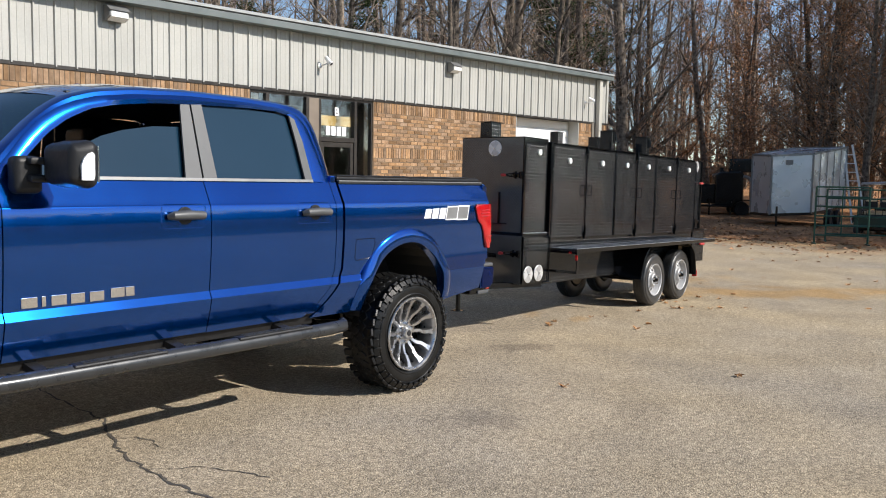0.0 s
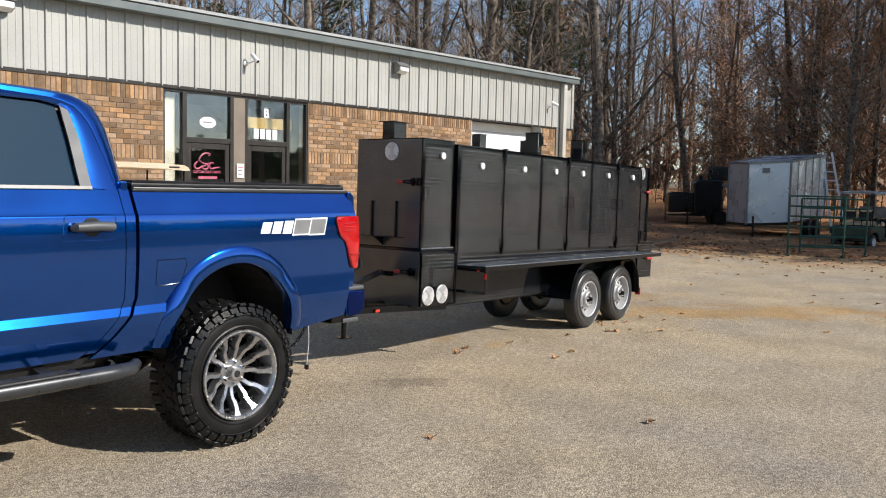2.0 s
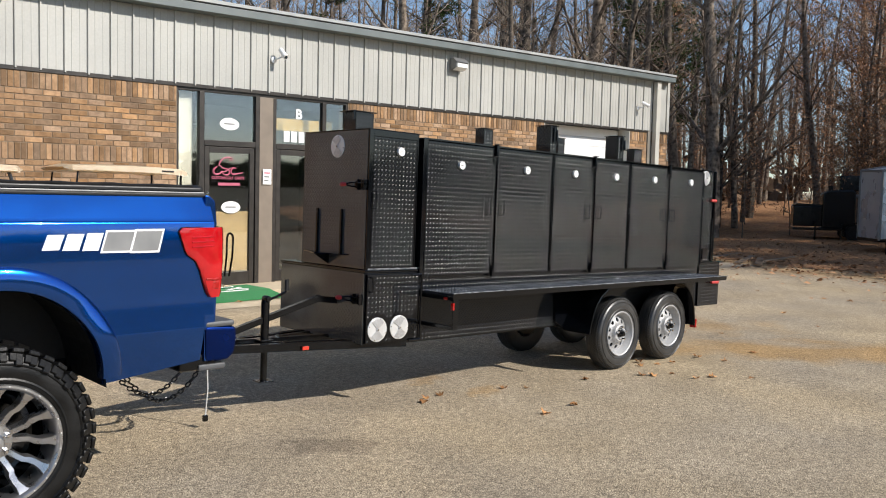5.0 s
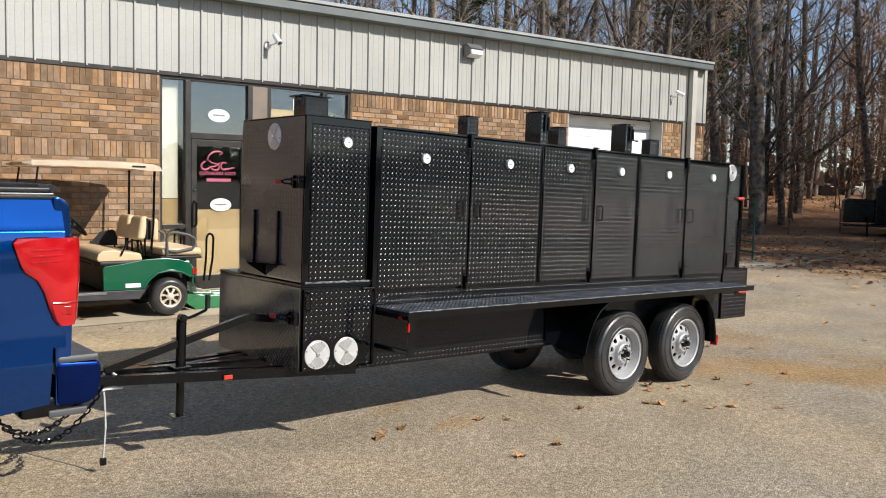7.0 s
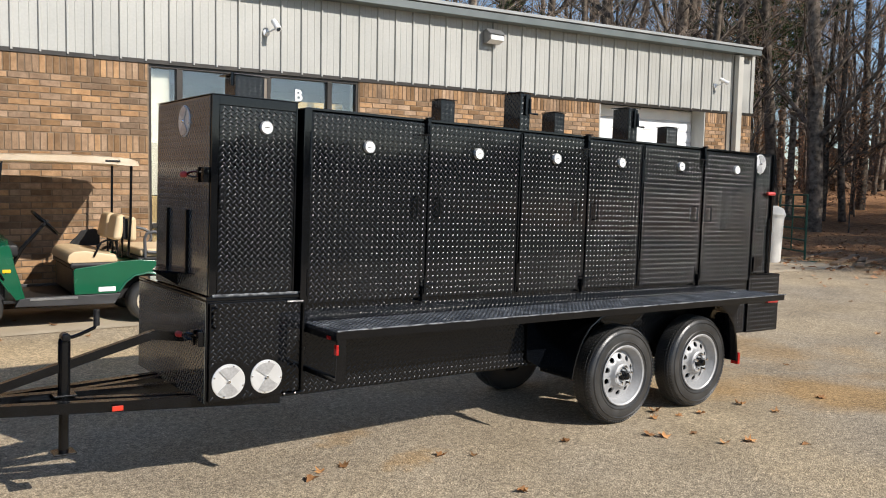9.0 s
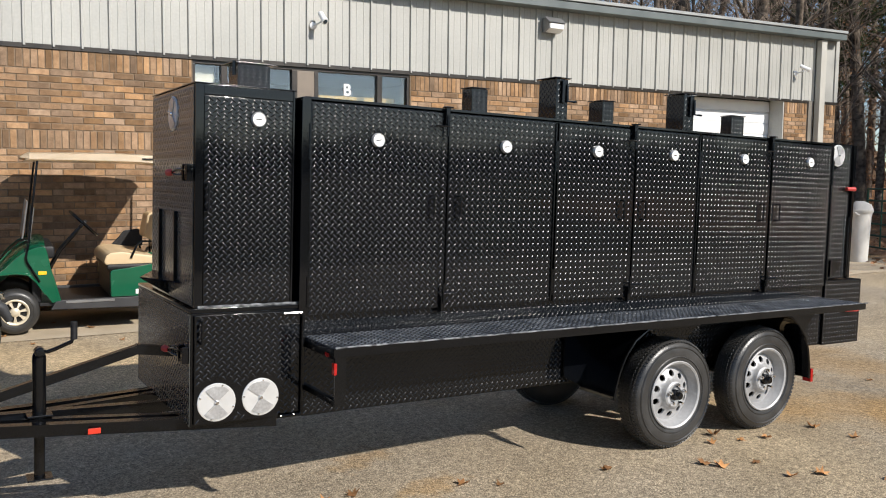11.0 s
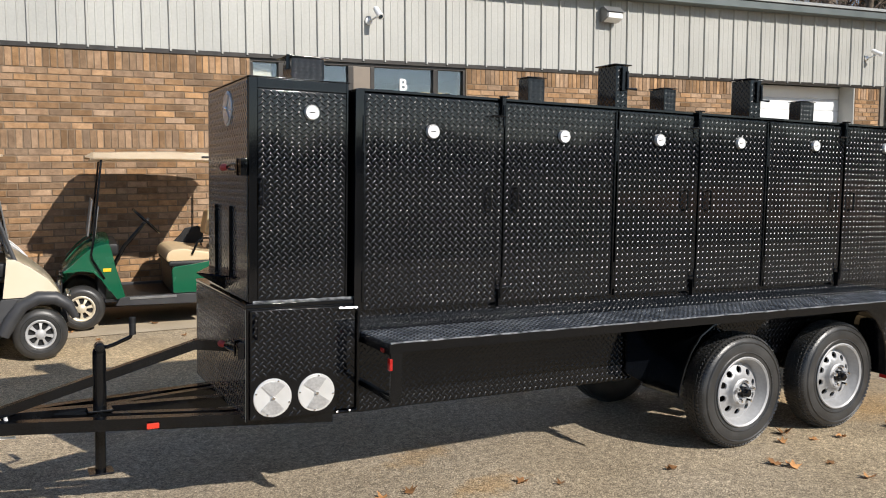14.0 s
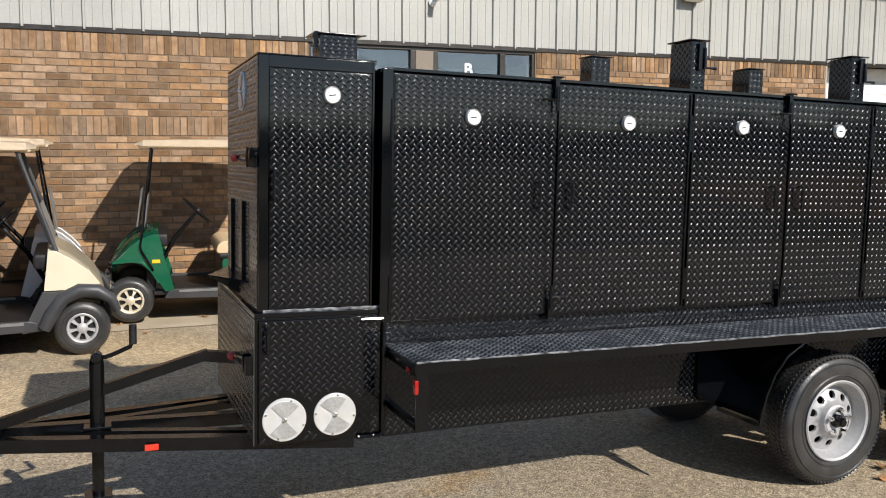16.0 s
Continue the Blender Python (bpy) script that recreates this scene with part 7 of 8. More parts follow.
part("handle", tube([(-0.28, -0.16, 0.82), (-0.36, -0.1, 0.86), (-0.36, 0.1, 0.86), (-0.28, 0.16, 0.82)], 0.018, 8), BIN, bin_)
for i, (x, y, a, l_) in enumerate(((16.2, 5.4, 20, 3.2), (16.6, 6.3, 12, 3.6), (15.9, 4.9, 25, 2.6), (17.1, 5.0, 8, 3.0))):
    p = thing("timber_plank", "weathered timber plank lying on the ground", "plank", Matrix.Translation((x, y, 0.075 + 0.0 * i)) @ pose(0, 0, 0, 0, 0, a), "planks")
    part("board", box(-l_ / 2, l_ / 2, -0.08, 0.08, 0.0, 0.045, 0.006), WOOD, p)

cargo = thing("cargo_trailer", "silver-grey enclosed cargo trailer with a V nose", "trailer")
N_, F1, F2, S_, B_ = (22.3, 4.41), (23.6, 5.48), (23.0, 3.27), (25.7, 2.84), (26.3, 5.0)
plan = [(F1, 0.50, 2.57), (N_, 0.50, 2.50), (F2, 0.57, 2.58), (S_, 0.76, 2.90), (B_, 0.76, 2.90)]
shell = bmesh.new()
lo = [shell.verts.new((p[0], p[1], a)) for p, a, b in plan]
hi = [shell.verts.new((p[0], p[1], b)) for p, a, b in plan]
for k in range(5):
    shell.faces.new((lo[k], lo[(k + 1) % 5], hi[(k + 1) % 5], hi[k]))
shell.faces.new(hi)
shell.faces.new(lo[::-1])
part("body", shell, ALUM, cargo)
for k in range(5):
    (p, a, b), (q, c_, d_) = plan[k], plan[(k + 1) % 5]
    part("top_rail", bar((p[0], p[1], b), (q[0], q[1], d_), 0.07, 0.07), GREYTRIM, cargo)
    part("bottom_rail", bar((p[0], p[1], a), (q[0], q[1], c_), 0.06, 0.09), SATIN, cargo)
    part("corner_post", bar((p[0], p[1], a), (p[0], p[1], b), 0.06, 0.06, up=(1, 0, 0)), GREYTRIM, cargo)
for i in range(1, 5):
    f = i / 5
    x, y = F2[0] + (S_[0] - F2[0]) * f, F2[1] + (S_[1] - F2[1]) * f
    part("panel_seam", bar((x - 0.005, y - 0.012, 0.6 + 0.2 * f), (x - 0.005, y - 0.012, 2.56 + 0.3 * f), 0.02, 0.012, up=(0, 1, 0)), GREYTRIM, cargo)
part("mark", box(22.50, 22.51, 3.78, 4.02, 2.2, 2.36), GREYTRIM, cargo)
for x, y in ((24.5, 2.96), (25.1, 2.86)):
    part("wheel", turned([(0.0, -0.02), (0.17, -0.02), (0.18, 0.0), (0.3, 0.0), (0.33, -0.04), (0.33, -0.16), (0.28, -0.2), (0, -0.2)], Matrix.Translation((x, y, 0.36)) @ FACE_S, 28), TYRE, cargo)
part("drawbar", bar((22.0, 4.1, 0.45), (23.6, 4.4, 0.5), 0.08, 0.08), SATIN, cargo)
part("jack", tube([(22.0, 4.1, 0.0), (22.0, 4.1, 0.8)], 0.035, 8), SATIN, cargo)
smk = thing("old_smoker_trailer", "flat-black barbecue smoker trailer parked by the woods", "trailer", Matrix.Translation((29.6, 9.0, 0.15)) @ pose(0, 0, 0, 0, 0, -60))
part("tank", slab([(-0.1, 0.45), (1.08, 0.45), (1.08, 1.86), (0.95, 1.94), (0.12, 1.92), (-0.1, 1.78)], "y", -0.5, 0.5, bevel=0.06), SATIN, smk)
part("firebox", box(-1.12, -0.1, -0.45, 0.45, 0.52, 1.30, 0.04), SATIN, smk)
part("firebox_lid", slab([(-1.15, 1.30), (-0.12, 1.30), (-0.12, 1.36), (-0.98, 1.40)], "y", -0.47, 0.47, bevel=0.01), SATIN, smk)
part("upper_cabinet", box(0.48, 1.42, -0.4, 0.4, 1.90, 2.48, 0.05), SATIN, smk)
part("stack", box(0.14, 0.30, -0.1, 0.1, 1.92, 2.10, 0.01), SATIN, smk)
# pale grey stands in for sunlight on a curved part
part("elbow_pipe", tube([(1.05, -0.52, 1.72), (1.25, -0.52, 1.68), (1.40, -0.52, 1.52), (1.46, -0.52, 1.30)], 0.07, 10), GREYTRIM, smk, "bent arc coloured pale as if sunlit")
part("deck", box(-1.15, 1.9, -0.7, 0.7, 0.38, 0.46, 0.01), SATIN, smk)
part("jack_leg", tube([(-0.35, -0.66, -0.02), (-0.35, -0.66, 0.72)], 0.035, 8), SATIN, smk)
part("fender", slab([(0.5, 0.5), (0.6, 0.72), (1.4, 0.72), (1.5, 0.5), (1.45, 0.48), (1.36, 0.68), (0.64, 0.68), (0.54, 0.48)], "y", -0.95, -0.7), SATIN, smk)
for y in (-0.72, 0.9):
    part("wheel", turned([(0, 0), (0.16, 0.0), (0.18, 0.02), (0.29, 0.02), (0.32, -0.02), (0.32, -0.16), (0, -0.18)], Matrix.Translation((1.0, y, 0.32)) @ FACE_S, 24), TYRE, smk)
ladder = thing("ladder", "white step ladder leaning by the cargo trailer", "ladder")
for dx in (0.0, 0.42):
    part("stile", bar((25.7 + dx * 0.3, 2.55 - dx, 0.2), (25.6 + dx * 0.3, 2.95 - dx * 0.6, 3.0), 0.03, 0.07), WHITE, ladder)
for i in range(8):
    f = 0.1 + i * 0.11
    part("rung", bar((25.7 - 0.1 * f, 2.55 + 0.4 * f, 0.2 + 2.8 * f), (25.83 - 0.1 * f, 2.13 + 0.57 * f, 0.2 + 2.8 * f), 0.03, 0.03), WHITE, ladder)


# ---- woods ----
def limb(vs, fs, p, d, length, r0, r1, rng, sides, n, wander):
    """Adds a tapered, wandering branch and returns points with direction and radius along it."""
    pts, p, d = [], Vector(p), Vector(d).normalized()
    up = d.orthogonal().normalized()
    base = len(vs)
    for i in range(n + 1):
        r = r0 + (r1 - r0) * i / n
        up = (up - d * up.dot(d)).normalized()
        s = d.cross(up)
        for k in range(sides):
            a = 2 * math.pi * k / sides
            vs.append(p + r * (math.cos(a) * up + math.sin(a) * s))
        if i:
            o, q = base + (i - 1) * sides, base + i * sides
            for k in range(sides):
                j = (k + 1) % sides
                fs.append((o + k, o + j, q + j, q + k))
        pts.append((p.copy(), d.copy(), r))
        p = p + d * (length / n)
        d = (d + wander * Vector((rng.uniform(-1, 1), rng.uniform(-1, 1), rng.uniform(-0.6, 0.8)))).normalized()
    return pts


def side_way(d, rng, spread_):
    a = d.orthogonal().normalized()
    a = Matrix.Rotation(rng.uniform(0, 6.283), 3, d) @ a
    return (d * (1 - spread_) + a * spread_ + Vector((0, 0, 0.25))).normalized()


def bare_tree(seed, h, r, leaves=0, start=0.16, label=""):
    rng = random.Random(seed)
    t = thing("bare_tree", label or "tall leafless hardwood tree with grey bark", "tree", group="woods")
    vs, fs, tv, tf = [], [], [], []
    trunk = limb(vs, fs, (0, 0, -0.4), (rng.uniform(-0.05, 0.05), rng.uniform(-0.05, 0.05), 1), h, r, r * 0.18, rng, 7, 12, 0.05)
    lv, lf = [], []

    def leaf_tuft(p, n, size):
        for _ in range(n):
            c = p + Vector((rng.gauss(0, size), rng.gauss(0, size), rng.gauss(0, size)))
            a, b = Vector((rng.uniform(-1, 1), rng.uniform(-1, 1), rng.uniform(-1, 1))).normalized(), Vector((rng.uniform(-1, 1), rng.uniform(-1, 1), rng.uniform(-1, 1))).normalized()
            k, q = len(lv), rng.uniform(0.05, 0.09)
            lv.extend([c - q * a, c + 0.5 * q * b, c + q * a, c - 0.5 * q * b])
            lf.append((k, k + 1, k + 2, k + 3))

    for i in range(1, 13):
        f = i / 12
        if f < start:
            continue
        for _ in range(rng.choice((1, 2, 2, 3))):
            p, d, rr = trunk[i]
            w = side_way(d, rng, rng.uniform(0.5, 0.85))
            L = h * (0.30 - 0.16 * f) * rng.uniform(0.6, 1.2)
            b = limb(vs, fs, p, w, L, rr * rng.uniform(0.28, 0.5), 0.014, rng, 5, 6, 0.17)
            for j in range(1, 7):
                for _ in range(2):
                    p2, d2, r2 = b[j]
                    w2 = side_way(d2, rng, rng.uniform(0.4, 0.75))
                    L2 = L * rng.uniform(0.2, 0.42)
                    c = limb(tv, tf, p2, w2, L2, max(r2 * 0.5, 0.011), 0.005, rng, 3, 3, 0.22)
                    for q in (1, 2, 3):
                        p3, d3, r3 = c[q]
                        limb(tv, tf, p3, side_way(d3, rng, 0.55), L2 * rng.uniform(0.3, 0.6), 0.0075, 0.003, rng, 3, 2, 0.25)
                    if leaves and rng.random() < leaves:
                        leaf_tuft(c[-1][0], 10, 0.18)
                        leaf_tuft(c[1][0], 8, 0.16)
    raw("trunk", vs, fs, BARK, t, smooth=True)
    raw("crown", tv, tf, TWIG, t, "fine bare twigs")
    if lv:
        raw("dead_foliage", lv, lf, DRYLEAF, t, "clinging dry brown leaves", kind="stuff")
    return t


def pine_tree(seed, h, r):
    rng = random.Random(seed)
    t = thing("pine_tree", "tall dark green pine among the bare trees", "tree", group="pines")
    vs, fs, nv, nf = [], [], [], []
    trunk = limb(vs, fs, (0, 0, -0.4), (0, 0, 1), h, r, 0.04, rng, 7, 12, 0.03)
    for i in range(4, 13):
        for _ in range(5):
            p, d, rr = trunk[i]
            w = side_way(d, rng, 0.9)
            L = h * 0.16 * rng.uniform(0.6, 1.2) * (1.25 - i / 14)
            b = limb(vs, fs, p, w, L, 0.05, 0.012, rng, 4, 5, 0.12)
            for j in range(2, 6):
                for _ in range(7):
                    c = b[j][0] + Vector((rng.gauss(0, 0.22), rng.gauss(0, 0.22), rng.gauss(0, 0.12)))
                    for _ in range(5):
                        a = Vector((rng.uniform(-1, 1), rng.uniform(-1, 1), rng.uniform(-0.3, 1))).normalized()
                        s = a.orthogonal().normalized() * 0.018
                        k, q = len(nv), rng.uniform(0.14, 0.26)
                        nv.extend([c - s, c + s, c + q * a])
                        nf.append((k, k + 1, k + 2))
    raw("trunk", vs, fs, BARK, t, smooth=True)
    raw("needles", nv, nf, NEEDLE, t, "tufts of green needles", kind="stuff")
    return t


def sapling(seed, h):
    rng = random.Random(seed)
    t = thing("sapling", "thin sapling holding rust-brown dead leaves", "sapling", group="saplings")
    vs, fs, lv, lf = [], [], [], []
    tr = limb(vs, fs, (0, 0, -0.2), (rng.uniform(-0.1, 0.1), rng.uniform(-0.1, 0.1), 1), h, 0.035, 0.008, rng, 5, 8, 0.09)
    for i in range(2, 9):
        for _ in range(3):
            p, d, rr = tr[i]
            b = limb(vs, fs, p, side_way(d, rng, 0.75), h * rng.uniform(0.14, 0.3), 0.012, 0.004, rng, 3, 4, 0.2)
            for j in range(1, 5):
                for _ in range(6):
                    c = b[j][0] + Vector((rng.gauss(0, 0.12), rng.gauss(0, 0.12), rng.gauss(0, 0.1)))
                    a, e = Vector((rng.uniform(-1, 1), rng.uniform(-1, 1), rng.uniform(-1, 1))).normalized(), Vector((rng.uniform(-1, 1), rng.uniform(-1, 1), rng.uniform(-1, 1))).normalized()
                    k, q = len(lv), rng.uniform(0.04, 0.075)
                    lv.extend([c - q * a, c + 0.5 * q * e, c + q * a, c - 0.5 * q * e])
                    lf.append((k, k + 1, k + 2, k + 3))
    raw("stem", vs, fs, BARK, t, smooth=True)
    raw("dead_foliage", lv, lf, DRYLEAF, t, "rust-brown dead leaves", kind="stuff")
    return t


KINDS = [bare_tree(11, 17, 0.19), bare_tree(12, 19, 0.26), bare_tree(13, 15, 0.15), bare_tree(14, 18, 0.22, start=0.3), bare_tree(15, 14, 0.12, leaves=0.22, label="leafless hardwood with a few dry brown leaves"), bare_tree(16, 16, 0.18, leaves=0.38, label="oak still holding many dry brown leaves"), bare_tree(17, 12, 0.14, leaves=0.85, start=0.1, label="small oak thick with rust-brown leaves")]
PINES = [pine_tree(21, 17, 0.2), pine_tree(22, 15, 0.17)]
SAPS = [sapling(31, 4.5), sapling(32, 3.2), sapling(33, 5.5)]
used = set()


def plant(kinds, x, y, rng):
    ob = rng.choice(kinds)
    s = rng.uniform(0.82, 1.2)
    m = Matrix.Translation((x, y, rise(x, y) - 0.05)) @ pose(0, 0, 0, rng.uniform(-2.5, 2.5), rng.uniform(-2.5, 2.5), rng.uniform(0, 360)) @ Matrix.Diagonal((s, s, s, 1))
    if ob not in used:
        used.add(ob)
        ob.matrix_world = m
    else:
        c = copy_thing(ob, m @ Matrix.Diagonal((1 / ob.scale.x, 1 / ob.scale.x, 1 / ob.scale.x, 1)))
        c.matrix_world = m


rng = random.Random(77)
spots = []
tries = 0
while len(spots) < 132 and tries < 20000:
    tries += 1
    x, y = rng.uniform(2, 64), rng.uniform(3, 62)
    if y < 24 and x < 27 - 0.32 * max(0, y - 6):
        continue
    if x < 19 and y < 25:
        continue
    if x < 30 and y < 7.5 or x > 41 and y < 11 or x < 35.5 and 6.5 < y < 13:
        continue
    if any((x - a) ** 2 + (y - b) ** 2 < (1.7 + 0.028 * (x + y)) ** 2 for a, b in spots):
        continue
    spots.append((x, y))
for x, y in spots:
    right = x > 30 and y < 16
    plant(KINDS[4:] if (right and rng.random() < 0.8) else (KINDS if rng.random() < 0.25 else KINDS[:4]), x, y, rng)
for x, y in ((17.2, 14.5), (19.5, 11.5), (21.5, 17.5), (18.2, 20.5), (23.8, 13.2), (26.0, 11.7), (36.4, 11.9), (31.5, 13.6), (33.2, 5.9), (30.5, 3.2), (33, 5.2), (31.5, 0.6)):
    plant(KINDS[:4], x, y, rng)
for x, y in ((22.5, 24.5), (25.5, 27.5), (20.0, 30.0), (34, 30), (27.9, 15.3), (29.6, 16.6), (30.6, 15.4), (28.4, 17.4), (38.6, 22.6), (39.9, 21.6), (41.0, 23.2), (37.4, 21.3)):
    plant(PINES, x, y, rng)
for _ in range(46):
    y = rng.uniform(3.5, 26)
    x = rng.uniform(28, 44) if y < 9 else rng.uniform(19.5 + max(0, 12 - y), 42)
    plant(SAPS, x, y, rng)
# trees beyond the lot's sunny side, which shade the yard
for x, y in ((24.5, -8), (26.5, -10.5), (23.2, -12), (28.5, -8.5), (27, -3.5), (31, -5.5), (30, -1.8), (34.5, -6.5), (22, -6.5), (33, -2.5), (20.5, -9.5), (25, -5), (23.5, -7.5), (28, -5.8), (26, -12.5), (29.5, -10.5), (32, -11.5), (22, -10), (33.5, -4.2), (30, -13), (25.5, -15), (32.5, -9.5), (27.5, -7.2), (29, -4), (24.2, -9.8), (31, -7.8), (26, -7), (34.5, -8.2)):
    plant(PINES, x, y, rng)
for _ in range(16):
    x = rng.uniform(31, 38)
    plant(SAPS, x, rng.uniform(2.0, 10), rng)
for x, y in ((33.3, 6.6), (34, 3.9), (39, 7), (31.6, 5.4), (36.5, 4.2), (41, 6), (44.5, 3.5), (34.5, 1.5), (37, 1.6), (40.5, 2.4), (32.6, 2.6)):
    plant(KINDS[6:], x, y, rng)
for x, y in ((21, -9), (25, -12), (28, -7), (31, -11), (34, -16), (24, -18), (37, -8), (29, -20), (33, -4), (39, -14), (42, -4), (36, -22)):
    plant(KINDS, x, y, rng)

# far woods all round, one ragged mass of trunks and twigs
rng = random.Random(5)
vs, fs = [], []
for _ in range(270):
    a = rng.uniform(-0.25, 1.75)
    d = rng.uniform(62, 95)
    x, y = d * math.cos(a), d * math.sin(a)
    z = rise(x, y) - 0.3
    h = rng.uniform(11, 19)
    b = limb(vs, fs, (x, y, z), (rng.uniform(-0.06, 0.06), rng.uniform(-0.06, 0.06), 1), h, rng.uniform(0.14, 0.26), 0.05, rng, 4, 4, 0.05)
    for j in range(1, 5):
        for _ in range(5):
            c = limb(vs, fs, b[j][0], side_way(b[j][1], rng, 0.7), rng.uniform(1.5, 4.2), 0.05, 0.018, rng, 3, 3, 0.2)
            limb(vs, fs, c[1][0], side_way(c[1][1], rng, 0.6), rng.uniform(1, 2.2), 0.03, 0.014, rng, 3, 2, 0.2)
raw("far_woods", vs, fs, BARK, None, "distant bare woods beyond the yard", kind="stuff")
tagged(bpy.data.objects["far_woods"], category="woods")
# brown undergrowth that closes the view between the far trunks
vs, fs = [], []
for i in range(2600):
    a = rng.uniform(-0.2, 1.7)
    d = rng.uniform(58, 92)
    x, y = d * math.cos(a), d * math.sin(a)
    c = Vector((x, y, rise(x, y) + abs(rng.gauss(0, 1.3))))
    u = Vector((rng.uniform(-1, 1), rng.uniform(-1, 1), rng.uniform(-1, 1))).normalized()
    v = u.orthogonal().normalized()
    k, q = len(vs), rng.uniform(0.4, 1.1)
    vs += [c - q * u, c + 0.6 * q * v, c + q * u, c - 0.6 * q * v]
    fs.append((k, k + 1, k + 2, k + 3))
raw("undergrowth", vs, fs, BRUSH, None, "brown undergrowth among the far trunks", kind="stuff")
tagged(bpy.data.objects["undergrowth"], category="bushes")
# low treeline behind the camera's side of the lot
vs, fs = [], []
for i in range(260):
    a = math.pi * (1.02 + 0.86 * i / 259)
    d = 75 + rng.uniform(-4, 6)
    x, y = d * math.cos(a), d * math.sin(a)
    for _ in range(150):
        c = Vector((x + rng.gauss(0, 1.6), y + rng.gauss(0, 1.6), rng.uniform(0.0, 1.0) ** 0.8 * (4.4 + 0.6 * math.sin(i * 0.21) + 0.5 * math.sin(i * 0.53) + rng.gauss(0, 0.4)) - 0.3))
        u = Vector((rng.uniform(-1, 1), rng.uniform(-1, 1), rng.uniform(-1, 1))).normalized()
        v = u.orthogonal().normalized()
        k, q = len(vs), rng.uniform(0.35, 1.1)
        vs += [c - q * u, c + 0.7 * q * v, c + q * u, c - 0.7 * q * v]
        fs.append((k, k + 1, k + 2, k + 3))
raw("far_treeline", vs, fs, NEEDLE, None, "distant dark treeline across the road", kind="stuff")
tagged(bpy.data.objects["far_treeline"], category="woods")


# ---- ground marks and fallen leaves ----
rng = random.Random(9)


def ribbon(pts, w, lift):
    vs, fs = [], []
    for i, (x, y) in enumerate(pts):
        a, b = pts[max(i - 1, 0)], pts[min(i + 1, len(pts) - 1)]
        d = Vector((b[0] - a[0], b[1] - a[1])).normalized()
        q = w * rng.uniform(0.35, 1.3)
        for s in (-1, 1):
            xx, yy = x - s * d.y * q, y + s * d.x * q
            vs.append((xx, yy, rise(xx, yy) + lift))
        if i:
            k = 2 * i
            fs.append((k - 2, k - 1, k + 1, k))
    return vs, fs


def jagged(pts, n=7, amp=0.018):
    out = []
    for (x0, y0), (x1, y1) in zip(pts, pts[1:]):
        for i in range(n):
            f = i / n
            out.append((x0 + (x1 - x0) * f + rng.uniform(-amp, amp), y0 + (y1 - y0) * f + rng.uniform(-amp, amp)))
    return out + [pts[-1]]


for k, (pts, w) in enumerate((([(-4.1, 1.9), (-4.181, 1.214), (-4.222, 0.716), (-4.26, 0.238), (-4.416, -0.143), (-4.529, -0.43), (-4.586, -0.75), (-4.60, -1.0), (-4.617, -1.25), (-4.55, -1.7), (-4.4, -2.4)], 0.009), ([(-4.26, 0.24), (-4.40, 0.22), (-4.54, 0.23), (-4.8, 0.1)], 0.005), ([(-4.416, -0.143), (-4.30, -0.3), (-4.33, -0.5)], 0.004), ([(-4.58, -0.75), (-4.36, -0.95), (-4.25, -1.3)], 0.004))):
    c = raw("asphalt_crack", *ribbon(jagged(pts), w, 0.003), CRACK, None, "dark jagged crack in the asphalt", kind="structure")
    tagged(c, category="crack")


def leaf_mesh(seed):
    g = random.Random(seed)
    lobes = 5 if seed % 2 else 7
    outline = []
    for j in range(lobes * 2):
        a = math.pi * (0.08 + 1.84 * j / (lobes * 2 - 1)) - math.pi / 2 - 0.4
        q = (0.062 if j % 2 == 0 else 0.034) * g.uniform(0.8, 1.2)
        outline.append((q * math.cos(a), q * math.sin(a)))
    vs = [(0, 0, 0.012)] + [(x, y, 0.004 + abs(x) * g.uniform(0.1, 0.55) + 0.022 * max(0, math.sin(3 * i + seed))) for i, (x, y) in enumerate(outline)]
    k = len(outline)
    fs = [(0, i + 1, (i + 1) % k + 1) for i in range(k)]
    s = len(vs)
    vs += [(-0.002, -0.01, 0.01), (0.002, -0.01, 0.01), (0.003, -0.075, 0.006), (-0.001, -0.075, 0.006)]
    fs.append((s, s + 1, s + 2, s + 3))
    me = bpy.data.meshes.new("fallen_leaf")
    me.from_pydata(vs, [], fs)
    me.materials.append(LEAF)
    me.shade_smooth()
    return me


LEAVES = [leaf_mesh(i) for i in range(5)]
spots_ = [(0.52, -0.04), (0.61, 0.03), (0.76, 0.05), (1.3, -0.1), (0.96, -0.8), (1.31, -0.77), (2.08, -0.3), (2.61, -0.49), (2.66, -0.56), (3.14, -0.31), (3.31, -0.36), (2.88, -0.62), (3.76, -0.36), (2.86, -0.86), (3.03, -0.91), (3.27, -1.14), (3.79, -0.62), (4.45, -0.58), (2.94, -0.26),
          (-1.65, -1.47), (-0.45, -2.32), (1.46, -0.2), (3.07, -0.16), (-0.21, 4.44), (-0.52, 4.61), (0.06, 5.38), (0.35, 4.99), (0.5, 4.3)]
spots_ += [(rng.uniform(4, 11), rng.uniform(-3.5, 3.5)) for _ in range(34)] + [(rng.uniform(-3, 4), rng.uniform(3.6, 5.6)) for _ in range(14)]
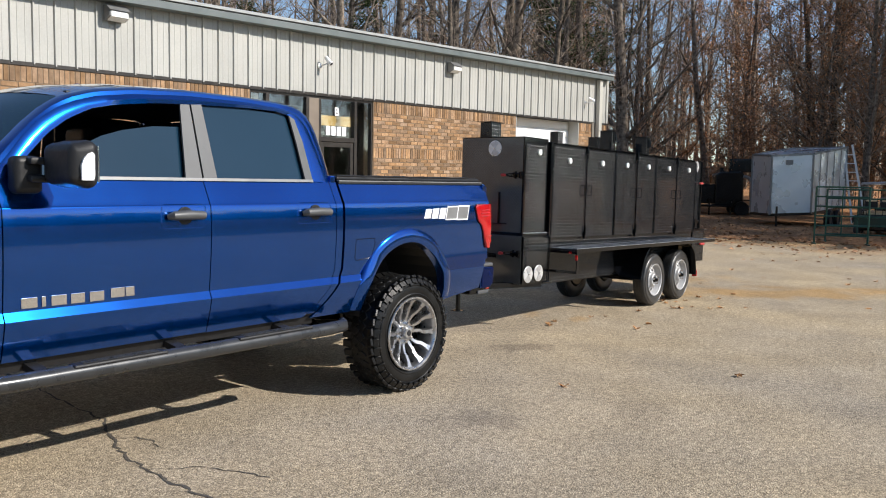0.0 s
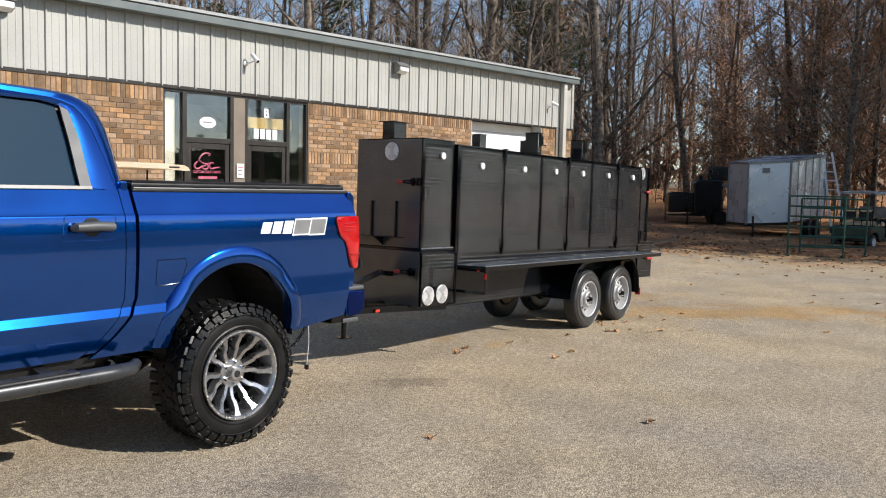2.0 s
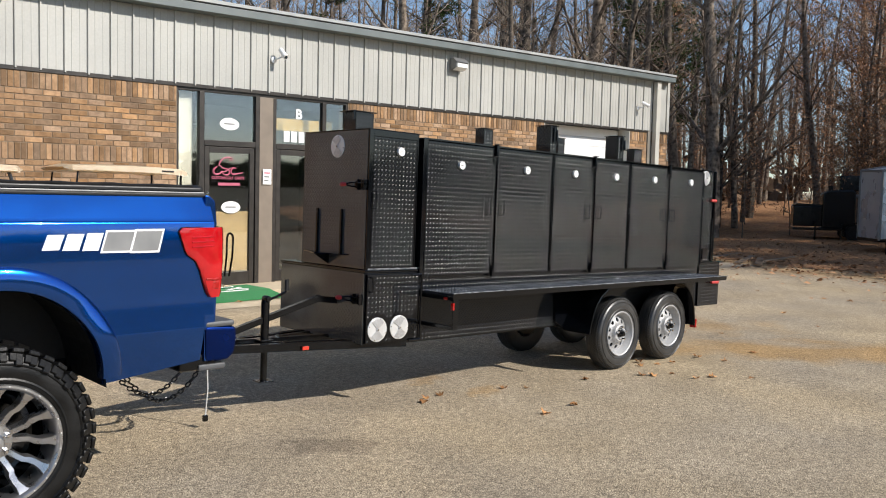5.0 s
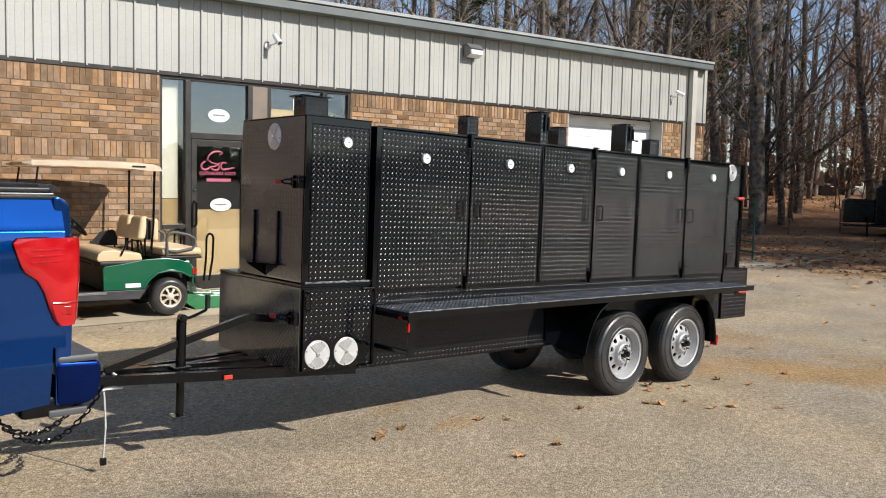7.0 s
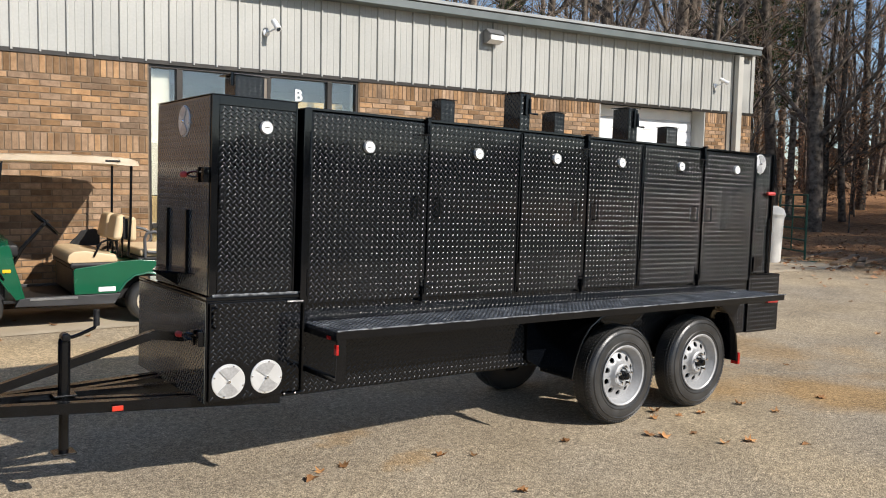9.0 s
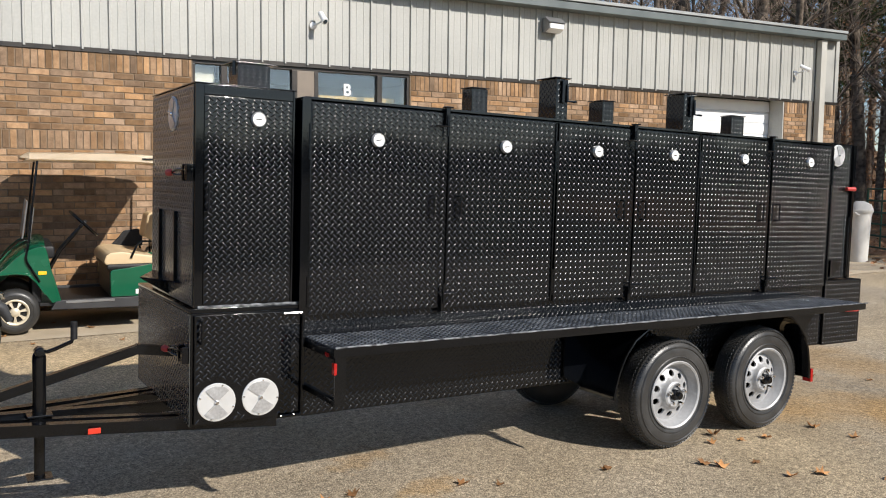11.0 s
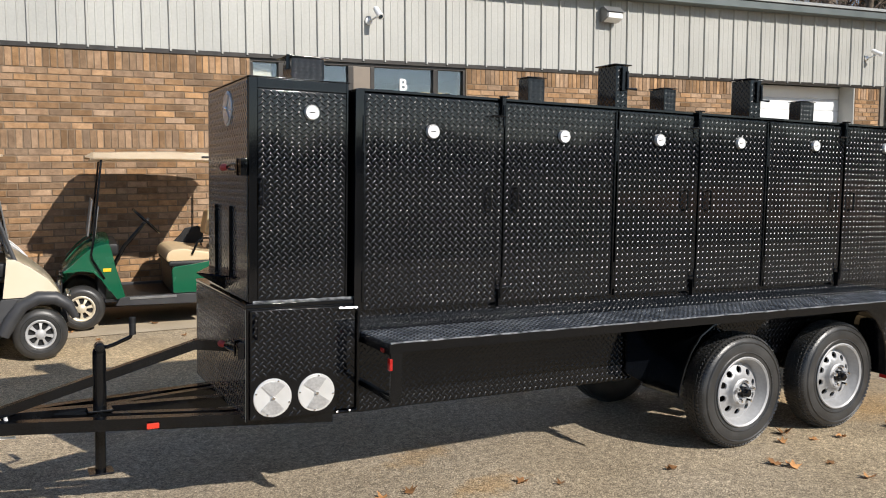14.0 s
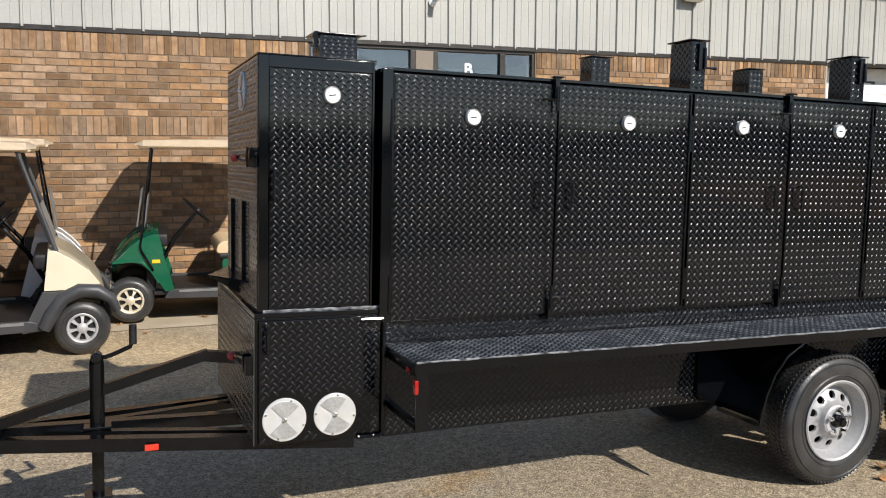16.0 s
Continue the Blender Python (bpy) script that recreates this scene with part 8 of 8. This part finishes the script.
for i, (x, y) in enumerate(spots_):
    o = tagged(new("fallen_leaf", LEAVES[i % 5]), "curled dry brown leaf lying on the lot", "leaf", "fallen leaves")
    s = rng.uniform(0.45, 0.85) if i > 3 else 0.65
    lift_ = 0.006 if y > 4.6 else 0.0
    o.matrix_world = Matrix.Translation((x, y, rise(x, y) + lift_ - 0.001)) @ pose(0, 0, 0, rng.uniform(-8, 8), rng.uniform(-8, 8), rng.uniform(0, 360)) @ Matrix.Diagonal((s, s, s * rng.uniform(0.8, 1.5), 1))
# drifts of leaves along the woods
vs, fs = [], []
for i in range(8200):
    y = rng.uniform(-14, 22)
    x = 16.2 + rng.gauss(0, 2.3) + (abs(rng.gauss(0, 7)) if i % 2 else 0)
    if x < 9 or (x < 14.3 and y > 5.6):
        continue
    a, q, t_ = rng.uniform(0, 6.283), rng.uniform(0.03, 0.075), rng.uniform(0, 0.05)
    z = rise(x, y) + 0.02 + (0.06 if x > 18 else 0.0)
    k = len(vs)
    vs += [(x - q * math.cos(a), y - q * math.sin(a), z), (x + 0.5 * q * math.sin(a), y - 0.5 * q * math.cos(a), z + t_), (x + q * math.cos(a), y + q * math.sin(a), z + t_ * 0.4), (x - 0.5 * q * math.sin(a), y + 0.5 * q * math.cos(a), z)]
    fs.append((k, k + 1, k + 2, k + 3))
tagged(raw("leaf_drift", vs, fs, DRYLEAF, None, "drifts of dry leaves along the edge of the lot", kind="stuff"), category="leaves")

# ---- bricks ----
BL, BH, GAP = 0.211, 0.0703, 0.0125


def brick_mesh(name, w, h):
    me = bpy.data.meshes.new(name)
    b = 0.0025
    d = 0.03
    vs = [(-w / 2, d, -h / 2), (w / 2, d, -h / 2), (w / 2, d, h / 2), (-w / 2, d, h / 2), (-w / 2, b, -h / 2), (w / 2, b, -h / 2), (w / 2, b, h / 2), (-w / 2, b, h / 2),
          (-w / 2 + b, 0, -h / 2 + b), (w / 2 - b, 0, -h / 2 + b), (w / 2 - b, 0, h / 2 - b), (-w / 2 + b, 0, h / 2 - b)]
    fs = [(8, 9, 10, 11), (4, 5, 9, 8), (5, 6, 10, 9), (6, 7, 11, 10), (7, 4, 8, 11), (0, 1, 5, 4), (1, 2, 6, 5), (2, 3, 7, 6), (3, 0, 4, 7)]
    me.from_pydata(vs, [], fs)
    me.materials.append(BRICK)
    return me, vs, fs


rng = random.Random(31)
cells = []  # x, z, width, height
SPANS = [(-9.0, 1.655), (4.51, 9.26), (12.20, 12.85), (13.0, 13.69)]
sold_top = SID - 0.04
rows_ = []
z = sold_top - 0.2
rows_.append(("soldier", z, 0.2))
for i in range(9):
    z -= BH
    rows_.append(("run", z, BH))
z -= 0.2
rows_.append(("soldier", z, 0.2))
i = 0
while z > 0.0:
    z -= BH
    rows_.append(("run", z, BH))
for a, b in SPANS:
    for r_i, (kind_, z, h) in enumerate(rows_):
        step_ = BL if kind_ == "run" else BH
        x = a - (step_ / 2 if (kind_ == "run" and r_i % 2) else 0.0)
        while x < b - 0.01:
            x0, x1 = max(x, a), min(x + step_, b)
            if x1 - x0 > 0.03:
                cells.append(((x0 + x1) / 2, z + h / 2, x1 - x0 - GAP, h - GAP))
            x += step_
meshes = {}
jv, jf = [], []
single = 0
for x, z, w, h in cells:
    zz = z + SLOPE * x
    y = WY - rng.uniform(0.0, 0.003)
    key = (round(w, 3), round(h, 3))
    near_ = -0.62 < x < 1.66 and z > 0.95
    if near_ and single < 330:
        if key not in meshes:
            meshes[key] = brick_mesh("brick", w, h)
        o = new("brick", meshes[key][0])
        o.parent = wall_front
        o.location = (x, y, zz)
        single += 1
    else:
        if key not in meshes:
            meshes[key] = brick_mesh("brick", w, h)
        k = len(jv)
        jv += [(x + p[0], y + p[1], zz + p[2]) for p in meshes[key][1]]
        jf += [tuple(k + q for q in f) for f in meshes[key][2]]
raw("brickwork", jv, jf, BRICK_FAR, wall_front, "tan bricks of mixed shades", kind="stuff")
